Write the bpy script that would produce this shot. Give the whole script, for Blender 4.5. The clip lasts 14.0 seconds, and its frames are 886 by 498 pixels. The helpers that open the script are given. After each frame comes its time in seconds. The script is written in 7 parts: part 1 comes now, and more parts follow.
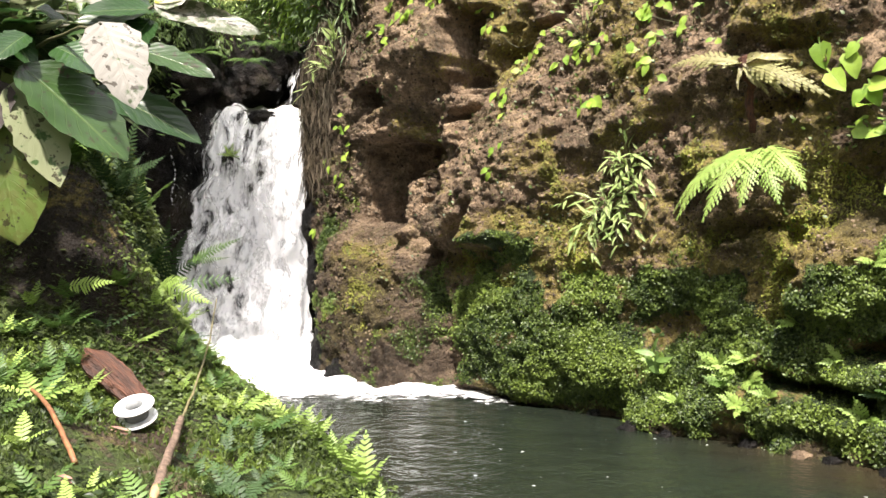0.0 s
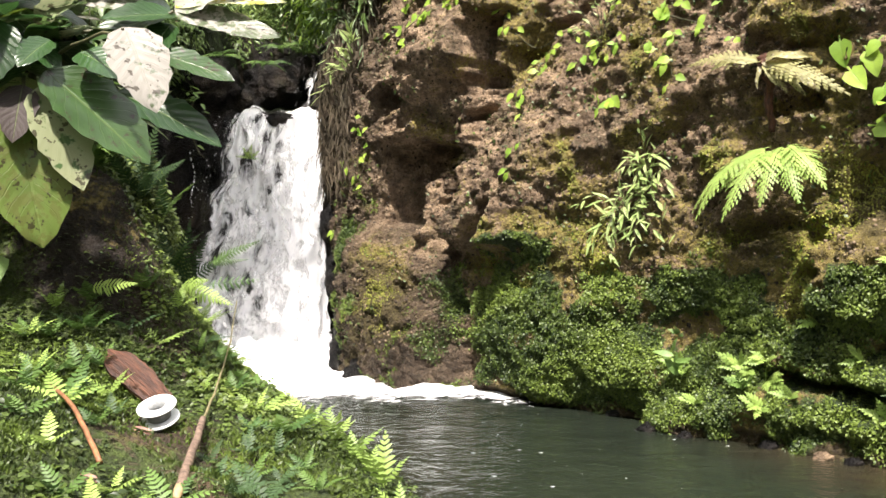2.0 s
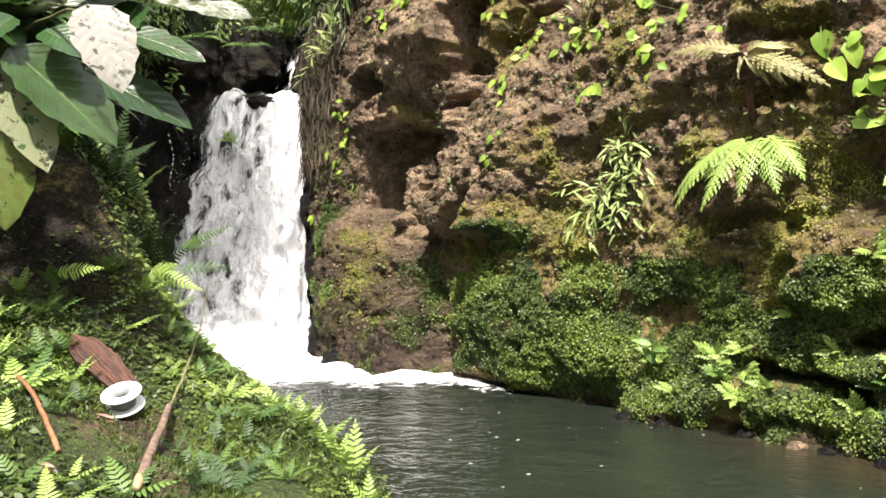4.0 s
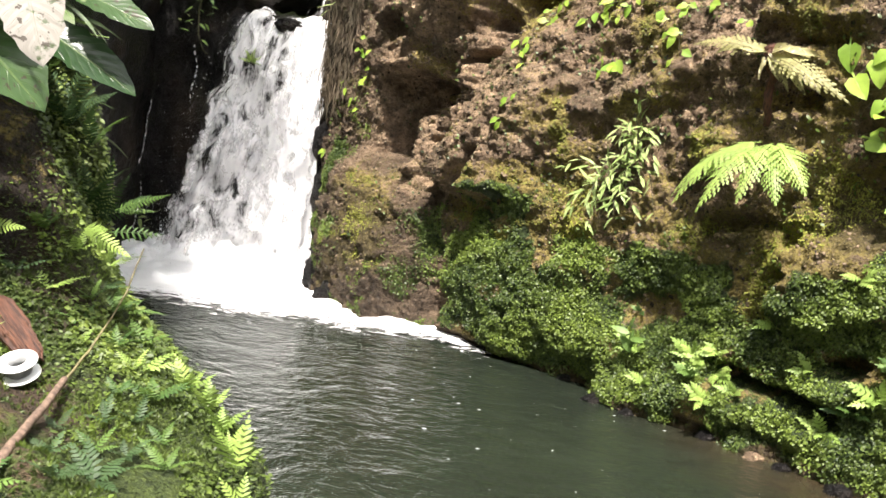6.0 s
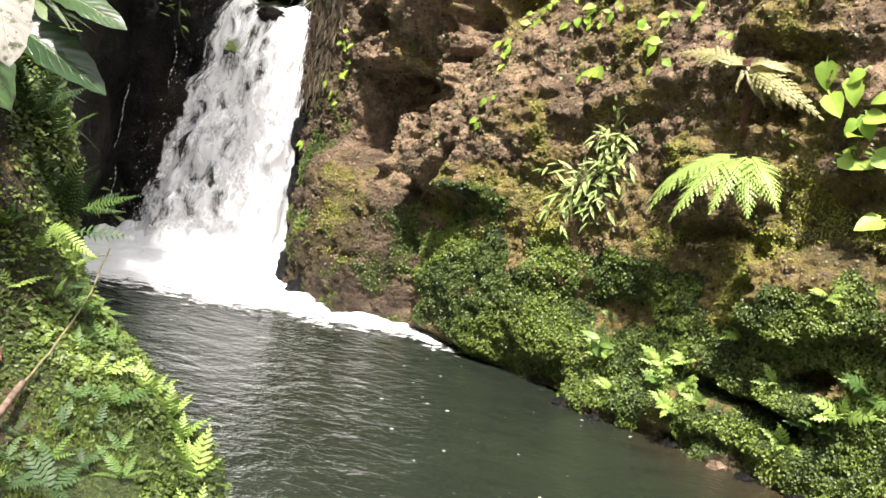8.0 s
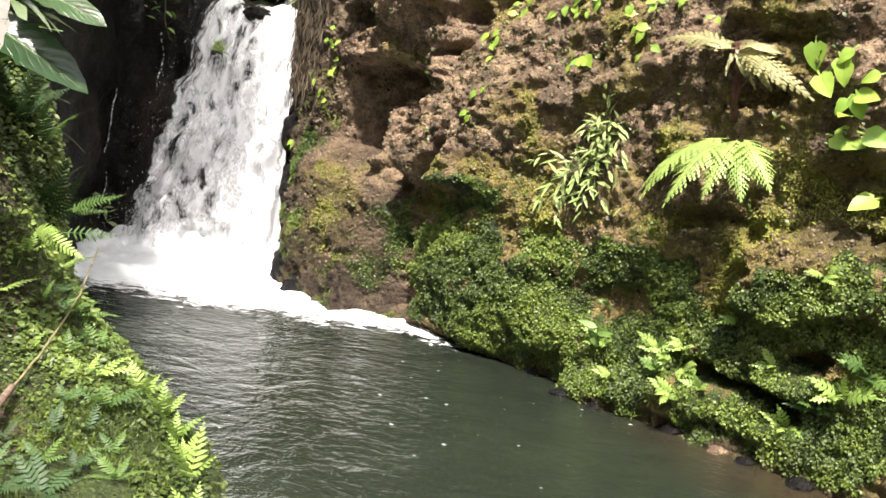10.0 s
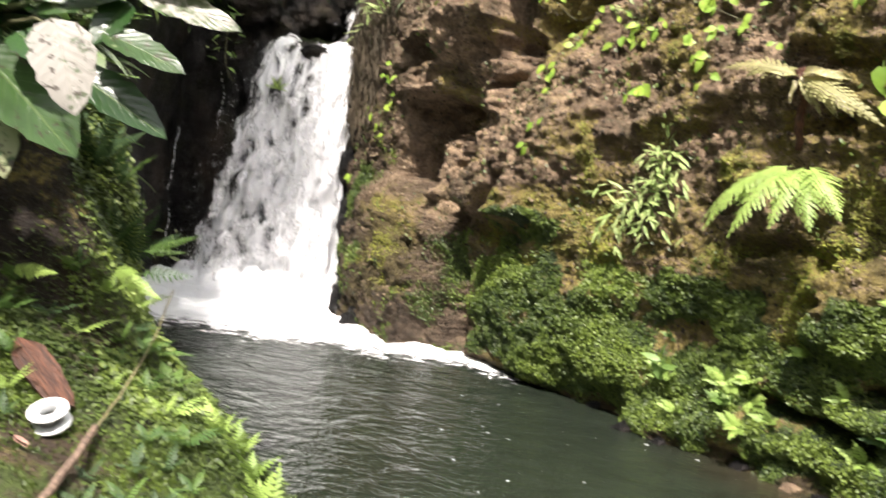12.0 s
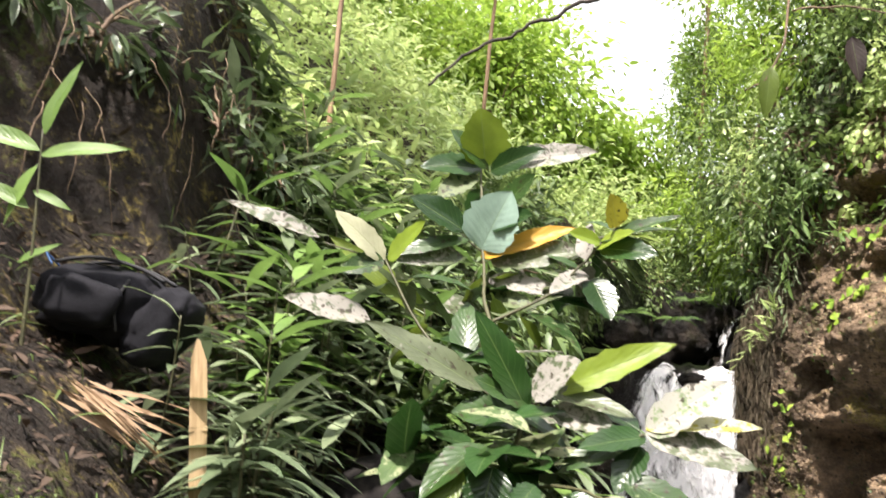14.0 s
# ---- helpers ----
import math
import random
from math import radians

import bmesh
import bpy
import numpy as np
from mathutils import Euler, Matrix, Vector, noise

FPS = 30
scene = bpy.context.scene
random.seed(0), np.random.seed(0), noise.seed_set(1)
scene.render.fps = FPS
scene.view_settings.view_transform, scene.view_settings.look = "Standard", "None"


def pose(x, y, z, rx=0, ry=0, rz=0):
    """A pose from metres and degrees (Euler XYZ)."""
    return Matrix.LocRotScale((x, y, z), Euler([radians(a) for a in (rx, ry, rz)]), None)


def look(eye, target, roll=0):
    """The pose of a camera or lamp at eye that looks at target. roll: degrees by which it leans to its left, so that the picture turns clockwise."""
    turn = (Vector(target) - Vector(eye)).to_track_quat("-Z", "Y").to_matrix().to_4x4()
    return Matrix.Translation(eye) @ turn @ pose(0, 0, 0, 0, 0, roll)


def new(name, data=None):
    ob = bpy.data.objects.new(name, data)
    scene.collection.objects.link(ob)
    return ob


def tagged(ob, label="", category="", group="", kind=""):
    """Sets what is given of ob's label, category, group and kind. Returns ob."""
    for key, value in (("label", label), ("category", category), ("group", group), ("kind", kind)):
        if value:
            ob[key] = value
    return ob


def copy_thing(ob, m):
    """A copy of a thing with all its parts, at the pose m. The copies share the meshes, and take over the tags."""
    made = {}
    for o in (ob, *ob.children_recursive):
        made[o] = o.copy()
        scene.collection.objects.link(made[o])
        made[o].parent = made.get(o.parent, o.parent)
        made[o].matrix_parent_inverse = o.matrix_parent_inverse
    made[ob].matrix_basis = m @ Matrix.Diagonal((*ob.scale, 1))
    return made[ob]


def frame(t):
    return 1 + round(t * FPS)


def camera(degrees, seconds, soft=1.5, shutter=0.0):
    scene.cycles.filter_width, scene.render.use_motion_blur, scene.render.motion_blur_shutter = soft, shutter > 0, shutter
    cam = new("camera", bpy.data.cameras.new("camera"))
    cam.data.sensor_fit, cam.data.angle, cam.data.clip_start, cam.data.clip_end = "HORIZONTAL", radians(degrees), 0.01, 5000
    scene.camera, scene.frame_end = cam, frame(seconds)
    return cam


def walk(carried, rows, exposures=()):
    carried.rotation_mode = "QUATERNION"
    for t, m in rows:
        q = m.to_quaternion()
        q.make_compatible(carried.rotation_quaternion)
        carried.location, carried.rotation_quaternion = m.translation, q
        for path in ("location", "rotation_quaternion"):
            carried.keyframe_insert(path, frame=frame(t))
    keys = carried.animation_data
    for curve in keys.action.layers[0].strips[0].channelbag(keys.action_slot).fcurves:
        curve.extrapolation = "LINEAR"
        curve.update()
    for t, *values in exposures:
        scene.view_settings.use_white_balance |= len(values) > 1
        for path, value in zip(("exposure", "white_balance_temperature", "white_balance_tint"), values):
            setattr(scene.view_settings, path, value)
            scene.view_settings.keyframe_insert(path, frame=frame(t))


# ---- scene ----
cam = camera(56.1, 14.0, shutter=0.3)
PATH = [
    (0, (-0.002, 0.116, 1.086), (0.002, 2.116, 1.079), -0.1),
    (0.5, (-0.003, 0.112, 1.089), (0.003, 2.112, 1.086), -0.1),
    (1, (-0.011, 0.123, 1.083), (-0.011, 2.123, 1.082), -0.1),
    (1.5, (-0.007, 0.11, 1.087), (-0.037, 2.11, 1.074), -0.0),
    (2, (-0.004, 0.109, 1.087), (-0.042, 2.108, 1.082), -0.3),
    (2.5, (-0.001, 0.104, 1.089), (-0.025, 2.103, 1.099), -0.4),
    (3, (0.0, 0.108, 1.089), (-0.009, 2.108, 1.102), -0.2),
    (3.5, (-0.002, 0.119, 1.082), (-0.001, 2.119, 1.078), 0.1),
    (5.8, (0.205, 0.168, 1.243), (0.15, 2.158, 1.05), 6.4),
    (6, (0.221, 0.169, 1.271), (0.17, 2.157, 1.065), 8.3),
    (6.5, (0.235, 0.165, 1.307), (0.221, 2.153, 1.086), 10.7),
    (7, (0.229, 0.18, 1.311), (0.23, 2.167, 1.087), 11.1),
    (7.5, (0.23, 0.174, 1.319), (0.233, 2.162, 1.103), 10.9),
    (10, (0.243, 0.193, 1.303), (0.26, 2.18, 1.08), 8.7),
    (10.5, (0.246, 0.193, 1.3), (0.271, 2.18, 1.072), 8.6),
    (11, (0.246, 0.199, 1.302), (0.275, 2.186, 1.078), 8.6),
    (11.5, (0.246, 0.202, 1.299), (0.269, 2.19, 1.082), 8.4),
    (12, (0.198, 0.199, 1.314), (0.082, 2.189, 1.144), 7.7),
    (12.2, (0.121, 0.215, 1.351), (-0.107, 2.199, 1.243), 6.9),
    (12.5, (0.01, 0.195, 1.402), (-0.426, 2.147, 1.444), 5.7),
    (13, (-0.073, 0.145, 1.453), (-0.754, 2.01, 1.693), 5.4),
    (13.5, (-0.132, 0.107, 1.512), (-0.959, 1.895, 1.855), 5.8),
    (14, (-0.179, 0.066, 1.574), (-1.099, 1.785, 2.021), 5.2),
]
walk(cam, [(t, look(eye, target, roll)) for t, eye, target, roll in PATH], [(0, 1.44, 6500, 15), (3.7, 1.44, 6500, 15), (6, 1.56, 6500, 15), (11.5, 1.58, 6500, 16), (12.5, 1.29, 6500, 16), (13, 1.31, 6500, 16), (14, 1.41, 6500, 16)])

# ---- light ----
SUN = (radians(60), radians(184))      # elevation, compass turn from +y
world = bpy.data.worlds.new("sky")
scene.world = world
world.use_nodes = True
wn = world.node_tree
sky = wn.nodes.new("ShaderNodeTexSky")
sky.sky_type, sky.sun_disc = "NISHITA", False
sky.sun_elevation, sky.sun_rotation = SUN
sky.air_density, sky.dust_density, sky.ozone_density = 1.0, 3.0, 1.0
wn.nodes["Background"].inputs["Strength"].default_value = 0.12
veil = wn.nodes.new("ShaderNodeMix")       # thin white cloud over the blue
veil.data_type = "RGBA"
veil.inputs[0].default_value = 0.6
veil.inputs[7].default_value = (11.0, 11.0, 10.6, 1)
wn.links.new(sky.outputs[0], veil.inputs[6])
wn.links.new(veil.outputs[2], wn.nodes["Background"].inputs["Color"])
sun = new("sun", bpy.data.lights.new("sun", "SUN"))
sun.data.energy, sun.data.angle, sun.data.color = 5.0, radians(3), (1.0, 0.95, 0.86)
SUN_WAY = Vector((math.sin(SUN[1]) * math.cos(SUN[0]), math.cos(SUN[1]) * math.cos(SUN[0]), math.sin(SUN[0])))
sun.matrix_world = look(SUN_WAY * 40, (0, 0, 0))


# ---- materials ----
class Nodes:
    """A short way to write node trees."""

    def __init__(self, name):
        self.mat = bpy.data.materials.new(name)
        self.mat.use_nodes = True
        self.tree = self.mat.node_tree
        self.bsdf = self.tree.nodes["Principled BSDF"]
        self.out = self.tree.nodes["Material Output"]

    def add(self, kind, **values):
        node = self.tree.nodes.new(kind)
        for key, value in values.items():
            setattr(node, key, value)
        return node

    def put(self, socket, value):
        if isinstance(value, bpy.types.NodeSocket):
            self.tree.links.new(value, socket)
        elif isinstance(value, tuple) and len(value) == 3 and socket.type == "RGBA":
            socket.default_value = (*value, 1)
        else:
            socket.default_value = value

    def coords(self, which="Object"):
        return self.add("ShaderNodeTexCoord").outputs[which]

    def stretched(self, where, scale):
        node = self.add("ShaderNodeMapping")
        self.put(node.inputs["Vector"], where)
        node.inputs["Scale"].default_value = scale
        return node.outputs[0]

    def noise(self, where, scale, detail=4.0, rough=0.55, warp=0.0):
        node = self.add("ShaderNodeTexNoise")
        self.put(node.inputs["Vector"], where)
        for key, value in (("Scale", scale), ("Detail", detail), ("Roughness", rough), ("Distortion", warp)):
            node.inputs[key].default_value = value
        return node.outputs[0]

    def cells(self, where, scale, feature="F1", out=0):
        node = self.add("ShaderNodeTexVoronoi", feature=feature)
        self.put(node.inputs["Vector"], where)
        node.inputs["Scale"].default_value = scale
        return node.outputs[out]

    def ramp(self, value, low, high, a=0.0, b=1.0):
        node = self.add("ShaderNodeMapRange", interpolation_type="SMOOTHSTEP")
        for key, v in zip(("Value", "From Min", "From Max", "To Min", "To Max"), (value, low, high, a, b)):
            self.put(node.inputs[key], v)
        return node.outputs[0]

    def sum(self, kind, a, b=0.0):
        node = self.add("ShaderNodeMath", operation=kind)
        self.put(node.inputs[0], a), self.put(node.inputs[1], b)
        return node.outputs[0]

    def mix(self, how_much, a, b, blend="MIX"):
        node = self.add("ShaderNodeMix", data_type="RGBA", blend_type=blend)
        self.put(node.inputs[0], how_much), self.put(node.inputs[6], a), self.put(node.inputs[7], b)
        return node.outputs[2]

    def bump(self, height, strength=0.5, far=0.02, on=None):
        node = self.add("ShaderNodeBump")
        self.put(node.inputs["Height"], height)
        node.inputs["Strength"].default_value, node.inputs["Distance"].default_value = strength, far
        if on is not None:
            self.put(node.inputs["Normal"], on)
        return node.outputs[0]

    def done(self, colour, rough=0.8, normal=None, **more):
        self.put(self.bsdf.inputs["Base Color"], colour)
        self.put(self.bsdf.inputs["Roughness"], rough)
        if normal is not None:
            self.put(self.bsdf.inputs["Normal"], normal)
        for key, value in more.items():
            self.put(self.bsdf.inputs[key.replace("_", " ")], value)
        return self.mat

    def thin(self, colour, amount):
        """Lets part of the light through, as a leaf does."""
        through_light, mixer = self.add("ShaderNodeBsdfTranslucent"), self.add("ShaderNodeMixShader")
        self.put(through_light.inputs["Color"], colour)
        mixer.inputs[0].default_value = amount
        self.tree.links.new(self.bsdf.outputs[0], mixer.inputs[1])
        self.tree.links.new(through_light.outputs[0], mixer.inputs[2])
        self.tree.links.new(mixer.outputs[0], self.out.inputs["Surface"])
        return self.mat


def rock_material(name, pale, dark, moss_a, moss_b, wet=0.0):
    """Weathered rock; the mesh's own 'moss' attribute says where moss has grown, 'ochre' where it is yellow."""
    n = Nodes(name)
    here = n.coords()
    big, mid, fine = n.noise(here, 1.3, 3), n.noise(here, 7, 6, 0.65), n.noise(here, 45, 5, 0.7)
    stone = n.mix(n.ramp(mid, 0.36, 0.68), dark, pale)
    stone = n.mix(n.ramp(n.noise(here, 22, 4, 0.7), 0.5, 0.72), stone, tuple(0.45 * v for v in dark))
    stone = n.mix(n.ramp(big, 0.5, 0.72, 0, 0.4 - 0.35 * wet), stone, (0.23, 0.15, 0.085))
    stone = n.mix(n.ramp(n.cells(here, 26), 0.03, 0.13, 0.3 - 0.35 * wet, 0.0), stone, (0.30, 0.235, 0.15))
    stone = n.mix(n.ramp(n.noise(here, 70, 4, 0.75), 0.52, 0.66, 0, 0.75), stone, tuple(0.3 * v for v in dark))
    film = n.sum("ADD", n.noise(here, 2.4, 5, 0.68, 0.4), n.sum("MULTIPLY", n.sum("SUBTRACT", fine, 0.5), 0.35))
    stone = n.mix(n.ramp(film, 0.54, 0.68, 0, 0.6), stone, n.mix(n.ramp(fine, 0.4, 0.65), tuple(0.28 * v for v in dark), (0.055, 0.056, 0.022)))
    moss = n.add("ShaderNodeAttribute", attribute_name="moss").outputs["Fac"]
    ochre = n.add("ShaderNodeAttribute", attribute_name="ochre").outputs["Fac"]
    green = n.mix(n.ramp(fine, 0.35, 0.65), moss_a, moss_b)
    gold = n.mix(n.ramp(fine, 0.35, 0.65), (0.11, 0.085, 0.027), (0.30, 0.235, 0.065))
    ragged = n.sum("ADD", n.sum("MULTIPLY", n.sum("SUBTRACT", mid, 0.5), 1.1), n.sum("MULTIPLY", n.sum("SUBTRACT", fine, 0.5), 0.9))
    stone = n.mix(n.ramp(n.sum("ADD", ochre, ragged), 0.38, 0.62), stone, gold)
    wet_dark = n.ramp(n.sum("ADD", n.add("ShaderNodeAttribute", attribute_name="wet_dark").outputs["Fac"], n.sum("MULTIPLY", ragged, 0.5)), 0.1, 0.75)
    stone = n.mix(wet_dark, stone, n.mix(0.72, stone, tuple(0.12 * v for v in dark)))
    stone = n.mix(n.ramp(n.sum("ADD", moss, ragged), 0.4, 0.6), stone, green)
    relief = n.bump(mid, 0.8, 0.08)
    relief = n.bump(n.cells(here, 34), 0.9, 0.03, relief)
    relief = n.bump(fine, 1.0, 0.05, relief)
    relief = n.bump(n.noise(here, 130, 3, 0.7), 0.8, 0.01, relief)
    return n.done(stone, n.ramp(mid, 0.3, 0.7, 0.9 - 0.5 * wet, 0.75 - 0.35 * wet), relief, Specular_IOR_Level=0.4 - 0.3 * wet)


def leaf_material(name, young, old, blotch=0.0, vein=0.0, gloss=0.42, thin=0.28, per="object", blotch_colour=(0.42, 0.40, 0.36)):
    n = Nodes(name)
    if per == "object":
        chance = n.add("ShaderNodeObjectInfo").outputs["Random"]
    else:
        chance = n.add("ShaderNodeNewGeometry").outputs["Random Per Island"]
        drift = n.ramp(n.noise(n.coords("Object"), 2.8, 5, 0.62), 0.36, 0.62)
        chance = n.sum("ADD", n.sum("MULTIPLY", chance, 0.45), n.sum("MULTIPLY", drift, 0.55))
    uv = n.coords("UV")
    here = n.coords("Object")
    green = n.mix(chance, young, old)
    shift = n.add("ShaderNodeVectorMath", operation="ADD")
    joined = n.add("ShaderNodeCombineXYZ")
    n.put(joined.inputs[0], n.sum("MULTIPLY", chance, 37.0))
    n.put(shift.inputs[0], here), n.put(shift.inputs[1], joined.outputs[0])
    spots = n.noise(shift.outputs[0], 38, 5, 0.65)
    green = n.mix(n.ramp(n.noise(shift.outputs[0], 12, 3), 0.35, 0.7, 0, 0.45), green, tuple(0.55 * v for v in old))
    relief = n.bump(spots, 0.15, 0.004)
    if vein:
        sep = n.add("ShaderNodeSeparateXYZ")
        n.put(sep.inputs[0], uv)
        off = n.sum("ABSOLUTE", n.sum("SUBTRACT", sep.outputs[0], 0.5))
        side = n.sum("FRACT", n.sum("MULTIPLY", n.sum("SUBTRACT", sep.outputs[1], n.sum("MULTIPLY", off, 0.55)), 9.0))
        line = n.ramp(n.sum("ABSOLUTE", n.sum("SUBTRACT", side, 0.5)), 0.0, 0.06, 1, 0)
        rib = n.ramp(off, 0.008, 0.03, 1, 0)
        lines = n.sum("MAXIMUM", n.sum("MULTIPLY", line, 0.3), n.sum("MULTIPLY", rib, 0.7))
        green = n.mix(n.sum("MULTIPLY", lines, vein), green, (0.22, 0.30, 0.10))
        relief = n.bump(lines, 0.45, -0.004, relief)
        relief = n.bump(n.sum("ABSOLUTE", n.sum("SUBTRACT", side, 0.5)), 0.20, -0.005, relief)
    rough = gloss
    if blotch:
        worn = n.ramp(n.sum("ADD", spots, n.sum("MULTIPLY", n.sum("SUBTRACT", chance, 0.5), 0.35)), 0.60 - 0.2 * blotch, 0.66 - 0.14 * blotch)
        green = n.mix(n.sum("MULTIPLY", worn, 0.85), green, blotch_colour)
        green = n.mix(n.ramp(n.noise(shift.outputs[0], 48, 3, 0.6), 0.60, 0.64, 0, 0.85), green, (0.035, 0.024, 0.012))
        rough = n.ramp(worn, 0, 1, gloss, 0.6)
    n.done(green, rough, relief, Specular_IOR_Level=0.45)
    return n.thin(green, thin)


def plain_material(name, a, b, scale=30, rough=0.7, stretch=(1, 1, 1), relief=0.4, depth=0.004, **more):
    """Two tones in grain and stains, with fine relief."""
    n = Nodes(name)
    here = n.stretched(n.coords(), stretch)
    grain, stain = n.noise(here, scale, 5, 0.65), n.noise(n.coords(), scale / 6, 3)
    colour = n.mix(n.ramp(grain, 0.3, 0.7), a, b)
    colour = n.mix(n.ramp(stain, 0.5, 0.75, 0, 0.5), colour, tuple(0.5 * v for v in a))
    return n.done(colour, rough, n.bump(grain, relief, depth), **more)


def water_material():
    """Murky green pool, browner over the shallow bed by the cliff's foot."""
    n = Nodes("pool_water")
    here = n.coords()
    sep = n.add("ShaderNodeSeparateXYZ")
    n.put(sep.inputs[0], here)
    shore = n.sum("ADD", n.sum("ADD", sep.outputs[0], sep.outputs[1]), n.sum("MULTIPLY", n.noise(here, 1.6, 3), 0.7))
    right = n.ramp(n.sum("SUBTRACT", sep.outputs[0], n.sum("MULTIPLY", sep.outputs[1], 0.25)), -0.2, 1.3)
    body = n.mix(n.sum("MULTIPLY", n.ramp(shore, 5.4, 6.7), right), (0.012, 0.016, 0.011), (0.034, 0.024, 0.013))
    body = n.mix(n.ramp(n.noise(here, 2.2, 3), 0.4, 0.7, 0, 0.5), body, (0.018, 0.024, 0.016))
    swell = n.bump(n.noise(n.stretched(here, (1, 1.15, 1)), 4, 4, 0.55, 0.6), 0.5, 0.045)
    swell = n.bump(n.noise(n.stretched(here, (1, 1.2, 1)), 13, 4, 0.6, 0.4), 0.5, 0.022, swell)
    swell = n.bump(n.noise(here, 38, 3, 0.6, 0.3), 0.25, 0.006, swell)
    return n.done(body, 0.06, swell, IOR=1.33)


def torrent_material(name, cover, along, soft=0.10):
    """Falling white water: milky threads with gaps between them. along: stretch of the threads."""
    n = Nodes(name)
    uv = n.coords("UV")
    sep = n.add("ShaderNodeSeparateXYZ")
    n.put(sep.inputs[0], uv)
    wide = n.noise(n.stretched(uv, (9, 6.5 * along, 1)), 1.0, 5, 0.55, 0.5)
    thread = n.noise(n.stretched(uv, (52, 22.0 * along, 1)), 1.0, 5, 0.65, 0.3)
    body = n.sum("ADD", n.sum("MULTIPLY", wide, 0.74), n.sum("MULTIPLY", thread, 0.26))
    across = n.sum("FRACT", sep.outputs[0])
    fuller = n.sum("ADD", n.ramp(across, 0.55, 0.82, -0.01, 0.14), n.sum("ADD", n.ramp(across, 0.0, 0.10, -0.13, 0.0), n.ramp(across, 0.94, 1.0, 0.0, -0.16)))
    fill = n.ramp(n.sum("ADD", body, fuller), cover - 0.03, cover + soft)
    colour = n.mix(n.ramp(thread, 0.3, 0.65), (0.88, 0.88, 0.90), (0.96, 0.96, 0.96))
    n.done(colour, 0.5, n.bump(body, 0.4, 0.03))
    n.thin(colour, 0.35)
    shader = n.out.inputs["Surface"].links[0].from_socket
    clear, mixer = n.add("ShaderNodeBsdfTransparent"), n.add("ShaderNodeMixShader")
    n.put(mixer.inputs[0], fill)
    n.tree.links.new(clear.outputs[0], mixer.inputs[1])
    n.tree.links.new(shader, mixer.inputs[2])
    n.tree.links.new(mixer.outputs[0], n.out.inputs["Surface"])
    return n.mat


def foam_material():
    """Froth that thins out to flecks at its rim, as the mesh's 'froth' attribute falls."""
    n = Nodes("foam")
    here = n.coords()
    froth = n.add("ShaderNodeAttribute", attribute_name="froth").outputs["Fac"]
    ragged = n.sum("ADD", n.sum("MULTIPLY", n.noise(n.stretched(here, (1.4, 3.4, 1)), 4.5, 6, 0.7, 0.8), 1.5), n.sum("MULTIPLY", n.noise(here, 30, 4, 0.7), 0.5))
    fill = n.ramp(n.sum("ADD", froth, n.sum("SUBTRACT", ragged, 0.98)), 0.34, 0.70)
    n.done((0.93, 0.94, 0.94), 0.5, n.bump(n.noise(here, 16, 6, 0.72), 0.5, 0.03))
    clear, mixer = n.add("ShaderNodeBsdfTransparent"), n.add("ShaderNodeMixShader")
    n.put(mixer.inputs[0], fill)
    n.tree.links.new(clear.outputs[0], mixer.inputs[1])
    n.tree.links.new(n.bsdf.outputs[0], mixer.inputs[2])
    n.tree.links.new(mixer.outputs[0], n.out.inputs["Surface"])
    return n.mat


CLIFF = rock_material("mossy_cliff_rock", (0.47, 0.33, 0.205), (0.17, 0.115, 0.072), (0.012, 0.022, 0.006), (0.05, 0.08, 0.016))
# Wet rock, taken nearly to black: the gully's deep shade is in its colour.
WET = rock_material("wet_rock_shade_black", (0.030, 0.027, 0.025), (0.007, 0.0065, 0.0065), (0.008, 0.013, 0.004), (0.02, 0.03, 0.008), wet=0.8)
SOIL = rock_material("mossy_soil", (0.055, 0.038, 0.025), (0.022, 0.015, 0.010), (0.02, 0.034, 0.008), (0.075, 0.105, 0.02))
WATER, FOAM = water_material(), foam_material()


# ---- meshes ----
def fbm(x, y, z=0.0, octaves=4, rough=0.9):
    return noise.fractal((x, y, z), rough, 2.0, octaves)


def bell(x, y, cx, cy, rx, ry, turn=0.0):
    """A soft hump of height 1 round (cx, cy)."""
    c, s = math.cos(turn), math.sin(turn)
    a, b = ((x - cx) * c + (y - cy) * s) / rx, (-(x - cx) * s + (y - cy) * c) / ry
    return math.exp(-(a * a + b * b))


def seam(x, y, x1, y1, x2, y2, wide):
    """1 along the line between two points, falling off over wide."""
    vx, vy = x2 - x1, y2 - y1
    t = min(1.0, max(0.0, ((x - x1) * vx + (y - y1) * vy) / (vx * vx + vy * vy)))
    return math.exp(-((x - x1 - t * vx) ** 2 + (y - y1 - t * vy) ** 2) / (wide * wide))


def step(x, low, high):
    t = min(1.0, max(0.0, (x - low) / (high - low)))
    return t * t * (3 - 2 * t)


def mesh_of(name, verts, faces, material, uv=None, smooth=True, **attributes):
    """A mesh from vertices and faces; uv: one pair a vertex; attributes: one number a vertex."""
    me = bpy.data.meshes.new(name)
    me.from_pydata([tuple(v) for v in verts], [], [tuple(f) for f in faces])
    if uv is not None:
        layer = me.uv_layers.new(name="uv")
        corner = np.empty(len(me.loops), dtype=np.int32)
        me.loops.foreach_get("vertex_index", corner)
        layer.data.foreach_set("uv", np.asarray(uv, dtype=np.float32)[corner].ravel())
    for key, values in attributes.items():
        me.attributes.new(key, "FLOAT", "POINT").data.foreach_set("value", np.asarray(values, dtype=np.float32))
    if smooth:
        me.polygons.foreach_set("use_smooth", np.ones(len(me.polygons), dtype=bool))
    me.materials.append(material)
    me.update()
    return me


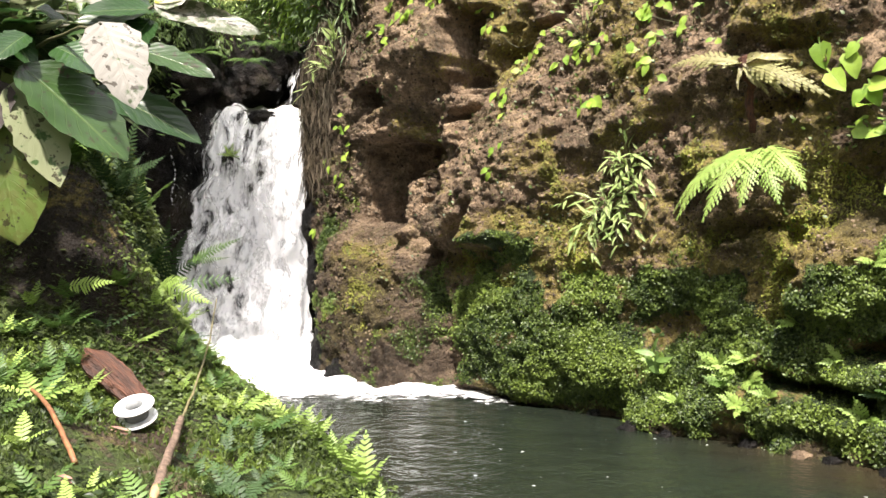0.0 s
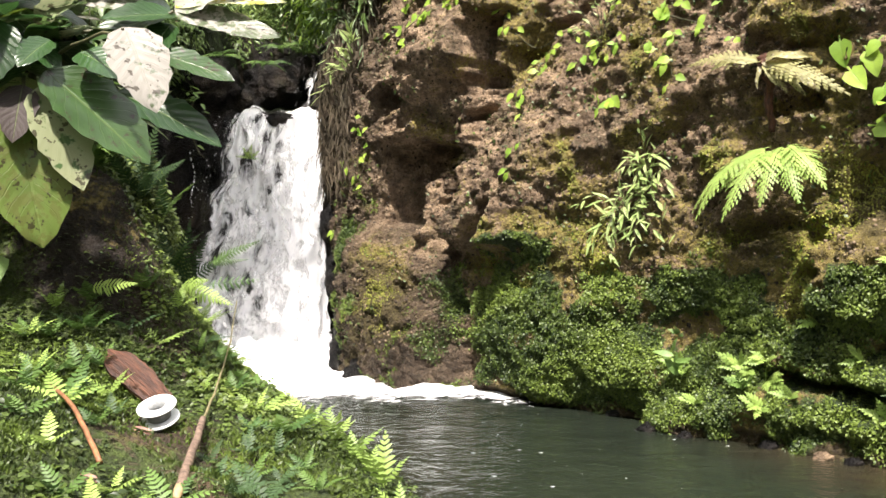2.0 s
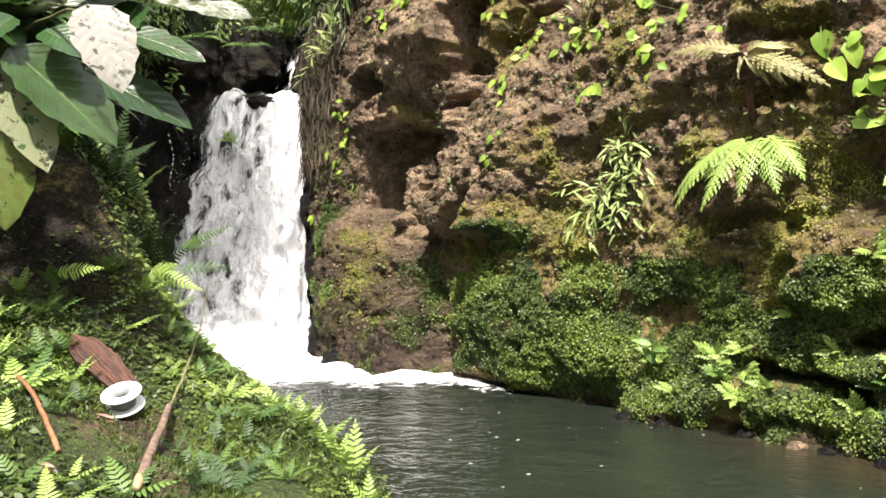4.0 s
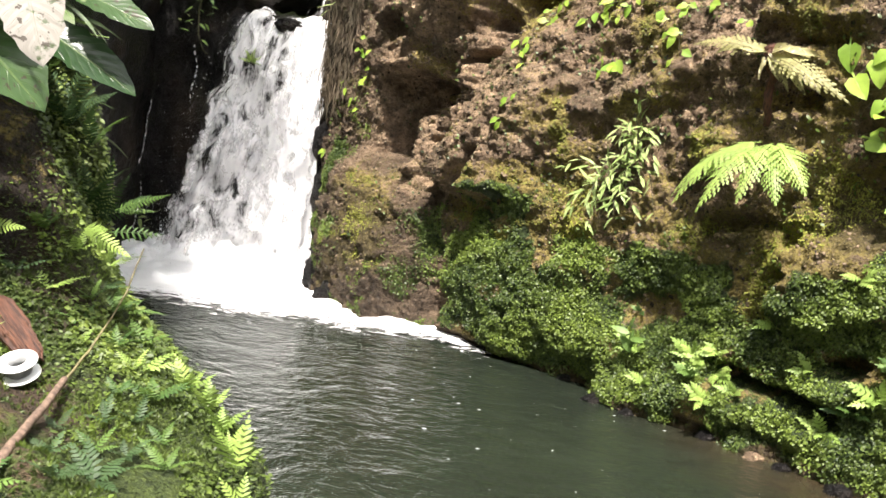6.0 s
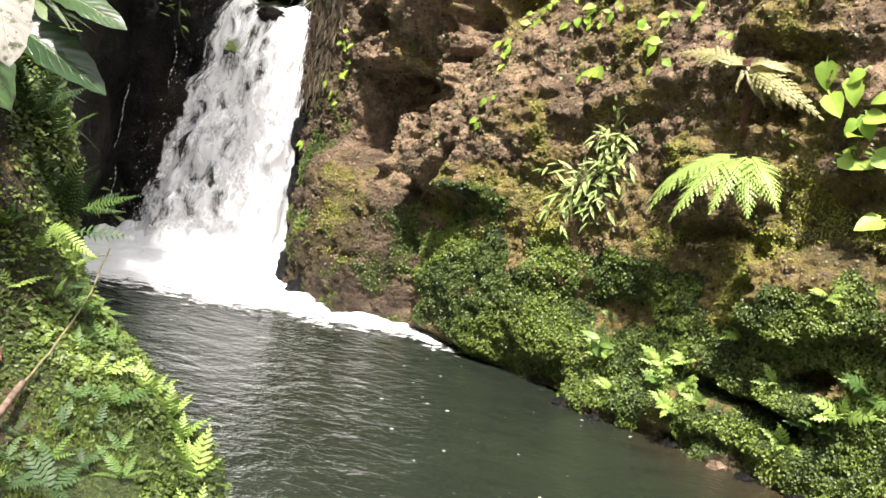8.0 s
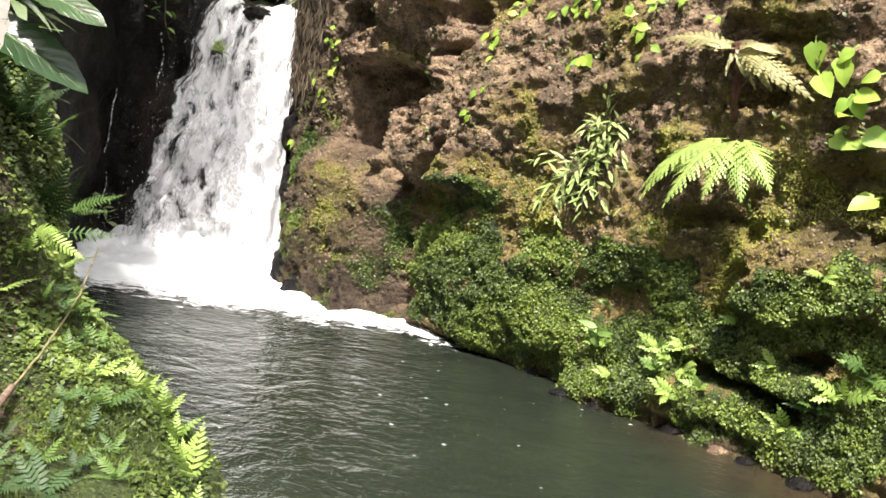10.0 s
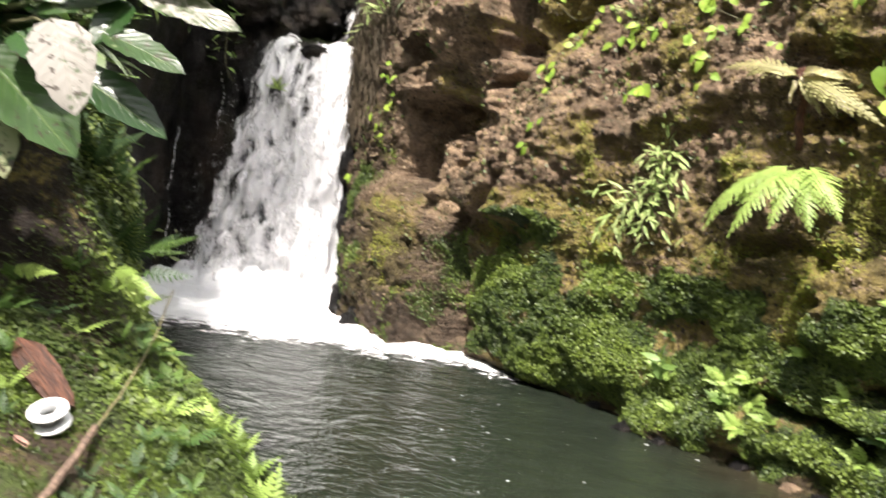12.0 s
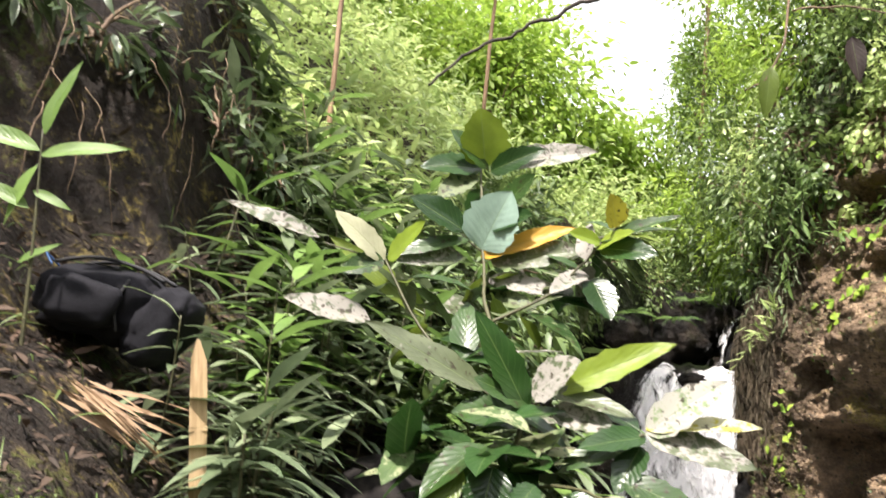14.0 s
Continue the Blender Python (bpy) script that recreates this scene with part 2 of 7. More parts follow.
def grid_faces(rows, columns):
    return [(r * columns + c, r * columns + c + 1, (r + 1) * columns + c + 1, (r + 1) * columns + c) for r in range(rows - 1) for c in range(columns - 1)]


def part(name, me, parent, label="", m=None):
    ob = new(name, me)
    ob.parent = parent
    if m is not None:
        ob.matrix_basis = m
    return tagged(ob, label)


def thing(name, place, label, category, group="", turn=0.0, kind=""):
    ob = new(name)
    ob.empty_display_size = 0.05
    ob.matrix_basis = pose(*place, 0, 0, turn)
    return tagged(ob, label, category, group, kind)


# ---- the cliff: a curved wall, s metres along it from the fall, z up, pushed out and in ----
CLIFF_LINE = [(-14.0, -0.2, 20.5), (-6.4, -0.55, 13.5), (-3.2, -1.0, 10.6), (-1.1, -1.12, 8.55), (0.0, -1.1, 7.5), (2.26, 0.5, 5.9), (4.67, 2.2, 4.2), (6.2, 3.15, 3.0), (8.6, 4.1, 0.8), (12.6, 4.6, -3.2), (20.0, 4.0, -10.5)]


def cliff_foot(s):
    """The point of the wall's line at s, by a smooth curve through its corners."""
    k = max(i for i in range(len(CLIFF_LINE) - 1) if CLIFF_LINE[i][0] <= s or i == 0)
    (s1, x1, y1), (s2, x2, y2) = CLIFF_LINE[k], CLIFF_LINE[k + 1]
    a, b = CLIFF_LINE[max(k - 1, 0)], CLIFF_LINE[min(k + 2, len(CLIFF_LINE) - 1)]
    t, w = (s - s1) / (s2 - s1), s2 - s1
    h = (2 * t**3 - 3 * t**2 + 1, t**3 - 2 * t**2 + t, 3 * t**2 - 2 * t**3, t**3 - t**2)
    return tuple(h[0] * p + h[1] * w * (q2 - a0) / (s2 - a[0]) + h[2] * q2 + h[3] * w * (b0 - p) / (b[0] - s1)
                 for p, q2, a0, b0 in ((x1, x2, a[1], b[1]), (y1, y2, a[2], b[2])))


def facet(s, z, corners, soft):
    """1 inside a many-sided stone (corners run clockwise as one faces the wall), 0 outside, over a soft rim."""
    inside = 9.0
    for (s1, z1), (s2, z2) in zip(corners, corners[1:] + corners[:1]):
        inside = min(inside, ((z2 - z1) * (s - s1) - (s2 - s1) * (z - z1)) / math.hypot(s2 - s1, z2 - z1))
        if inside <= 0:
            return 0.0
    return step(inside, 0.0, soft)


CRACK = [(1.05, 1.34), (1.16, 1.39), (1.45, 1.50), (1.62, 1.58), (1.85, 1.67), (2.06, 1.83), (2.26, 1.88), (2.45, 1.96), (2.63, 2.11), (2.95, 2.30)]


def crack_at(z):
    """Where the long crack runs, in s."""
    for (z1, s1), (z2, s2) in zip(CRACK, CRACK[1:]):
        if z <= z2:
            return s1 + (s2 - s1) * (z - z1) / (z2 - z1)
    return CRACK[-1][1]


def cliff_push(s, z):
    """How far the rock stands out of the wall's line."""
    x, y = s * 0.9, z
    sharp_s, sharp_z = s, z
    if -0.6 < s < 5.8 and z < 4.3:                                          # ragged outlines for all the stones
        sharp_s += 0.075 * fbm(x * 3.5, y * 3.5, 1.3, 3) + 0.018 * fbm(x * 17, y * 17, 5.3, 2)
        sharp_z += 0.075 * fbm(x * 3.5, y * 3.5, 8.3, 3) + 0.018 * fbm(x * 17, y * 17, 9.3, 2)
    d = 0.10 * step(s, 0.3, 1.6) * (1 - 0.6 * step(s, 1.4, 2.0)) * (1 - step(z, 0.3, 1.1)) + 0.03 * bell(s, z, 3.2, 0.15, 0.6, 0.35)
    d -= 0.20 * bell(s, z, -0.25, 0.2, 0.35, 0.5)
    d += 0.12 * step(s, 3.4, 4.3) * step(z, 1.0, 1.7)                       # the upper right leans out
    d -= 0.20 * max(0.0, z - 2.7) + 0.12 * step(s, 1.9, 2.4) * max(0.0, z - 1.7) * (1 - step(s, 3.5, 4.1))   # the top leans back
    a, b = sharp_s - 0.13 + 0.09 * step(s, 1.5, 4.0), sharp_z
    if -0.6 < s < 2.8:
        # The prow: a lit top, a dark face leaning out under its edge.
        rim = 2.47 + 0.18 * (a - 1.1)
        prow = facet(a, b, [(1.02, 1.86), (1.0, 2.45), (1.24, 2.78), (1.62, 2.95), (1.72, 2.62), (1.66, 2.0), (1.5, 1.84)], 0.05)
        d += prow * (0.27 - (0.62 * (rim - b) if b < rim else 0.60 * (b - rim)))
        d -= 0.22 * facet(a, b, [(1.64, 2.2), (1.62, 2.72), (1.74, 2.8), (1.90, 2.72), (1.86, 2.24)], 0.06)     # chimney beside it
        d += 0.17 * facet(a, b, [(1.58, 2.80), (1.52, 3.02), (1.9, 3.05), (2.0, 2.80), (1.8, 2.72)], 0.05)      # cap over the chimney
        d += 0.15 * facet(a, b, [(1.56, 1.72), (1.49, 2.15), (1.70, 2.2), (1.83, 2.12), (1.79, 1.83)], 0.04)
        # The round boulder in its hollow, with the pale shelf under it.
        d -= 0.26 * facet(a, b, [(0.66, 1.24), (0.68, 1.86), (0.98, 1.98), (1.46, 1.92), (1.5, 1.5), (1.34, 1.14)], 0.10)
        d += 0.30 * facet(a, b, [(1.16, 1.13), (1.04, 1.32), (1.05, 1.64), (1.2, 1.72), (1.44, 1.66), (1.43, 1.3), (1.33, 1.14)], 0.10)
        d += 0.13 * facet(a, b, [(1.18, 1.72), (1.22, 1.83), (1.46, 1.84), (1.50, 1.68), (1.4, 1.66)], 0.05)
        d += 0.10 * facet(a, b, [(0.64, 1.92), (0.66, 2.02), (1.1, 2.06), (1.46, 1.96), (1.4, 1.88), (1.0, 1.9)], 0.05)
        d += 0.14 * step(s, 0.05, 0.5) * (1 - step(b, 1.0, 1.3)) * (1 - step(s, 1.3, 1.5))
        d += 0.12 * facet(a, b, [(0.52, 2.30), (0.56, 2.50), (0.95, 2.62), (1.0, 2.36)], 0.07) - 0.16 * facet(a, b, [(0.66, 2.14), (0.68, 2.34), (0.98, 2.32), (0.98, 2.16)], 0.07)
        # Recesses and ledges of the upper wall.
        d -= 0.24 * facet(a, b, [(0.98, 3.22), (0.74, 3.46), (0.72, 3.84), (1.50, 3.74), (1.56, 3.50)], 0.12)
        d += 0.16 * facet(a, b, [(1.0, 3.86), (1.1, 4.02), (2.0, 3.76), (2.3, 3.50), (2.1, 3.42), (1.5, 3.74)], 0.08)
        d += 0.12 * facet(a, b, [(1.02, 2.98), (1.05, 3.16), (1.6, 3.36), (1.72, 3.16), (1.3, 2.98)], 0.09) - 0.14 * facet(a, b, [(1.6, 2.96), (1.68, 3.12), (2.1, 3.1), (2.0, 2.94)], 0.08)
        d += 0.12 * facet(a, b, [(2.0, 3.0), (2.1, 3.2), (2.7, 3.5), (2.8, 3.3), (2.4, 3.0)], 0.10)
        # The long crack, and the great face that stands proud of it.
        side = a - crack_at(b)
        tall = step(b, 1.02, 1.2) * (1 - step(b, 2.8, 3.0))
        d += (0.15 * step(side, 0.0, 0.06) * (1 - step(side, 0.5, 1.0)) - 0.26 * math.exp(-(side / 0.035) ** 2)) * tall
        d -= 0.26 * (b - 1.95) * step(side, 0.0, 0.06) * (1 - step(side, 0.6, 1.2)) * tall
        d -= 0.24 * max(seam(a, b, 2.55, 2.74, 2.24, 2.57, 0.04), seam(a, b, 2.24, 2.57, 1.98, 2.40, 0.045)) - 0.08 * bell(s, z, 2.4, 2.80, 0.3, 0.09, 0.4)
        d -= 0.30 * seam(a, b, 1.93, 1.37, 1.66, 1.10, 0.05) + 0.06 * seam(a, b, 1.62, 1.02, 1.72, 0.70, 0.13)
        d -= 0.09 * seam(a, b, 1.40, 0.98, 1.60, 0.12, 0.07)
        d += 0.16 * bell(s, z, 0.8, 0.55, 0.50, 0.55) - 0.12 * bell(s, z, 0.2, 0.35, 0.2, 0.3)
    # The mossy boulder low on the wall and its undercut at the water.
    d += (0.08 * math.exp(-((b - 0.5) / 0.40) ** 2)) * step(a + 0.24 * b, 1.55, 2.3) * (1 - step(a, 2.8, 3.4)) * (1 - step(b, 1.0, 1.3))
    d -= 0.12 * bell(s, z, 2.35, -0.02, 0.5, 0.08) + 0.16 * bell(s, z, 3.0, 0.08, 0.25, 0.12)
    d -= 0.10 * bell(s, z, 3.35, 0.58, 0.45, 0.16, -0.1)
    d += 0.07 * bell(s, z, 2.3, 1.10, 0.35, 0.10) + 0.07 * bell(s, z, 2.83, 1.04, 0.22, 0.09)
    # Slanting rib, ledges and pockets of the upper right.
    d += 0.08 * max(seam(a, b, 4.0, 2.36, 3.62, 2.10, 0.12), seam(a, b, 3.62, 2.10, 3.13, 1.86, 0.10), seam(a, b, 3.13, 1.86, 2.62, 1.74, 0.08))
    d -= 0.03 * facet(a, b, [(2.45, 1.46), (2.5, 1.66), (3.0, 1.70), (3.0, 1.52)], 0.10) + 0.05 * facet(a, b, [(3.05, 1.66), (3.15, 1.82), (3.6, 2.02), (3.66, 1.80), (3.3, 1.66)], 0.08)
    d += 0.14 * facet(a, b, [(3.42, 1.40), (3.44, 1.70), (3.72, 1.78), (3.86, 1.62), (3.8, 1.38)], 0.14)
    d -= 0.22 * facet(a, b, [(3.86, 1.70), (3.84, 1.98), (4.0, 2.08), (4.22, 2.0), (4.26, 1.76)], 0.10)
    d -= 0.10 * facet(a, b, [(4.02, 2.06), (4.04, 2.16), (4.34, 2.17), (4.36, 2.02), (4.2, 2.02)], 0.07)
    d += 0.08 * (1 - 1.4 * (b - 2.2)) * facet(a, b, [(3.82, 2.18), (3.84, 2.60), (4.6, 2.58), (4.6, 2.18)], 0.09)
    d -= 0.12 * facet(a, b, [(4.32, 1.10), (4.3, 1.58), (4.9, 1.62), (5.0, 1.14)], 0.12)
    d -= 0.08 * facet(a, b, [(3.55, 1.02), (3.6, 1.22), (4.3, 1.24), (4.2, 1.06)], 0.10)
    d += 0.08 * facet(a, b, [(4.08, 0.96), (4.1, 1.10), (4.28, 1.10), (4.28, 0.96)], 0.05)
    # The mossy shelf on the right with dark holes under it, and the low stones at the water.
    d += 0.15 * (1.2 - 1.3 * (b - 0.6)) * facet(a, b, [(4.22, 0.58), (4.05, 0.80), (4.2, 1.0), (4.36, 1.1), (5.3, 1.2), (5.3, 0.66), (4.44, 0.65)], 0.14)
    d -= 0.22 * facet(a, b, [(4.40, 0.50), (4.42, 0.62), (4.56, 0.67), (4.72, 0.62), (4.66, 0.50)], 0.06)
    d += 0.10 * facet(a, b, [(4.28, 0.34), (4.34, 0.50), (4.7, 0.54), (4.8, 0.40), (4.6, 0.3)], 0.10)
    d -= 0.22 * max(seam(a, b, 3.98, 0.40, 4.3, 0.35, 0.04), seam(a, b, 4.3, 0.35, 4.55, 0.26, 0.05))
    d += 0.09 * facet(a, b, [(3.0, -0.4), (3.05, 0.14), (3.5, 0.34), (4.1, 0.40), (5.3, 0.26), (5.3, -0.4)], 0.18)
    d -= 0.08 * seam(a, b, 3.9, 0.06, 4.4, 0.10, 0.05)
    # Roughness: slanting beds, split stones and grit; softer under the moss.
    bare = step(z + 0.4 * fbm(s, z, 3.0, 2), 0.75, 1.2)
    high = 1 + 0.9 * step(z, 2.6, 3.0)
    d += 0.12 * fbm(x * 1.1, y * 1.1, 3.1, 3) * (0.5 + 0.5 * bare)
    q, w = 0.80 * x - 0.60 * y, 0.60 * x + 0.80 * y
    split = noise.voronoi((q * 3.4 + 0.35 * fbm(x * 3, y * 3, 1.0, 2), w * 1.7, 0.5))[0]
    d += high * (0.07 * min(0.45, split[1] - split[0]) - 0.01) * (0.3 + 0.7 * bare)
    d += high * 0.05 * (noise.turbulence((q * 4.2, w * 1.6, 8.8), 3, True) - 0.5) * bare
    chip = noise.voronoi((q * 9.5 + 0.3 * fbm(x * 9, y * 9, 1.0, 2), w * 6.5, 1.7))[0]
    rough = 0.4 + 0.6 * bare
    d += rough * (0.024 * (min(0.5, chip[1] - chip[0]) - 0.2) + 0.026 * (noise.turbulence((x * 7, y * 7, 4.4), 4, True) - 0.5))
    d += 0.032 * fbm(x * 13, y * 13, 2.2, 4, 0.6) + 0.03 * (1 - bare) * fbm(x * 4.5, y * 5.5, 6.6, 3)
    return d


def cliff_out(s):
    """The wall's outward way at s, towards the pool."""
    (ax, ay), (bx, by) = cliff_foot(s - 0.05), cliff_foot(s + 0.05)
    ln = math.hypot(bx - ax, by - ay)
    return (by - ay) / ln, -(bx - ax) / ln


FINE = 0.0138
FINE_S, FINE_Z = [-0.46 + FINE * i for i in range(406)], [-0.1 + FINE * i for i in range(239)]
FINE_PUSH = [[cliff_push(s, z) for s in FINE_S] for z in FINE_Z]


def cliff_depth(s, z):
    """cliff_push, taken between the grid's points where there is one."""
    i, k = (s - FINE_S[0]) / FINE, (z - FINE_Z[0]) / FINE
    if not (0 <= i < len(FINE_S) - 1 and 0 <= k < len(FINE_Z) - 1):
        return cliff_push(s, z)
    a, b = int(i), int(k)
    u, v = i - a, k - b
    low, high = FINE_PUSH[b], FINE_PUSH[b + 1]
    return (low[a] * (1 - u) + low[a + 1] * u) * (1 - v) + (high[a] * (1 - u) + high[a + 1] * u) * v


def on_cliff(s, z, out=0.0):
    """A point of the rock's face."""
    (x, y), (nx, ny) = cliff_foot(s), cliff_out(s)
    d = cliff_depth(s, z) + out
    return Vector((x + nx * d, y + ny * d, z))


def cliff_moss(s, z):
    """Green moss and ochre moss, 0 to 1."""
    s = s - 0.13 + 0.09 * step(s, 1.5, 4.0)
    top = 1.0 - 0.10 * bell(s, 0, 3.5, 0, 0.45, 1) + 0.14 * step(s, 4.0, 4.4)
    wild = fbm(s * 1.3, z * 1.3, 9.0, 3)
    green = 1 - step(z + 0.36 * wild + 0.22 * fbm(s * 5, z * 5, 2.0, 3), top - 0.26, top + 0.18)
    green *= 0.2 + 0.8 * step(s + 0.22 * z + 0.3 * wild + 0.15 * fbm(s * 6, z * 6, 5.0, 3), 1.5, 2.1)
    green *= 1 - 0.6 * step(fbm(s * 2.6 + 3, z * 2.6, 17.0, 4), 0.15, 0.55)
    green *= 0.35 + 0.65 * step(z + 0.08 * fbm(s * 5, z * 5, 3.0, 2), 0.02, 0.14)
    green *= 1 - 0.85 * max(bell(s, z, 4.18, 1.03, 0.11, 0.09), bell(s, z, 3.7, 1.02, 0.3, 0.1), bell(s, z, 4.6, 0.58, 0.3, 0.07), 0.75 * bell(s, z, 3.35, 0.60, 0.35, 0.13), 0.6 * bell(s, z, 4.15, 0.42, 0.3, 0.06))
    green = max(green, 0.42 * bell(s, z, 0.35, 1.35, 0.28, 0.4), (0.24 + 0.3 * fbm(s * 4, z * 4, 7.0, 3)) * step(s, -0.1, 0.3) * (1 - step(s, 1.5, 1.8)) * (1 - step(z, 0.9, 1.1)), 0.95 * bell(s, z, 0.18, 1.12, 0.16, 0.26), 0.7 * bell(s, z, 1.45, 0.7, 0.12, 0.35), 0.6 * step(z + 0.5 * fbm(s, z, 4.0, 2), 3.9, 4.8))
    ochre = 0.22 + 0.55 * fbm(s * 1.8 + 5, z * 1.8, 2.0, 4) + 0.16 * step(s, 1.6, 2.2) + 0.42 * bell(s, z, 0.9, 0.65, 0.6, 0.5)
    ochre += 0.34 * math.exp(-((z - top - 0.12) / 0.22) ** 2) * step(s, 1.4, 1.9)
    ochre = max(ochre, 0.6 * (1 - step(z, top - 0.1, top + 0.1)) * step(s, 1.5, 1.9))
    for cs, cz, rs, rz in ((2.15, 0.84, 0.14, 0.08), (2.3, 0.55, 0.1, 0.07), (2.1, 1.10, 0.22, 0.11), (2.42, 1.0, 0.18, 0.09), (2.83, 1.01, 0.16, 0.08), (2.3, 1.25, 0.3, 0.15), (3.03, 2.25, 0.13, 0.36), (3.62, 1.58, 0.2, 0.16), (4.0, 2.36, 0.25, 0.10), (3.0, 1.75, 0.15, 0.12), (2.36, 0.32, 0.10, 0.07), (1.95, 1.2, 0.15, 0.12)):
        ochre = max(ochre, 0.95 * bell(s, z, cs, cz, rs, rz))
    return green, ochre


def cliff_wet_dark(s, z):
    """Wetness and darkening of the rock: fall splash, seep beside it, foot, three patches, waterline."""
    splash = bell(s, z, -0.05, 0.3, 0.42, 0.75)
    seep = 0.55 * step(s, -1.5, -0.5) * (1 - step(s + 0.3 * fbm(s * 2, z * 2, 13.0, 3), 0.5, 1.3))
    foot = 0.85 * step(s, -0.2, 0.2) * (1 - step(s, 1.5, 1.9)) * (1 - step(z + 0.2 * fbm(s * 3, z * 3, 19.0, 3), 0.7, 1.25))
    # Three patches made darker, two of them in the wall's recesses.
    dark_patches = max(0.85 * bell(s, z, 4.62, 1.30, 0.40, 0.20), 0.6 * bell(s, z, 3.8, 1.10, 0.40, 0.12), 0.6 * bell(s, z, 1.0, 1.2, 0.4, 0.15))
    return min(1.0, max(splash, seep, foot, dark_patches, 0.9 * (1 - step(z, 0.03, 0.12))))


def build_cliff():
    cols = [-14 + 0.25 * i for i in range(42)] + [-3.5 + 0.08 * i for i in range(38)] + FINE_S + [5.15 + 0.1 * i for i in range(40)] + [9.2 + 0.45 * i for i in range(24)]
    lows = [-0.7 + 0.1 * i for i in range(6)] + FINE_Z + [3.2 + 0.03 * i for i in range(40)] + [4.4 + 0.08 * i for i in range(30)]
    back = [(0.5, 0.25), (1.2, 0.5), (2.5, 0.9), (6.0, 1.6), (16, 2.5), (45, 4), (120, 6)]
    verts, moss, ochre, wet_dark = [], [], [], []
    for z in lows:
        for s in cols:
            verts.append(on_cliff(s, z))
            g, o = cliff_moss(s, z)
            moss.append(g), ochre.append(o), wet_dark.append(cliff_wet_dark(s, z))
    for far, up in back:
        for s in cols:
            (x, y), (nx, ny) = cliff_foot(s), cliff_out(s)
            d = cliff_push(s, lows[-1]) - far
            verts.append((x + nx * d, y + ny * d, lows[-1] + up + 0.1 * fbm(s, far)))
            moss.append(0.9), ochre.append(0.4), wet_dark.append(0.0)
    ob = new("cliff", mesh_of("cliff", verts, grid_faces(len(lows) + len(back), len(cols)), CLIFF, moss=moss, ochre=ochre, wet_dark=wet_dark))
    return tagged(ob, "brown rock cliff overgrown with green moss beside the pool", "cliff", kind="structure")


# ---- the ground: bank, hillside and gully in one sheet ----
def mound_at(x, y):
    """1 on the bare dome of earth under the shrub, 0 off it."""
    return bell(x, y, -0.90, 2.04, 0.27, 0.17)


EDGE = [(-400, 2), (-20, 2.0), (-2, 1.0), (0, 0.5), (0.8, 0.2), (1.4, 0.06), (1.65, -0.01), (1.9, -0.15), (2.1, -0.35), (2.3, -0.62), (2.45, -0.72), (2.6, -0.86), (2.8, -1.2), (3.2, -1.6), (5, -2.4), (7.5, -3.2), (8.3, -3.2), (8.6, -2.35), (12, -2.3), (20, -2.4), (400, -3)]


def edge_x(y):
    for (y1, x1), (y2, x2) in zip(EDGE, EDGE[1:]):
        if y <= y2:
            return x1 + (x2 - x1) * (y - y1) / (y2 - y1)
    return EDGE[-1][1]


def ground_z(x, y):
    e = edge_x(y) - x
    bed = -0.65 if y < 8.35 else 2.15 + 0.42 * (y - 8.3) - 0.008 * max(0.0, y - 12) ** 1.5
    if e < -0.4:
        return bed if y < 30 else max(bed, 2.0)
    bank = 0.54 + 0.36 * e + 0.56 * max(0.0, e - 1.0) + 0.30 * min(0.5, max(0.0, y - 1.6))
    bank += 0.40 * bell(x, y, -0.9, 2.12, 0.24, 0.20) + 0.72 * bell(x, y, -0.99, 2.48, 0.23, 0.18)
    hill = 2.75 - 1.05 * (x + 2.6) + 0.15 * (y - 3.3)
    hill += 0.85 * step(-x + 0.25 * fbm(x * 2, y * 2, 1.0, 2), 2.15, 2.45) * (1 - step(y, 2.2, 2.9)) * step(y, -2.0, 0.5)
    behind = 0.55 + 0.62 * max(0.0, -y - 1.4)
    top = max(bank, hill, behind)
    far = math.hypot(x, y)
    if far > 16:
        top = min(top, 17 + 0.10 * far + 3 * fbm(x * 0.03, y * 0.03))
    if y > 0 and far > 7:                                             # the valley opens behind the fall
        low = 3.4 + 0.19 * (far - 7) + 0.5 * fbm(x * 0.2, y * 0.2) + 3.5 * step(-x / y, 0.5, 0.9)
        top += (min(top, low) - top) * step(far, 7, 9)
    top += (0.024 * fbm(x * 2.3, y * 2.3, 0, 3) + 0.014 * fbm(x * 9, y * 9, 0, 3)) * (1 + 0.08 * min(far, 60) + 2.2 * step(-x, 1.5, 2.1))
    k = step(e + 0.05 * fbm(x * 5, y * 5, 4.0, 2), -0.09, 0.05)
    return bed + (top - bed) * k


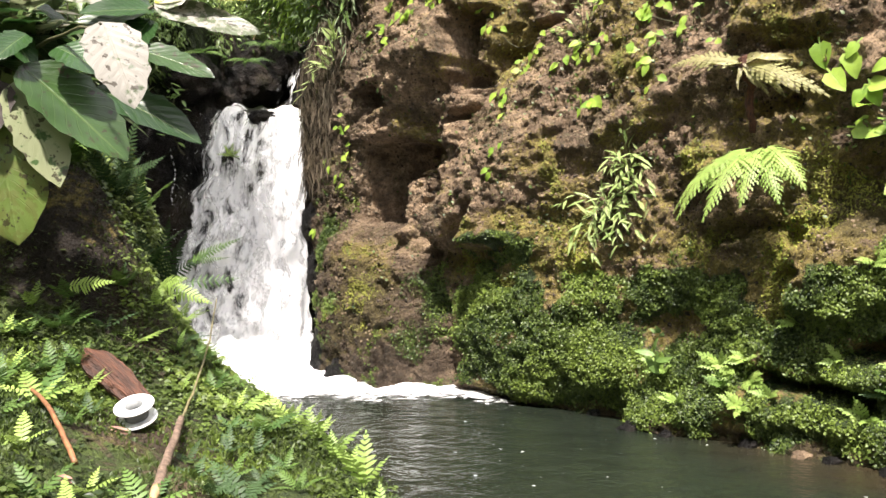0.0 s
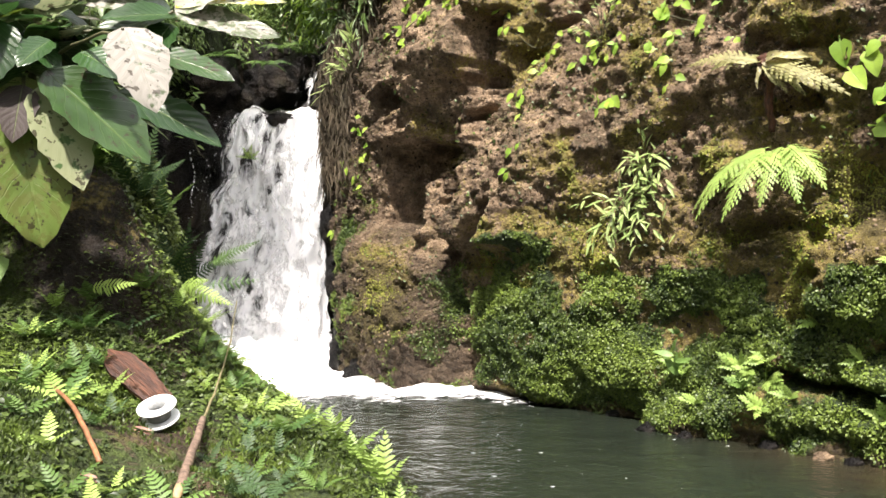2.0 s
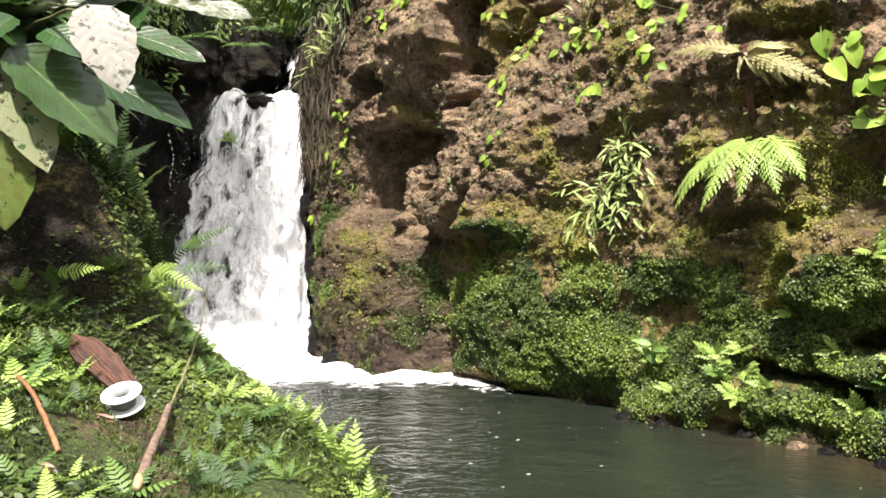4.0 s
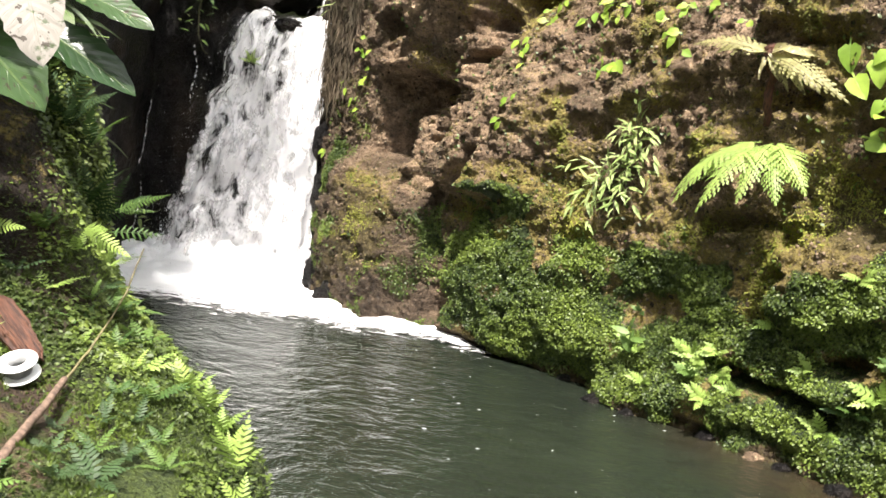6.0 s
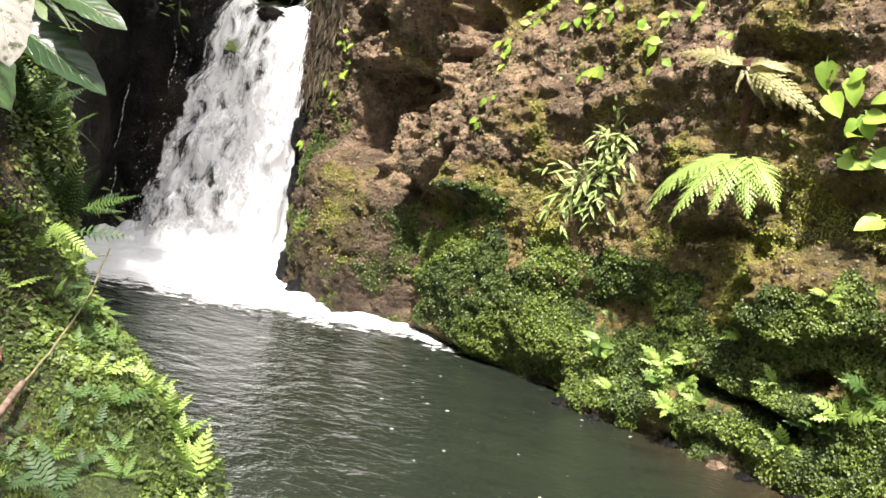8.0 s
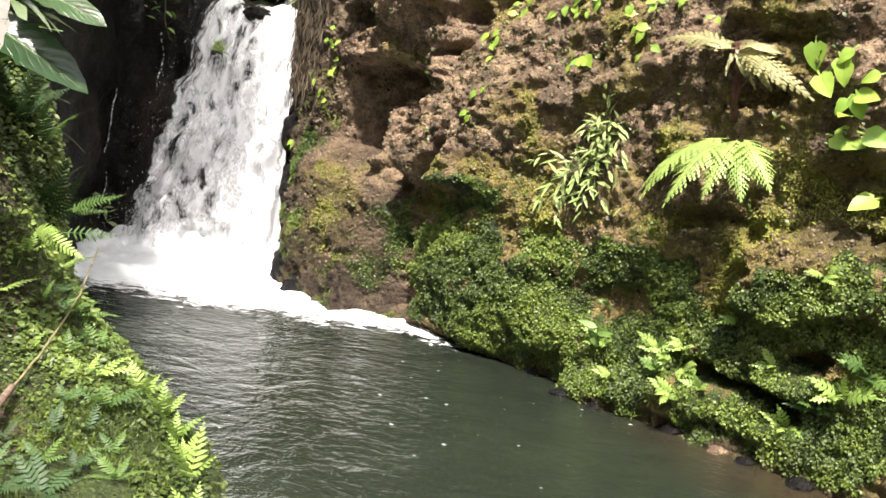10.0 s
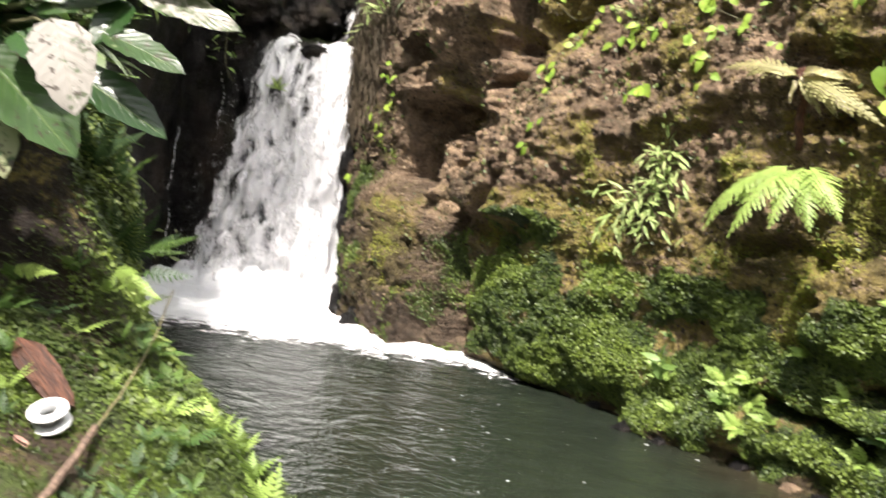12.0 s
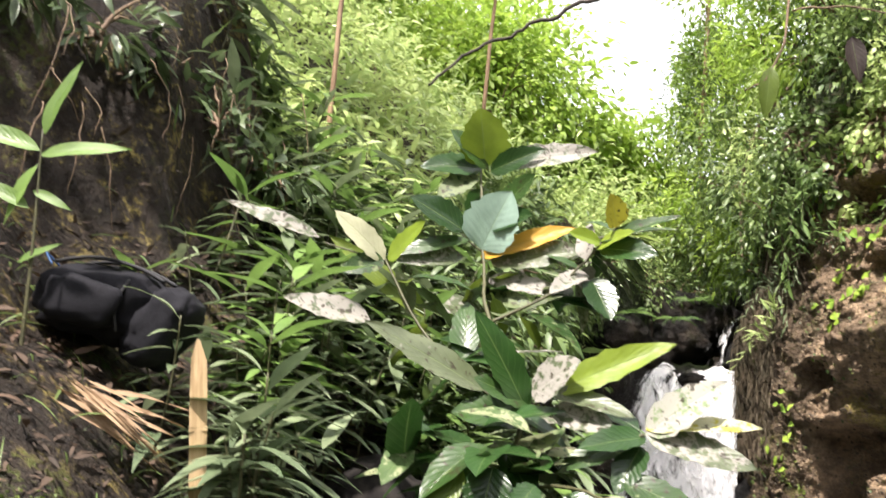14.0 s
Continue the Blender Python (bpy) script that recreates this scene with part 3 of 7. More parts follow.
def build_ground():
    def axis(low, high, dense):
        mid = list(np.arange(low, high, dense))
        out, gap = [], dense
        v = high
        while v < 420:
            out.append(v)
            gap *= 1.13
            v += gap
        down, gap = [], dense
        v = low - dense
        while v > -420:
            down.append(v)
            gap *= 1.13
            v -= gap
        return down[::-1] + mid + out

    xs, ys = axis(-3.0, 0.7, 0.032), axis(-0.2, 3.4, 0.032)
    verts, moss, ochre = [], [], []
    for y in ys:
        for x in xs:
            verts.append((x, y, ground_z(x, y)))
            e = edge_x(y) - x
            bare = bell(x, y, -0.55, 1.55, 0.2, 0.25, 0.4) + 1.8 * mound_at(x, y) + 1.5 * step(-x + 0.2 * fbm(x * 3, y * 3, 2.0, 2), 1.15, 1.45)
            moss.append(max(0.0, 0.85 - 0.42 * bare + 0.35 * fbm(x * 3, y * 3, 6.0, 3)))
            ochre.append(0.35 * step(e, -0.05, 0.1))
    ob = new("ground", mesh_of("ground", verts, grid_faces(len(ys), len(xs)), SOIL, moss=moss, ochre=ochre))
    return tagged(ob, "mossy stream bank and hillside of dark earth", "ground", kind="structure")


# ---- the rock behind the fall ----
LIP = 2.36


def fall_face(x, z):
    """The depth y of the black rock behind and beside the falling water."""
    y = 8.22 + 0.05 * z - 0.75 * step(-x, 2.9, 4.0) * (1 - 0.25 * step(z, 1.0, 2.5))
    y += 0.16 * fbm(x * 1.6, z * 1.3, 5.5, 4) + 0.05 * fbm(x * 7, z * 3.5, 1.5, 3)
    return y


def build_fall_rock():
    xs, zs = [-5.2 + 0.05 * i for i in range(91)], [-0.6 + 0.05 * i for i in range(84)]
    verts, moss = [], []
    for z in zs:
        for x in xs:
            notch = step(x, -2.55, -2.2) * (1 - step(x, -1.42, -1.2))
            crest = 3.45 - (3.45 - LIP) * notch + 0.12 * fbm(x * 3, 0.3)
            over = max(0.0, z - crest)
            verts.append((x, fall_face(x, z) + 1.4 * over, min(z, crest + 0.35 * over)))
            moss.append(0.25 + 0.5 * step(z, 2.2, 3.2))
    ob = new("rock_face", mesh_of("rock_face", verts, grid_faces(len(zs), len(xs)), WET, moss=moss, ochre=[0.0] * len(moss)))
    return tagged(ob, "wet black rock face behind the waterfall", "rock face", kind="structure")


# ---- water ----
def build_pool():
    xs, ys = [-6 + 0.25 * i for i in range(49)], [-8 + 0.25 * i for i in range(67)]
    verts = [(x, y, 0.0) for y in ys for x in xs]
    ob = new("pool_water", mesh_of("pool_water", verts, grid_faces(len(ys), len(xs)), WATER))
    return tagged(ob, "murky green rippled water of the plunge pool", "water", kind="structure")


def froth_at(x, y):
    """How thick the foam lies on the pool: full under the fall, drawn out along the cliff's foot."""
    front = 6.28 + 0.06 * step(x, -0.8, 0.0) - 0.26 * step(x, 0.0, 0.5)
    f = step(y + 0.10 * fbm(x * 2, y * 2, 8.0, 3), front - 0.85, front + 0.45)
    return f * (1 - step(x + y, 6.3, 6.9) * 0.3) * step(x, -3.5, -2.7) * (1 - step(x, 0.25, 0.75))


def build_foam():
    xs, ys = [-3.4 + 0.035 * i for i in range(120)], [5.3 + 0.035 * i for i in range(86)]
    verts, froth = [], []
    for y in ys:
        for x in xs:
            f = froth_at(x, y)
            boil = bell(x, y, -1.95, 7.95, 0.95, 0.42)
            z = 0.006 + 0.05 * f * f * (0.6 + noise.turbulence((x * 5, y * 5, 0), 3, False)) + boil * (0.20 + 0.15 * fbm(x * 5, y * 5, 0, 4))
            z += 0.05 * bell(x + y, x - y, 6.25, -6.6, 0.2, 1.2) * f
            verts.append((x, y, z)), froth.append(f)
    ob = new("foam", mesh_of("foam", verts, grid_faces(len(ys), len(xs)), FOAM, froth=froth))
    return tagged(ob, "white foam boiling on the pool below the waterfall", "foam", kind="stuff")


def build_waterfall():
    fall = thing("waterfall", (-1.8, 8.0, 0.0), "white water falling over a black rock lip into the pool", "waterfall")
    for k, (cover, out, seed) in enumerate(((0.375, 0.0, 1.0), (0.51, 0.12, 5.0))):
        rows, cols, verts, uv = 70, 60, [], []
        for r in range(rows):
            t = r / (rows - 1)                                # 0 on the stream above, 1 at the pool
            drop = max(0.0, (t - 0.12) / 0.88)
            z = LIP + 0.10 - 0.10 * step(t, 0.0, 0.14) - (LIP + 0.12) * drop
            left, right = -2.24 - 0.52 * drop**1.3, -1.33 + 0.13 * drop
            for c in range(cols):
                u = c / (cols - 1)
                x = left + (right - left) * u
                y = 8.55 - 0.42 * step(t, 0.0, 0.16) - 0.30 * drop**0.7 - 0.10 * math.sin(math.pi * u) - out * (0.3 + drop)
                y += 0.16 * fbm(u * 4, t * 4, seed, 3) * (0.2 + drop) + 0.035 * fbm(u * 17, t * 9, seed, 3)
                x += 0.05 * fbm(t * 5, u * 2, seed + 3, 3) * (0.3 + drop) + 0.05 * (2 * u - 1) * fbm(t * 11, seed + u, 2.0, 3)
                verts.append((x + 1.8, y - 8.0, z + (0.10 * fbm(u * 3.1, seed) - 0.05 * (1 - step(u, 0.0, 0.2))) * (1 - drop)))
                uv.append((0.0005 + 0.999 * u + k, 1.9 * t + 0.61 * k))
        me = mesh_of("water_sheet", verts, grid_faces(rows, cols), torrent_material("falling_water_%s" % "abc"[k], cover, 1.0, (0.16, 0.13)[k]), uv)
        part("water_sheet", me, fall)
    return fall


def build_gully_wall():
    """The black wet rock on the other side of the pool, under the hillside."""
    line = [(-0.95, 2.42), (-1.22, 2.72), (-1.55, 3.2), (-2.25, 5.0), (-2.95, 7.2), (-3.1, 7.9), (-3.3, 8.6)]
    pts = [(line[i][0] + (line[i + 1][0] - line[i][0]) * k / 22, line[i][1] + (line[i + 1][1] - line[i][1]) * k / 22) for i in range(len(line) - 1) for k in range(22)]
    zs = [-0.6 + 0.06 * i for i in range(62)]
    verts, moss = [], []
    for z in zs:
        for k, (x, y) in enumerate(pts):
            top = 0.75 + 0.9 * step(y, 2.4, 3.6) + 1.1 * step(y, 4.5, 7.0)
            over = max(0.0, z - top)
            d = 0.13 + 0.13 * fbm(y * 1.7, z * 1.5, 2.0, 4) + 0.05 * fbm(y * 7, z * 5, 6.0, 3) - 0.9 * over
            verts.append((x + d * 0.9, y + d * 0.3, min(z, top + 0.4 * over))), moss.append(0.2 + 0.5 * step(z, top - 0.6, top + 0.2))
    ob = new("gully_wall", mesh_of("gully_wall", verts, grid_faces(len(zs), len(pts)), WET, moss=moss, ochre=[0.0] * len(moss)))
    tagged(ob, "black wet rock wall under the hillside by the pool", "rock wall", kind="structure")


build_gully_wall()
build_cliff()
build_ground()
build_fall_rock()
build_pool()
build_foam()
build_waterfall()

# ---- leaves, fronds and stems ----
def aim(at, way, up=(0, 0, 1), scale=1.0):
    """A pose at a place with its y along way and its z near up."""
    y, z = Vector(way).normalized(), Vector(up)
    x = y.cross(z)
    x = x.normalized() if x.length > 1e-4 else Vector((1, 0, 0))
    m = Matrix((x, y, x.cross(y))).transposed().to_4x4() @ Matrix.Scale(scale, 4)
    m.translation = at
    return m


OUTLINES = {"ovate": (0.5, 0.75), "lance": (0.75, 1.15), "heart": (0.22, 0.8), "oval": (0.55, 0.5), "round": (0.35, 0.4)}


def leaf_shape(length, width, outline="ovate", rows=8, cols=4, droop=0.2, fold=0.2, wave=0.0, seed=0.0, stalk=0.0):
    """A blade along +y from the origin, its upper face to +z: vertices, faces and uv."""
    a, b = OUTLINES[outline]
    peak = (a / (a + b)) ** a * (b / (a + b)) ** b
    verts, uv = [], []
    for r in range(rows + 1):
        t = r / rows
        w = max(0.012, (max(t, 1e-3) ** a) * (max(1 - t, 1e-3) ** b) / peak) * width / 2
        if outline in ("ovate", "oval") and wave:
            w *= 1 + 0.10 * math.sin(31 * t + seed) * min(1, 4 * t * (1 - t))
        for c in range(cols + 1):
            u = 2 * c / cols - 1
            z = -droop * length * t * t + fold * abs(u) * w + wave * length * math.sin(9 * t + 2.4 * u + seed) * abs(u)
            y = stalk + length * t * (1 - 0.12 * droop * t) + (-0.10 * length * abs(u) * (1 - t) ** 4 if outline == "heart" else 0)
            verts.append((u * w, y, z - 0.3 * stalk * t))
            uv.append((0.5 + 0.5 * u, t))
    faces = grid_faces(rows + 1, cols + 1)
    if stalk:
        n, g = len(verts), 0.0035 + 0.01 * width
        verts += [(-g, 0, 0), (g, 0, 0), (g, stalk * 1.05, 0.001), (-g, stalk * 1.05, 0.001)]
        uv += [(0.5, 0)] * 4
        faces.append((n, n + 1, n + 2, n + 3))
    return verts, faces, uv


def leaf_mesh(name, material, *args, **more):
    v, f, uv = leaf_shape(*args, **more)
    return mesh_of(name, v, f, material, uv)


def tube(points, radii, sides=6):
    """A tapering stem through points: vertices and faces."""
    pts = [Vector(p) for p in points]
    verts, faces = [], []
    for i, p in enumerate(pts):
        way = (pts[min(i + 1, len(pts) - 1)] - pts[max(i - 1, 0)]).normalized()
        side = way.cross(Vector((0.31, 0.95, 0.02))).normalized()
        up = side.cross(way)
        r = radii[min(i, len(radii) - 1)]
        verts += [p + r * (math.cos(k * math.tau / sides) * side + math.sin(k * math.tau / sides) * up) for k in range(sides)]
    for i in range(len(pts) - 1):
        for k in range(sides):
            j = (k + 1) % sides
            faces.append((i * sides + k, i * sides + j, (i + 1) * sides + j, (i + 1) * sides + k))
    faces += [tuple(range(sides))[::-1], tuple(range((len(pts) - 1) * sides, len(pts) * sides))]
    return verts, faces


def bent(points, count=10, shake=0.0, seed=0.0):
    """A smooth line through a few points, a little shaken."""
    pts = [Vector(p) for p in points]
    line = []
    for i in range(len(pts) - 1):
        p0, p1, p2, p3 = pts[max(i - 1, 0)], pts[i], pts[i + 1], pts[min(i + 2, len(pts) - 1)]
        for k in range(count):
            t = k / count
            line.append(0.5 * (2 * p1 + (p2 - p0) * t + (2 * p0 - 5 * p1 + 4 * p2 - p3) * t * t + (3 * p1 - p0 - 3 * p2 + p3) * t**3))
    line.append(pts[-1])
    return [p + shake * Vector((fbm(i * 0.37, seed), fbm(i * 0.37, seed + 5), fbm(i * 0.37, seed + 9))) for i, p in enumerate(line)]


def stem_mesh(name, material, points, thick, thin, sides=6, count=6, shake=0.0, seed=0.0):
    line = bent(points, count, shake, seed)
    n = len(line)
    v, f = tube(line, [thick + (thin - thick) * i / (n - 1) for i in range(n)], sides)
    return mesh_of(name, v, f, material)


def frond_shape(length, width, pairs=14, droop=0.3, lobes=0, broad=0.5, forward=0.35, start=0.12, taper=1.0, sag=0.3, seed=0.0):
    """A fern frond along +y: a stalk with leaflets on both sides, plain or toothed."""
    verts, faces = [], []
    jig = random.Random(int(seed * 100) + pairs)
    spine = lambda t: Vector((0.04 * length * math.sin(2.2 * t + seed) * t, length * t * (1 - 0.25 * droop * t), length * (0.10 * t - droop * t * t)))  # noqa: E731
    for i in range(12):
        a, b, g = spine(i / 12), spine((i + 1) / 12), 0.007 * length * (1.15 - i / 12)
        n = len(verts)
        verts += [a + Vector((-g, 0, 0)), a + Vector((g, 0, 0)), b + Vector((g, 0, 0)), b + Vector((-g, 0, 0))]
        faces.append((n, n + 1, n + 2, n + 3))
    for i in range(pairs + 1):
        t = start + (1 - start) * i / (pairs + 0.3)
        root = spine(t)
        along = (spine(min(1, t + 0.03)) - spine(t - 0.03)).normalized()
        k = (t - start) / (1 - start)
        reach = 0.5 * width * (min(1.0, 0.55 + 2.2 * k) * (1 - k**1.6) ** taper + 0.04)
        half = broad * 0.5 * (1 - start) * length / pairs
        whole = reach
        for side in (-1, 1):
            reach = whole * jig.uniform(0.82, 1.1)
            out = (Vector((side, 0, 0)) + along * (forward + 0.5 * k + jig.uniform(-0.12, 0.12)) + Vector((0, 0, jig.uniform(-0.15, 0.12)))).normalized()
            lean = Vector((0, 0, -1)) * sag * jig.uniform(0.6, 1.6)
            at = lambda r, w: root + out * reach * r + along * w + lean * reach * r * r * 0.6  # noqa: E731
            n = len(verts)
            if not lobes:
                verts += [at(0, -half * 0.55), at(0, half * 0.55), at(0.3, -half), at(0.3, half), at(0.7, -half * 0.8), at(0.7, half * 0.8), at(1, 0)]
                faces += [(n, n + 2, n + 3, n + 1), (n + 2, n + 4, n + 5, n + 3), (n + 4, n + 6, n + 5)]
            else:
                teeth = max(2, round(lobes * whole / (0.5 * width) + 1))
                for j in range(teeth):
                    r0, r1 = j / teeth, (j + 0.86) / teeth
                    w = half * (1 - 0.72 * (j / teeth) ** 1.4)
                    n = len(verts)
                    verts += [at(r0, 0), at(r1, 0), at(r1 + 0.10 / teeth, w), at(r0 + 0.45 / teeth, w * 1.05), at(r1 + 0.10 / teeth, -w), at(r0 + 0.45 / teeth, -w * 1.05)]
                    faces += [(n, n + 1, n + 2, n + 3), (n + 1, n, n + 5, n + 4)]
                n = len(verts)
                verts += [at(0.86, half * 0.25), at(0.86, -half * 0.25), at(1.06, 0)]
                faces.append((n, n + 1, n + 2))
    return verts, faces


def frond_mesh(name, material, *args, **more):
    v, f = frond_shape(*args, **more)
    return mesh_of(name, v, f, material, smooth=False)


def scatter(name, shape, places, ways, ups, sizes, material, label, category, parent=None):
    """Thousands of alike blades in one mesh. places, ways, ups: rows of x, y, z."""
    verts, faces, uv = shape
    v, p, y, z = (np.asarray(a, dtype=np.float64) for a in (verts, places, ways, ups))
    y /= np.linalg.norm(y, axis=1, keepdims=True) + 1e-9
    x = np.cross(y, z)
    x /= np.linalg.norm(x, axis=1, keepdims=True) + 1e-9
    z = np.cross(x, y)
    s = np.asarray(sizes, dtype=np.float64)[:, None, None]
    all_v = p[:, None] + s * (v[None, :, 0:1] * x[:, None] + v[None, :, 1:2] * y[:, None] + v[None, :, 2:3] * z[:, None])
    n, k = len(p), len(v)
    flat = np.concatenate([np.asarray(f) for f in faces])
    sizes_f = np.array([len(f) for f in faces], dtype=np.int32)
    me = bpy.data.meshes.new(name)
    me.vertices.add(n * k)
    me.vertices.foreach_set("co", all_v.astype(np.float32).ravel())
    me.loops.add(n * len(flat))
    me.loops.foreach_set("vertex_index", (flat[None] + k * np.arange(n)[:, None]).astype(np.int32).ravel())
    me.polygons.add(n * len(faces))
    per = np.tile(sizes_f, n)
    me.polygons.foreach_set("loop_start", np.concatenate([[0], np.cumsum(per)[:-1]]).astype(np.int32))
    me.polygons.foreach_set("use_smooth", np.ones(n * len(faces), dtype=bool))
    layer = me.uv_layers.new(name="uv")
    layer.data.foreach_set("uv", np.tile(np.asarray(uv, dtype=np.float32)[flat], (n, 1)).ravel())
    me.materials.append(material)
    me.update(calc_edges=True)
    me.validate()
    ob = new(name, me)
    if parent is not None:
        ob.parent = parent
        return tagged(ob, label)
    return tagged(ob, label, category, kind="stuff")


def leafy_cloud(rng, centre, radius, count, flat=1.0, clumps=9):
    """Places and ways for the leaves of a bush or crown: clumps with gaps between them."""
    c = np.asarray(centre, dtype=float)
    heart = rng.normal(size=(clumps, 3))
    heart /= np.linalg.norm(heart, axis=1, keepdims=True)
    heart *= radius * rng.uniform(0.35, 0.95, (clumps, 1))
    pick = rng.integers(0, clumps, count)
    off = rng.normal(size=(count, 3)) * radius * 0.24
    spot = heart[pick] + off
    spot[:, 2] *= flat
    ways = spot / (np.linalg.norm(spot, axis=1, keepdims=True) + 1e-6) + rng.normal(size=(count, 3)) * 0.6
    ways[:, 2] -= 0.35
    ups = rng.normal(size=(count, 3)) * 0.45 + (0, -0.25, 1)
    return c + spot, ways, ups, heart + c


# ---- leaf colours ----
GREEN = leaf_material("shrub_leaf_green", (0.045, 0.095, 0.022), (0.018, 0.044, 0.012), blotch=0.22, vein=0.32, gloss=0.32, blotch_colour=(0.16, 0.20, 0.09))
DARK = leaf_material("shrub_leaf_dark", (0.025, 0.07, 0.014), (0.016, 0.045, 0.010), vein=0.4, gloss=0.3)
WORN = leaf_material("shrub_leaf_grey_blotched", (0.12, 0.145, 0.075), (0.07, 0.095, 0.045), blotch=0.7, vein=0.35, gloss=0.35, blotch_colour=(0.33, 0.305, 0.275))
WORN_GREEN = leaf_material("shrub_leaf_spotted", (0.10, 0.16, 0.05), (0.06, 0.11, 0.035), blotch=0.4, vein=0.3, blotch_colour=(0.30, 0.32, 0.18))
YOUNG = leaf_material("shrub_leaf_young", (0.27, 0.36, 0.04), (0.20, 0.29, 0.03), vein=0.5, thin=0.42)
YELLOW = leaf_material("shrub_leaf_yellow", (0.52, 0.47, 0.06), (0.44, 0.40, 0.04), blotch=0.12, vein=0.3, blotch_colour=(0.5, 0.5, 0.35))
ORANGE = leaf_material("shrub_leaf_orange", (0.62, 0.36, 0.03), (0.55, 0.30, 0.03), vein=0.3)
# Sky mirrored on one broad leaf, put in as its pale blue-green.
SKY_PALE = leaf_material("shrub_leaf_sky_sheen", (0.33, 0.46, 0.38), (0.31, 0.44, 0.36), vein=0.25, gloss=0.3)
PALE = leaf_material("shrub_leaf_pale_green", (0.24, 0.33, 0.17), (0.22, 0.30, 0.15), blotch=0.25, vein=0.35, gloss=0.35)
OLIVE = leaf_material("shrub_leaf_olive", (0.13, 0.18, 0.02), (0.10, 0.15, 0.02), vein=0.35)
CREAM = leaf_material("shrub_leaf_cream", (0.45, 0.45, 0.30), (0.40, 0.40, 0.26), vein=0.4)
HOLED = leaf_material("shrub_leaf_yellow_green", (0.17, 0.23, 0.05), (0.12, 0.18, 0.04), blotch=0.3, vein=0.35, blotch_colour=(0.12, 0.14, 0.03))
DRY = leaf_material("leaf_dry_brown", (0.028, 0.016, 0.012), (0.016, 0.010, 0.008), vein=0.3, gloss=0.7, thin=0.1)
LEAF_KINDS = {"green": GREEN, "dark": DARK, "worn": WORN, "worn_green": WORN_GREEN, "young": YOUNG, "yellow": YELLOW, "orange": ORANGE, "blue": SKY_PALE, "pale": PALE, "olive": OLIVE, "cream": CREAM, "yellow_green": HOLED, "dry": DRY}
LEAF_WORDS = {"worn": "grey blotched leaf", "yellow": "yellow leaf", "orange": "orange leaf", "cream": "cream leaf", "dry": "dry brown leaf", "blue": "leaf with pale sky sheen", "yellow_green": "yellow-green leaf with holes"}
# Pale greyish green: the sheen of sky on the blades is mixed in.
HERB = leaf_material("herb_leaf", (0.26, 0.31, 0.18), (0.09, 0.13, 0.07), vein=0.3, gloss=0.25, thin=0.2)
HERB_SCARP = leaf_material("scarp_leaf", (0.165, 0.22, 0.10), (0.05, 0.085, 0.035), gloss=0.32, thin=0.25, per="island")
HERB_BRIGHT = leaf_material("herb_leaf_bright", (0.20, 0.32, 0.08), (0.12, 0.21, 0.05), vein=0.35, thin=0.3)
FERN = leaf_material("fern_frond", (0.13, 0.22, 0.045), (0.055, 0.115, 0.028), gloss=0.55, thin=0.3)
FERN_BRIGHT = leaf_material("fern_frond_bright", (0.37, 0.50, 0.125), (0.23, 0.35, 0.075), gloss=0.5, thin=0.35)
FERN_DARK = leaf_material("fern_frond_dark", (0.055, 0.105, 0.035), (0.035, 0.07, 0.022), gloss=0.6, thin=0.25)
FERN_PALE = leaf_material("fern_frond_withered", (0.38, 0.37, 0.16), (0.30, 0.28, 0.11), gloss=0.6, thin=0.3)
VINE = leaf_material("vine_leaf", (0.38, 0.52, 0.07), (0.22, 0.38, 0.05), vein=0.35, gloss=0.45, thin=0.35)
BAMBOO = leaf_material("bamboo_grass_leaf", (0.42, 0.50, 0.20), (0.26, 0.36, 0.11), gloss=0.42, thin=0.3)
MOSS_LEAF = leaf_material("moss_leaflet", (0.21, 0.29, 0.045), (0.014, 0.034, 0.008), gloss=0.5, thin=0.2, per="island")
MOSS_GOLD = leaf_material("golden_moss", (0.40, 0.42, 0.06), (0.13, 0.13, 0.03), gloss=0.7, thin=0.2, per="island")
MOSS_DRY = leaf_material("dry_brown_moss", (0.27, 0.21, 0.085), (0.045, 0.04, 0.018), gloss=0.75, thin=0.15, per="island")
COVER = leaf_material("ground_cover_leaf", (0.16, 0.23, 0.036), (0.012, 0.026, 0.008), gloss=0.45, thin=0.25, per="island")
# Brighter copy of the ground cover leaf: light on the mound in its colour.
MOUND_LEAF_LIT = leaf_material("mound_leaf_lit", (0.24, 0.32, 0.055), (0.05, 0.085, 0.018), gloss=0.45, thin=0.3, per="island")
# Lighter copy of the thicket leaf, with sunshine put into its colour.
SUNLIT_THICKET = leaf_material("sunlit_thicket_leaf", (0.56, 0.64, 0.26), (0.30, 0.42, 0.14), gloss=0.35, thin=0.42, per="island")
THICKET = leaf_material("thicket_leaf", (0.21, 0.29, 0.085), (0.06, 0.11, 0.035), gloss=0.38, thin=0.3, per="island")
# Crown leaves, with the glow of sun through them put into the colour.
CANOPY = leaf_material("backlit_canopy_leaf", (0.42, 0.55, 0.09), (0.20, 0.33, 0.05), gloss=0.45, thin=0.5, per="island")
STEM = plain_material("green_brown_stem", (0.045, 0.045, 0.02), (0.09, 0.085, 0.035), 60, 0.6)
TWIG = plain_material("brown_twig", (0.10, 0.065, 0.04), (0.22, 0.15, 0.09), 70, 0.8)
BARE = plain_material("bare_trunk_bark", (0.20, 0.12, 0.07), (0.36, 0.24, 0.15), 40, 0.85, (1, 1, 0.15))

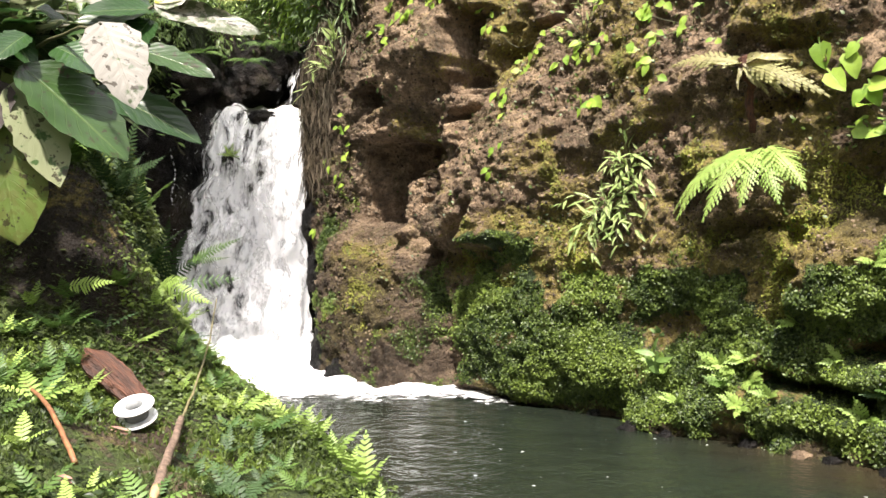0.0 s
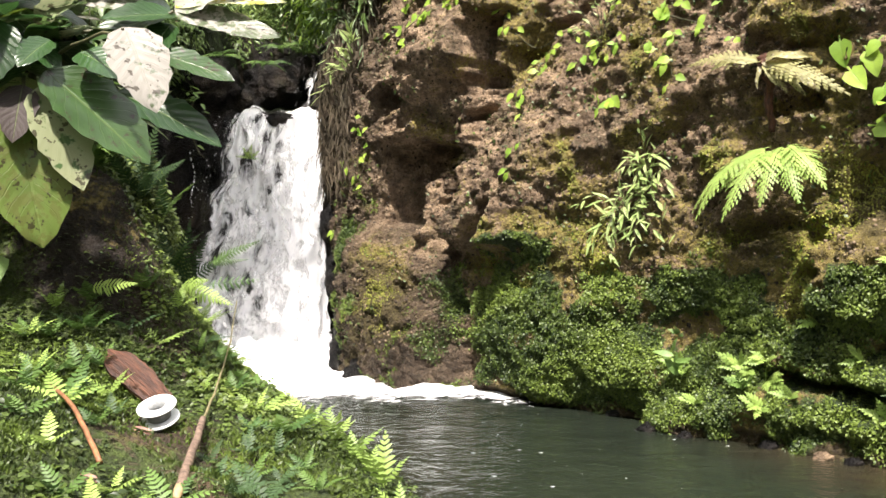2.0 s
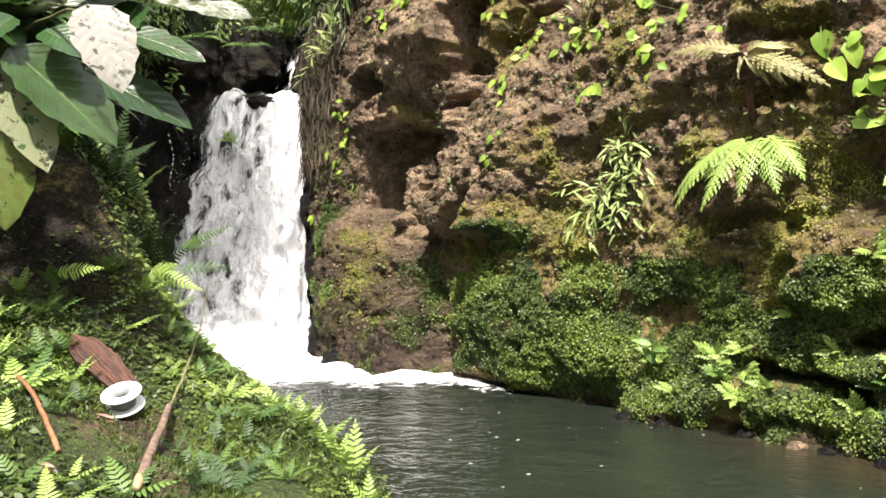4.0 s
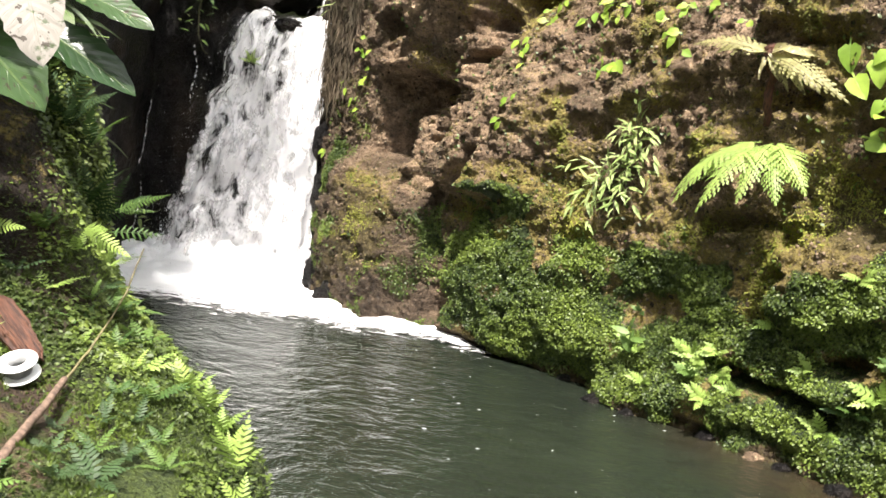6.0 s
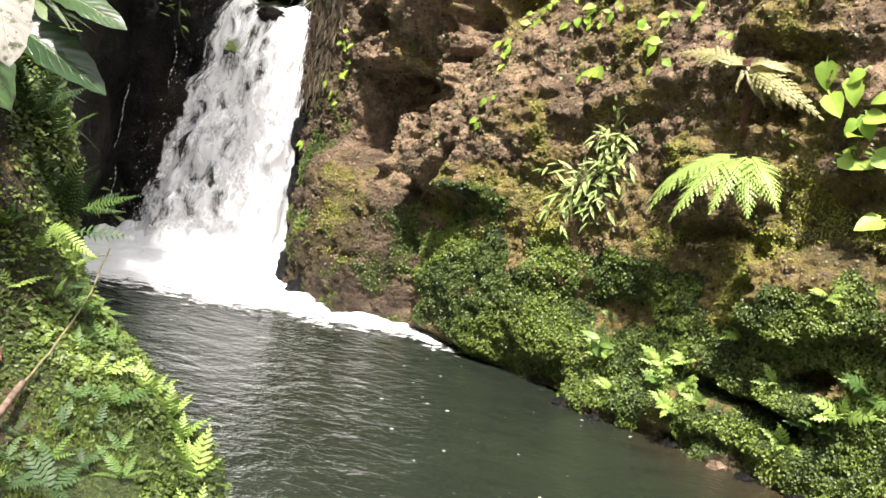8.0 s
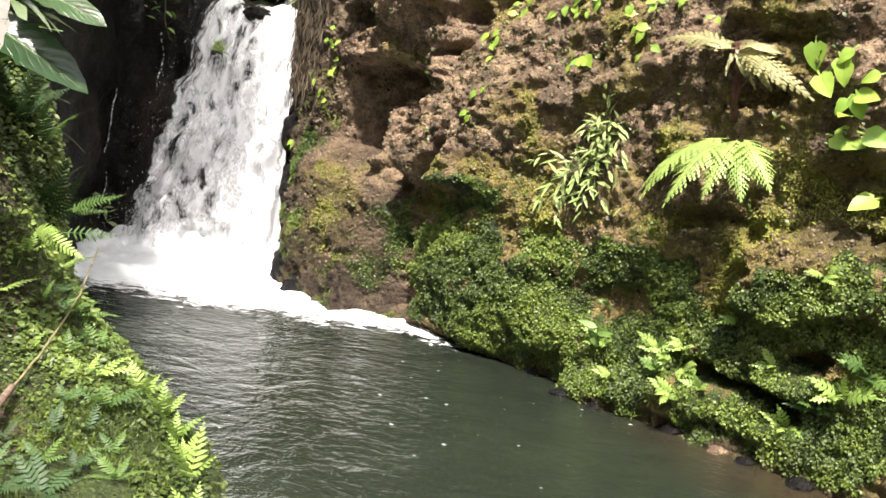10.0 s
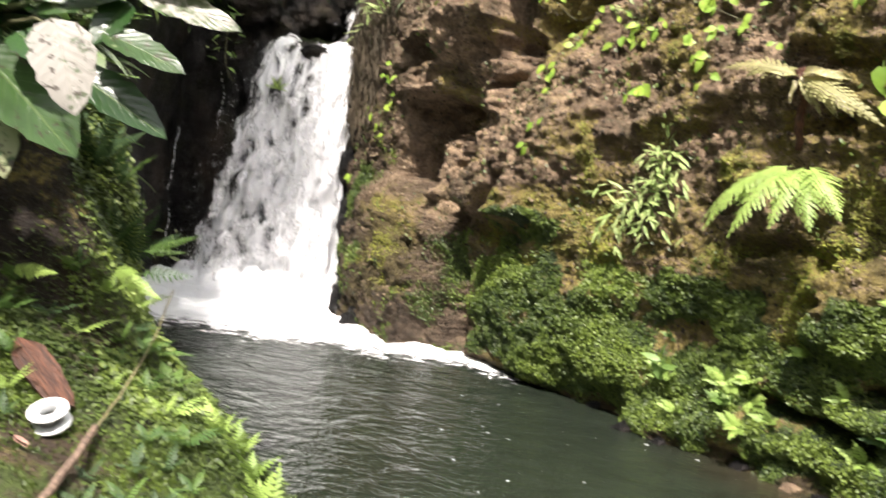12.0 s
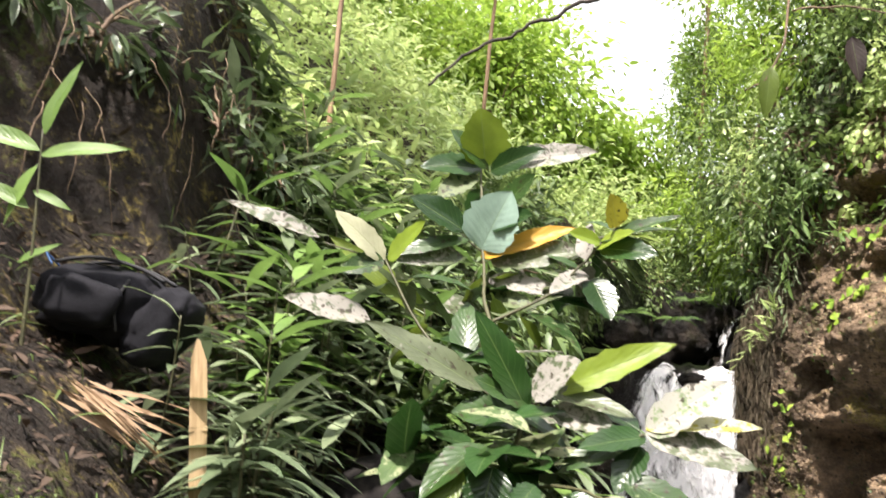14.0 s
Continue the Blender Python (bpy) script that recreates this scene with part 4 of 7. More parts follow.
# ---- the broad-leaved shrub on the bank: base, tip, width and look of each leaf, twig by twig ----
SPRIG_BY_WATER = [
    ((-0.65, 2.0, 1.63), (-0.48, 1.99, 1.75), 0.082, "pale"),
    ((-0.65, 2.0, 1.64), (-0.41, 2.02, 1.67), 0.048, "yellow"),
    # White glare on this leaf is put in as a grey-blotched blade.
    ((-0.65, 2.0, 1.63), (-0.42, 2.01, 1.57), 0.072, "worn"),
    ((-0.65, 2.0, 1.62), (-0.76, 1.88, 1.59), 0.061, "dark"),
    ((-0.66, 2.0, 1.6), (-0.69, 1.92, 1.5), 0.066, "dark"),
    ((-0.67, 2.0, 1.62), (-0.8, 1.87, 1.54), 0.064, "green"),
]
SPRIG_MIDDLE = [
    ((-0.87, 1.99, 1.71), (-0.6, 2.01, 1.84), 0.071, "young"),
    ((-0.88, 1.98, 1.71), (-0.68, 1.98, 1.67), 0.058, "worn"),
    ((-0.93, 1.97, 1.66), (-1.02, 1.85, 1.88), 0.080, "dark"),
    ((-0.92, 1.97, 1.7), (-0.8, 1.94, 1.78), 0.110, "worn"),
    ((-1.03, 1.93, 1.7), (-1.27, 1.76, 1.84), 0.077, "worn"),
    ((-1.3, 1.81, 1.85), (-1.47, 1.68, 1.88), 0.069, "worn"),
    ((-0.94, 1.97, 1.64), (-1.07, 1.86, 1.64), 0.104, "green"),
    ((-0.87, 1.99, 1.67), (-0.72, 1.97, 1.63), 0.076, "worn"),
    ((-0.93, 1.97, 1.68), (-1.02, 1.86, 1.72), 0.069, "green"),
]
SPRIG_HIGH = [
    ((-1.35, 2.53, 2.21), (-1.24, 2.46, 2.38), 0.179, "blue"),
    ((-1.35, 2.53, 2.18), (-1.04, 2.55, 2.29), 0.071, "orange"),
    ((-1.39, 2.51, 2.24), (-1.59, 2.33, 2.16), 0.052, "green"),
    ((-1.52, 2.5, 1.97), (-1.79, 2.28, 2.2), 0.079, "olive"),
    ((-1.32, 2.55, 2.17), (-1.01, 2.57, 2.2), 0.097, "worn"),
    ((-1.33, 2.55, 2.11), (-1.06, 2.54, 2.07), 0.064, "worn"),
    ((-1.41, 2.51, 2.18), (-1.6, 2.36, 2.14), 0.075, "worn"),
    ((-1.41, 2.5, 2.27), (-1.54, 2.36, 2.35), 0.108, "dark"),
    ((-1.35, 2.55, 2.06), (-1.14, 2.52, 2.0), 0.079, "green"),
    ((-1.29, 2.53, 2.35), (-1.16, 2.48, 2.44), 0.082, "green"),
    ((-1.36, 2.55, 2.01), (-1.48, 2.42, 2.01), 0.082, "worn"),
    ((-1.32, 2.53, 2.29), (-1.17, 2.49, 2.31), 0.086, "dark"),
]
SPRIG_TOP = [
    ((-1.43, 2.67, 2.56), (-1.41, 2.56, 2.73), 0.160, "young"),
    ((-1.44, 2.67, 2.55), (-1.6, 2.52, 2.53), 0.104, "dark"),
    ((-1.39, 2.69, 2.56), (-1.04, 2.71, 2.61), 0.096, "worn"),
    ((-1.42, 2.67, 2.55), (-1.5, 2.54, 2.66), 0.092, "green"),
    ((-1.46, 2.66, 2.53), (-1.53, 2.53, 2.41), 0.088, "green"),
    ((-1.41, 2.68, 2.54), (-1.21, 2.65, 2.6), 0.080, "dark"),
]
SPRIG_OUTER = [
    ((-0.94, 2.52, 2.22), (-0.7, 2.51, 2.29), 0.053, "green"),
    ((-0.94, 2.52, 2.2), (-0.76, 2.48, 2.17), 0.081, "dark"),
    ((-0.94, 2.52, 2.22), (-1.0, 2.41, 2.22), 0.053, "young"),
    ((-0.89, 2.53, 2.27), (-0.88, 2.44, 2.34), 0.074, "yellow"),
    ((-0.96, 2.52, 2.1), (-0.88, 2.46, 1.97), 0.092, "dark"),
    ((-0.95, 2.52, 2.2), (-0.83, 2.47, 2.24), 0.060, "young"),
    ((-0.98, 2.52, 2.12), (-1.04, 2.39, 2.04), 0.064, "worn"),
]
# Small dark leaves here have shade put into their colour.
SPRIG_LOW = [
    ((-0.625, 1.65, 1.50), (-0.551, 1.60, 1.347), 0.098, "worn"),
    ((-0.82, 1.74, 1.44), (-0.63, 1.76, 1.26), 0.142, "green"),
    ((-0.83, 1.74, 1.41), (-0.74, 1.72, 1.21), 0.099, "worn_green"),
    ((-0.87, 1.73, 1.35), (-0.815, 1.71, 1.10), 0.145, "yellow_green"),
    ((-0.68, 1.94, 1.52), (-0.504, 1.937, 1.469), 0.075, "green"),
    ((-0.89, 1.7, 1.53), (-0.89, 1.65, 1.4), 0.088, "dark"),
    ((-0.95, 1.68, 1.52), (-1.0, 1.61, 1.39), 0.052, "olive"),
    ((-0.81, 1.74, 1.5), (-0.83, 1.66, 1.44), 0.052, "dark"),
    ((-0.77, 1.97, 1.44), (-0.544, 1.969, 1.325), 0.095, "dark"),
    ((-0.86, 1.73, 1.41), (-0.85, 1.67, 1.3), 0.066, "dry"),
    ((-0.95, 1.7, 1.39), (-0.94, 1.64, 1.28), 0.059, "dry"),
    ((-0.76, 1.76, 1.48), (-0.66, 1.73, 1.43), 0.083, "dark"),
]
SPRIG_PALE = [
    ((-1.37, 1.96, 2.04), (-1.46, 1.84, 2.15), 0.078, "cream"),
    ((-1.36, 1.96, 2.04), (-1.24, 1.92, 2.13), 0.060, "young"),
    ((-1.37, 1.95, 2.04), (-1.42, 1.85, 1.99), 0.060, "green"),
    ((-1.54, 1.88, 2.09), (-1.76, 1.73, 2.16), 0.051, "worn"),
]
SPRIGS = (SPRIG_BY_WATER, SPRIG_MIDDLE, SPRIG_HIGH, SPRIG_TOP, SPRIG_OUTER, SPRIG_LOW, SPRIG_PALE)
SHRUB_TWIGS = [
    ("stem", [(-0.98, 1.98, 0.95), (-0.93, 1.91, 1.51), (-0.96, 1.99, 1.64), (-1.22, 2.34, 1.96), (-1.35, 2.53, 2.2), (-1.44, 2.67, 2.55)], 0.016, 0.006),
    ("branch", [(-0.94, 1.95, 1.58), (-0.79, 1.98, 1.58), (-0.65, 2.0, 1.63)], 0.009, 0.005),
    ("branch", [(-1.2, 2.31, 1.93), (-1.06, 2.44, 2.04), (-0.94, 2.52, 2.21), (-0.89, 2.53, 2.27)], 0.009, 0.004),
]
SHRUB_TWIGS += [
    ("branch", [(-0.93, 1.92, 1.48), (-0.76, 1.76, 1.5), (-0.625, 1.65, 1.50)], 0.008, 0.004),
    ("branch", [(-0.96, 1.98, 1.64), (-0.87, 1.99, 1.71)], 0.008, 0.005),
    ("branch", [(-0.97, 1.99, 1.65), (-1.2, 1.94, 1.82), (-1.36, 1.96, 2.04)], 0.009, 0.004),
    ("branch", [(-0.93, 1.91, 1.5), (-0.89, 1.78, 1.41), (-0.88, 1.73, 1.31)], 0.008, 0.004),
    ("branch", [(-1.36, 1.96, 2.04), (-1.54, 1.9, 2.08)], 0.005, 0.003),
    ("branch", [(-1.35, 2.53, 2.2), (-1.42, 2.5, 2.26)], 0.006, 0.003),
]


def build_shrub():
    shrub = thing("broad_leaved_shrub", (-0.98, 1.98, 0.95), "tall shrub with large oval leaves, many blotched grey, on the bank", "shrub")
    home = Vector((-0.98, 1.98, 0.95))
    for name, line, thick, thin in SHRUB_TWIGS:
        part(name, stem_mesh(name, STEM, [Vector(p) - home for p in line], 0.6 * thick, 0.7 * thin, 7, 6, 0.012, thick * 90), shrub)
    rng = random.Random(4)
    for sprig in SPRIGS:
        for base, tip, width, kind in sprig:
            base, tip = Vector(base), Vector(tip)
            way, eye = tip - base, Vector((0.0, 0.15, 1.4))
            face = 0.62 * (eye - base).normalized() + Vector((0.1 * rng.uniform(-1, 1), 0, rng.uniform(0.35, 0.7)))
            me = leaf_mesh("leaf", LEAF_KINDS[kind], way.length * 1.04, width * 1.12, "ovate", 12, 6, rng.uniform(0.04, 0.16), rng.uniform(0.12, 0.35), 0.012, rng.uniform(0, 9))
            part("leaf", me, shrub, LEAF_WORDS.get(kind, ""), aim(base - home, way + Vector((0, 0, 0.05 * way.length)), face))
    # Smaller leaves that fill the inside of the shrub.
    for k in range(120):
        name, twig, *_ = SHRUB_TWIGS[rng.choice((0, 0, 0, 0, 1, 2, 2, 5, 3))]
        i = rng.randrange(1, len(twig))
        a, b = Vector(twig[i - 1]), Vector(twig[i])
        base = a.lerp(b, rng.random())
        if base.z < 1.62:
            continue
        way = Vector((rng.uniform(-1, 1), rng.uniform(0.1 if base.z < 1.6 else -0.1, 1.0), rng.uniform(-0.7, 0.45))).normalized()
        base = base + Vector((0, 0.04, 0))
        size = rng.uniform(0.11, 0.21)
        kind = rng.choice(("green", "green", "dark", "dark", "worn", "worn", "worn_green", "olive"))
        me = leaf_mesh("leaf", LEAF_KINDS[kind], size, size * rng.uniform(0.36, 0.48), "ovate", 8, 4, rng.uniform(0.05, 0.3), rng.uniform(0.1, 0.3), 0.01, rng.uniform(0, 9), 0.02)
        part("leaf", me, shrub, LEAF_WORDS.get(kind, ""), aim(base - home, way, (rng.uniform(-0.3, 0.3), -0.35, 1)))
    # Dense leaves low inside the shrub, added to throw shade on the mound.
    for k in range(44):
        base = Vector((-0.95 + rng.uniform(-0.2, 0.2), 1.83 + rng.uniform(-0.09, 0.07), rng.uniform(1.45, 1.62)))
        way = Vector((rng.uniform(-0.9, 0.9), rng.uniform(-0.5, 0.9), rng.uniform(-0.35, 0.3))).normalized()
        size = rng.uniform(0.13, 0.2)
        me = leaf_mesh("leaf", LEAF_KINDS[rng.choice(("dark", "dark", "green", "worn_green"))], size, size * 0.48, "ovate", 8, 4, rng.uniform(0.05, 0.3), rng.uniform(0.1, 0.3), 0.01, rng.uniform(0, 9), 0.02)
        part("leaf", me, shrub, "", aim(base - home, way, (rng.uniform(-0.3, 0.3), -0.3, 1)))
    return shrub


build_shrub()


# ---- lance-leaved herbs on the slope ----
def herb(place, height, leaves, seed, bright=False, size=0.10):
    rng = random.Random(seed)
    plant = thing("lance_leaved_herb", place, "leafy herb with long narrow green leaves on the slope", "plant", "herbs on the slope")
    lean = Vector((rng.uniform(-0.22, 0.3), rng.uniform(-0.3, 0.1), 1))
    line = [Vector((0, 0, -0.03)), lean * height * 0.5 + Vector((rng.uniform(-0.02, 0.02), 0, 0)), lean * height]
    part("stem", stem_mesh("stem", STEM, line, 0.004, 0.0018, 5, 5), plant)
    spots = bent(line, 10)
    meshes = [leaf_mesh("leaf", HERB_BRIGHT if bright else HERB, size * k, size * k * 0.215, "lance", 7, 2, rng.uniform(0.15, 0.45), 0.25, 0.01, seed + k, 0.012) for k in (0.7, 1.0, 1.25)]
    for i in range(leaves):
        t = 0.22 + 0.78 * (i + 0.5) / leaves
        at = spots[min(len(spots) - 1, int(t * (len(spots) - 1)))]
        turn = i * 2.4 + rng.uniform(-0.4, 0.4)
        rise = rng.uniform(-0.15, 0.35) + (0.7 if i == leaves - 1 else 0) + 0.35 * (t - 0.5)
        part("leaf", meshes[min(2, int(rng.random() * 3))], plant, "", aim(at, (math.cos(turn), math.sin(turn), rise)))
    return plant


def build_herbs():
    rng = random.Random(21)
    kinds = [herb((0, 0, -60 - k), h, n, 30 + k, k == 1, sz) for k, (h, n, sz) in enumerate(((0.34, 14, 0.155), (0.42, 17, 0.17), (0.27, 12, 0.14), (0.38, 18, 0.16)))]
    made, tries = 0, 0
    while made < 225 and tries < 4000:
        tries += 1
        x, y = rng.uniform(-2.55, -0.95), rng.uniform(0.95, 3.6)
        if math.hypot(x + 1.36, y - 1.29) < 0.10 or (x > -1.52 and 1.6 < y < 2.3) or math.hypot(x + 1.75, y - 1.4) < 0.17:
            continue
        # The bare scarp, the bag and the stake stay mostly free.
        turn, far = math.degrees(math.atan2(-(x + 0.18), y - 0.07)), math.hypot(x + 0.18, y - 0.07)
        if (turn > 46.5 and y < 2.6) or (turn > 40 and y < 2.7 and rng.random() < 0.7) or (41 < turn <= 46.5 and far < 1.75):
            continue
        if x > -1.22 and y < 1.8:
            continue
        if edge_x(y) - x < 0.12:
            continue
        m = pose(x, y, ground_z(x, y), 0, 0, rng.uniform(0, 360)) @ Matrix.Scale(rng.uniform(0.75, 1.2), 4)
        ob = copy_thing(rng.choice(kinds), pose(0, 0, 0))
        ob.matrix_basis = m
        made += 1
    for k, ob in enumerate(kinds):
        x, y = (-1.62, -1.5, -1.9, -1.3)[k], (1.95, 1.72, 2.5, 1.62)[k]
        ob.matrix_basis = pose(x, y, ground_z(x, y), 0, 0, 70 * k)
    tall = thing("tall_herb", (-1.75, 1.2, ground_z(-1.75, 1.2)), "tall bright green herb with long toothed leaves", "plant")
    low = ground_z(-1.75, 1.2)
    aside = Vector((0.88, 0.47, 0))
    part("stem", stem_mesh("stem", STEM, [(0, 0, -0.03), aside * -0.02 + Vector((0, 0, 0.5 * (2.1 - low))), aside * -0.05 + Vector((0, 0, 2.16 - low))], 0.005, 0.002, 6, 6), tall)
    for z, out, up, size in ((2.15, 0.28, 1.0, 0.19), (2.10, 1.0, 0.22, 0.20), (2.11, -1.0, 0.35, 0.20), (2.08, -0.35, -1.0, 0.15), (2.02, 0.9, -0.3, 0.10), (1.98, -0.9, 0.5, 0.14), (1.86, 0.8, 0.5, 0.10)):
        me = leaf_mesh("leaf", HERB_BRIGHT, size, 0.24 * size, "lance", 9, 4, 0.12, 0.3, 0.012, z)
        part("leaf", me, tall, "", aim(aside * -0.045 + Vector((0, 0, z - low)), aside * out + Vector((0, -0.1, up)), (0.2, -0.9, 0.5)))
    for k, (x, y, h) in enumerate(((-1.24, 1.42, 0.38), (-1.25, 1.5, 0.4), (-1.34, 1.58, 0.34), (-1.3, 1.4, 0.36), (-1.28, 1.46, 0.36), (-1.38, 1.5, 0.36), (-1.22, 1.34, 0.34))):
        herb((x, y, ground_z(x, y)), h, 14, 90 + k, False, 0.15)


build_herbs()


def build_thicket():
    """Undergrowth of the hillside behind the shrub, and the wooded slopes further off."""
    rng = np.random.default_rng(5)
    n = 52000
    x = -1.5 - 6.5 * rng.random(n) ** 1.3
    y = 2.4 + 9.5 * rng.random(n) ** 1.2
    keep = (x < np.interp(y, [2, 3.2, 5, 7.5, 9, 13], [-1.9, -1.95, -2.6, -3.2, -2.45, -2.4]))
    x, y = x[keep], y[keep]
    z = np.array([ground_z(a, b) for a, b in zip(x, y)])
    lift = rng.random(len(x)) ** 1.3 * (0.25 + 0.45 * rng.random(len(x))) * np.interp(y, [2.5, 3.2, 5, 9], [0.45, 0.75, 1.2, 1.8])
    spots = np.stack([x, y, z + lift], 1)
    a = rng.random(len(x)) * math.tau
    ways = np.stack([np.cos(a), np.sin(a), rng.normal(0.1, 0.45, len(x))], 1)
    ups = rng.normal(size=(len(x), 3)) * 0.35 + (0.15, -0.3, 1)
    shape = leaf_shape(1.0, 0.24, "lance", 4, 2, 0.35, 0.2)
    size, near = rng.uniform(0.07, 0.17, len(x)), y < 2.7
    # Beyond y 2.7 the same leaves take the sunlit colour.
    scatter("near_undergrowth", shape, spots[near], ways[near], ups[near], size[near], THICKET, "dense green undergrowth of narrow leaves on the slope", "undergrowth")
    scatter("hillside_undergrowth", shape, spots[~near], ways[~near], ups[~near], size[~near], SUNLIT_THICKET, "dense sunlit undergrowth of narrow leaves on the hillside", "undergrowth")


build_thicket()

# ---- plants on the cliff ----
OUT = Vector((-0.7071, -0.7071, 0.0))       # out of the cliff, over the pool
ALONG = Vector((0.7071, -0.7071, 0.0))


def vine(spots, size, seed, label):
    """A trailing vine: a thin stem on the rock and a heart-shaped leaf at each spot (s, z)."""
    rng = random.Random(seed)
    home = on_cliff(*spots[0], 0.0)
    plant = thing("vine", home, label, "vine", "vines on the cliff")
    line = [on_cliff(s, z, 0.015) - home for s, z in spots]
    if len(line) > 1:
        part("stem", stem_mesh("stem", STEM, line, 0.0035, 0.002, 4, 4, 0.01, seed), plant)
    shapes = [leaf_mesh("leaf", VINE, 0.8 * size * k, 0.66 * size * k, "heart", 6, 4, 0.2, 0.15, 0.015, seed + k, 0.3 * size) for k in (0.75, 1.0, 1.2)]
    for s, z in spots:
        for k in range(rng.choice((2, 2, 3, 4) if size < 0.09 else (1, 1, 1, 2))):
            at = on_cliff(s + rng.uniform(-0.06, 0.06), z + rng.uniform(-0.06, 0.06), 0.035) - home
            way = OUT * rng.uniform(0.1, 0.5) + ALONG * rng.uniform(-0.9, 0.9) + Vector((0, 0, rng.uniform(-1.0, 0.1)))
            part("leaf", rng.choice(shapes), plant, "", aim(at, way, OUT * 1.3 + Vector((0, 0, 0.5))))
    return plant


vine([(0.8, 2.8), (1.01, 2.87), (1.07, 2.7), (1.17, 2.71), (1.24, 2.63)], 0.075, 1, "yellow-green vine leaves hanging from a rock ledge")
vine([(1.3, 3.0), (1.37, 2.91), (1.45, 2.95), (1.55, 3.02)], 0.075, 2, "yellow-green vine leaves hanging from a rock ledge")
vine([(0.69, 2.12), (0.54, 2.03), (0.61, 1.88), (0.39, 1.79), (0.56, 1.65)], 0.062, 3, "chain of small bright vine leaves on dark rock")
vine([(0.09, 1.2)], 0.08, 4, "single bright green leaf on wet rock")
vine([(2.37, 2.38), (2.32, 2.33), (2.27, 2.16), (2.25, 2.05), (2.35, 1.75), (2.31, 1.61)], 0.072, 5, "thin vine with bright leaves on brown rock")
vine([(2.73, 2.4), (2.82, 2.42), (2.95, 2.41), (2.88, 2.28), (2.66, 2.35)], 0.07, 6, "vine with yellowing leaves on brown rock")
vine([(2.86, 2.07), (2.91, 2.01), (2.84, 1.98)], 0.085, 7, "pair of yellow-green vine leaves on brown rock")
vine([(3.32, 2.57), (3.37, 2.54), (3.28, 2.51), (3.51, 2.4), (3.41, 2.35), (3.28, 2.32), (3.34, 2.23), (3.37, 2.1)], 0.075, 8, "bright green vine hanging down the cliff")
vine([(4.5, 2.09), (4.58, 2.1), (4.43, 1.92), (4.55, 1.9), (4.64, 1.91), (4.71, 1.93), (4.66, 1.86), (4.62, 1.82), (4.4, 2.12)], 0.135, 9, "vine with broad pale green leaves")
vine([(4.51, 1.67), (4.72, 1.70), (4.79, 1.46), (4.9, 2.0)], 0.165, 10, "vine with large broad pale green leaves")
vine([(0.95, 3.05), (1.15, 3.15), (1.3, 3.3), (1.1, 3.4)], 0.07, 11, "yellow-green vine leaves on the upper cliff")
vine([(1.37, 3.25), (1.5, 3.4), (1.62, 3.2), (1.8, 3.35)], 0.07, 12, "yellow-green vine leaves on the upper cliff")
vine([(0.6, 3.6), (0.75, 3.75), (0.9, 3.6)], 0.08, 13, "pale vine leaves hanging on the upper cliff")
vine([(2.0, 2.75), (2.05, 2.9), (2.2, 2.95), (2.1, 3.1)], 0.07, 14, "vine with yellowing leaves on brown rock")
vine([(3.0, 2.85), (3.1, 2.75), (2.95, 2.65)], 0.07, 15, "vine with yellowing leaves on brown rock")
vine([(4.05, 2.5), (4.2, 2.42), (4.3, 2.5)], 0.06, 16, "small vine leaves under a rock ledge")


vine([(1.94, 3.79), (2.08, 3.59), (1.9, 3.42), (1.82, 3.32), (1.88, 3.17)], 0.085, 31, "yellow-green vine leaves on the upper cliff")
vine([(2.3, 3.46), (2.42, 3.4), (2.2, 3.36)], 0.08, 32, "yellow-green vine leaves on the upper cliff")
vine([(1.11, 2.79), (1.27, 2.85), (1.35, 2.92), (1.42, 2.96)], 0.085, 33, "bright vine leaves on a lit rock ledge")
vine([(1.33, 3.62), (1.45, 3.52), (1.54, 3.44), (1.4, 3.36)], 0.075, 34, "pale vine leaves under a dark recess")


def bamboo_tuft(s, z, stems, reach, leaf, seed, droop=0.3, label="tuft of bamboo grass rooted in the cliff", material=BAMBOO):
    rng = random.Random(seed)
    home = on_cliff(s, z, 0.0)
    plant = thing("bamboo_grass", home, label, "grass", "bamboo grass on the cliff")
    shapes = [leaf_mesh("leaf", material, leaf * k, leaf * k * 0.19, "lance", 5, 2, rng.uniform(0.05, 0.3), 0.2, 0.0, k) for k in (0.7, 1.0, 1.3)]
    for i in range(stems):
        side, up = rng.uniform(-1, 1), rng.uniform(-0.5, 1.0)
        tip = (OUT * rng.uniform(0.25, 0.75) + ALONG * side + Vector((0, 0, up))) * reach * rng.uniform(0.55, 1.0)
        line = [Vector((0, 0, 0)), tip * 0.55 + Vector((0, 0, 0.15 * reach)), tip - Vector((0, 0, droop * reach))]
        part("stem", stem_mesh("stem", STEM, line, 0.003, 0.0015, 4, 5), plant)
        spots = bent(line, 6)
        for j in range(3, len(spots)):
            if rng.random() < 0.62:
                way = (spots[j] - spots[j - 1]).normalized() * 0.6 + ALONG * rng.uniform(-0.8, 0.8) + OUT * rng.uniform(-0.1, 0.4) + Vector((0, 0, rng.uniform(-0.4, 0.5)))
                part("leaf", rng.choice(shapes), plant, "", aim(spots[j], way, OUT * 0.9 + Vector((0, 0, 1))))
    return plant


bamboo_tuft(3.18, 1.56, 15, 0.28, 0.085, 1, 0.15)
bamboo_tuft(3.02, 1.24, 17, 0.34, 0.10, 2, 0.3)
bamboo_tuft(3.20, 1.38, 9, 0.26, 0.08, 3, 0.6)
bamboo_tuft(0.30, 2.58, 12, 0.36, 0.115, 4, 0.1)
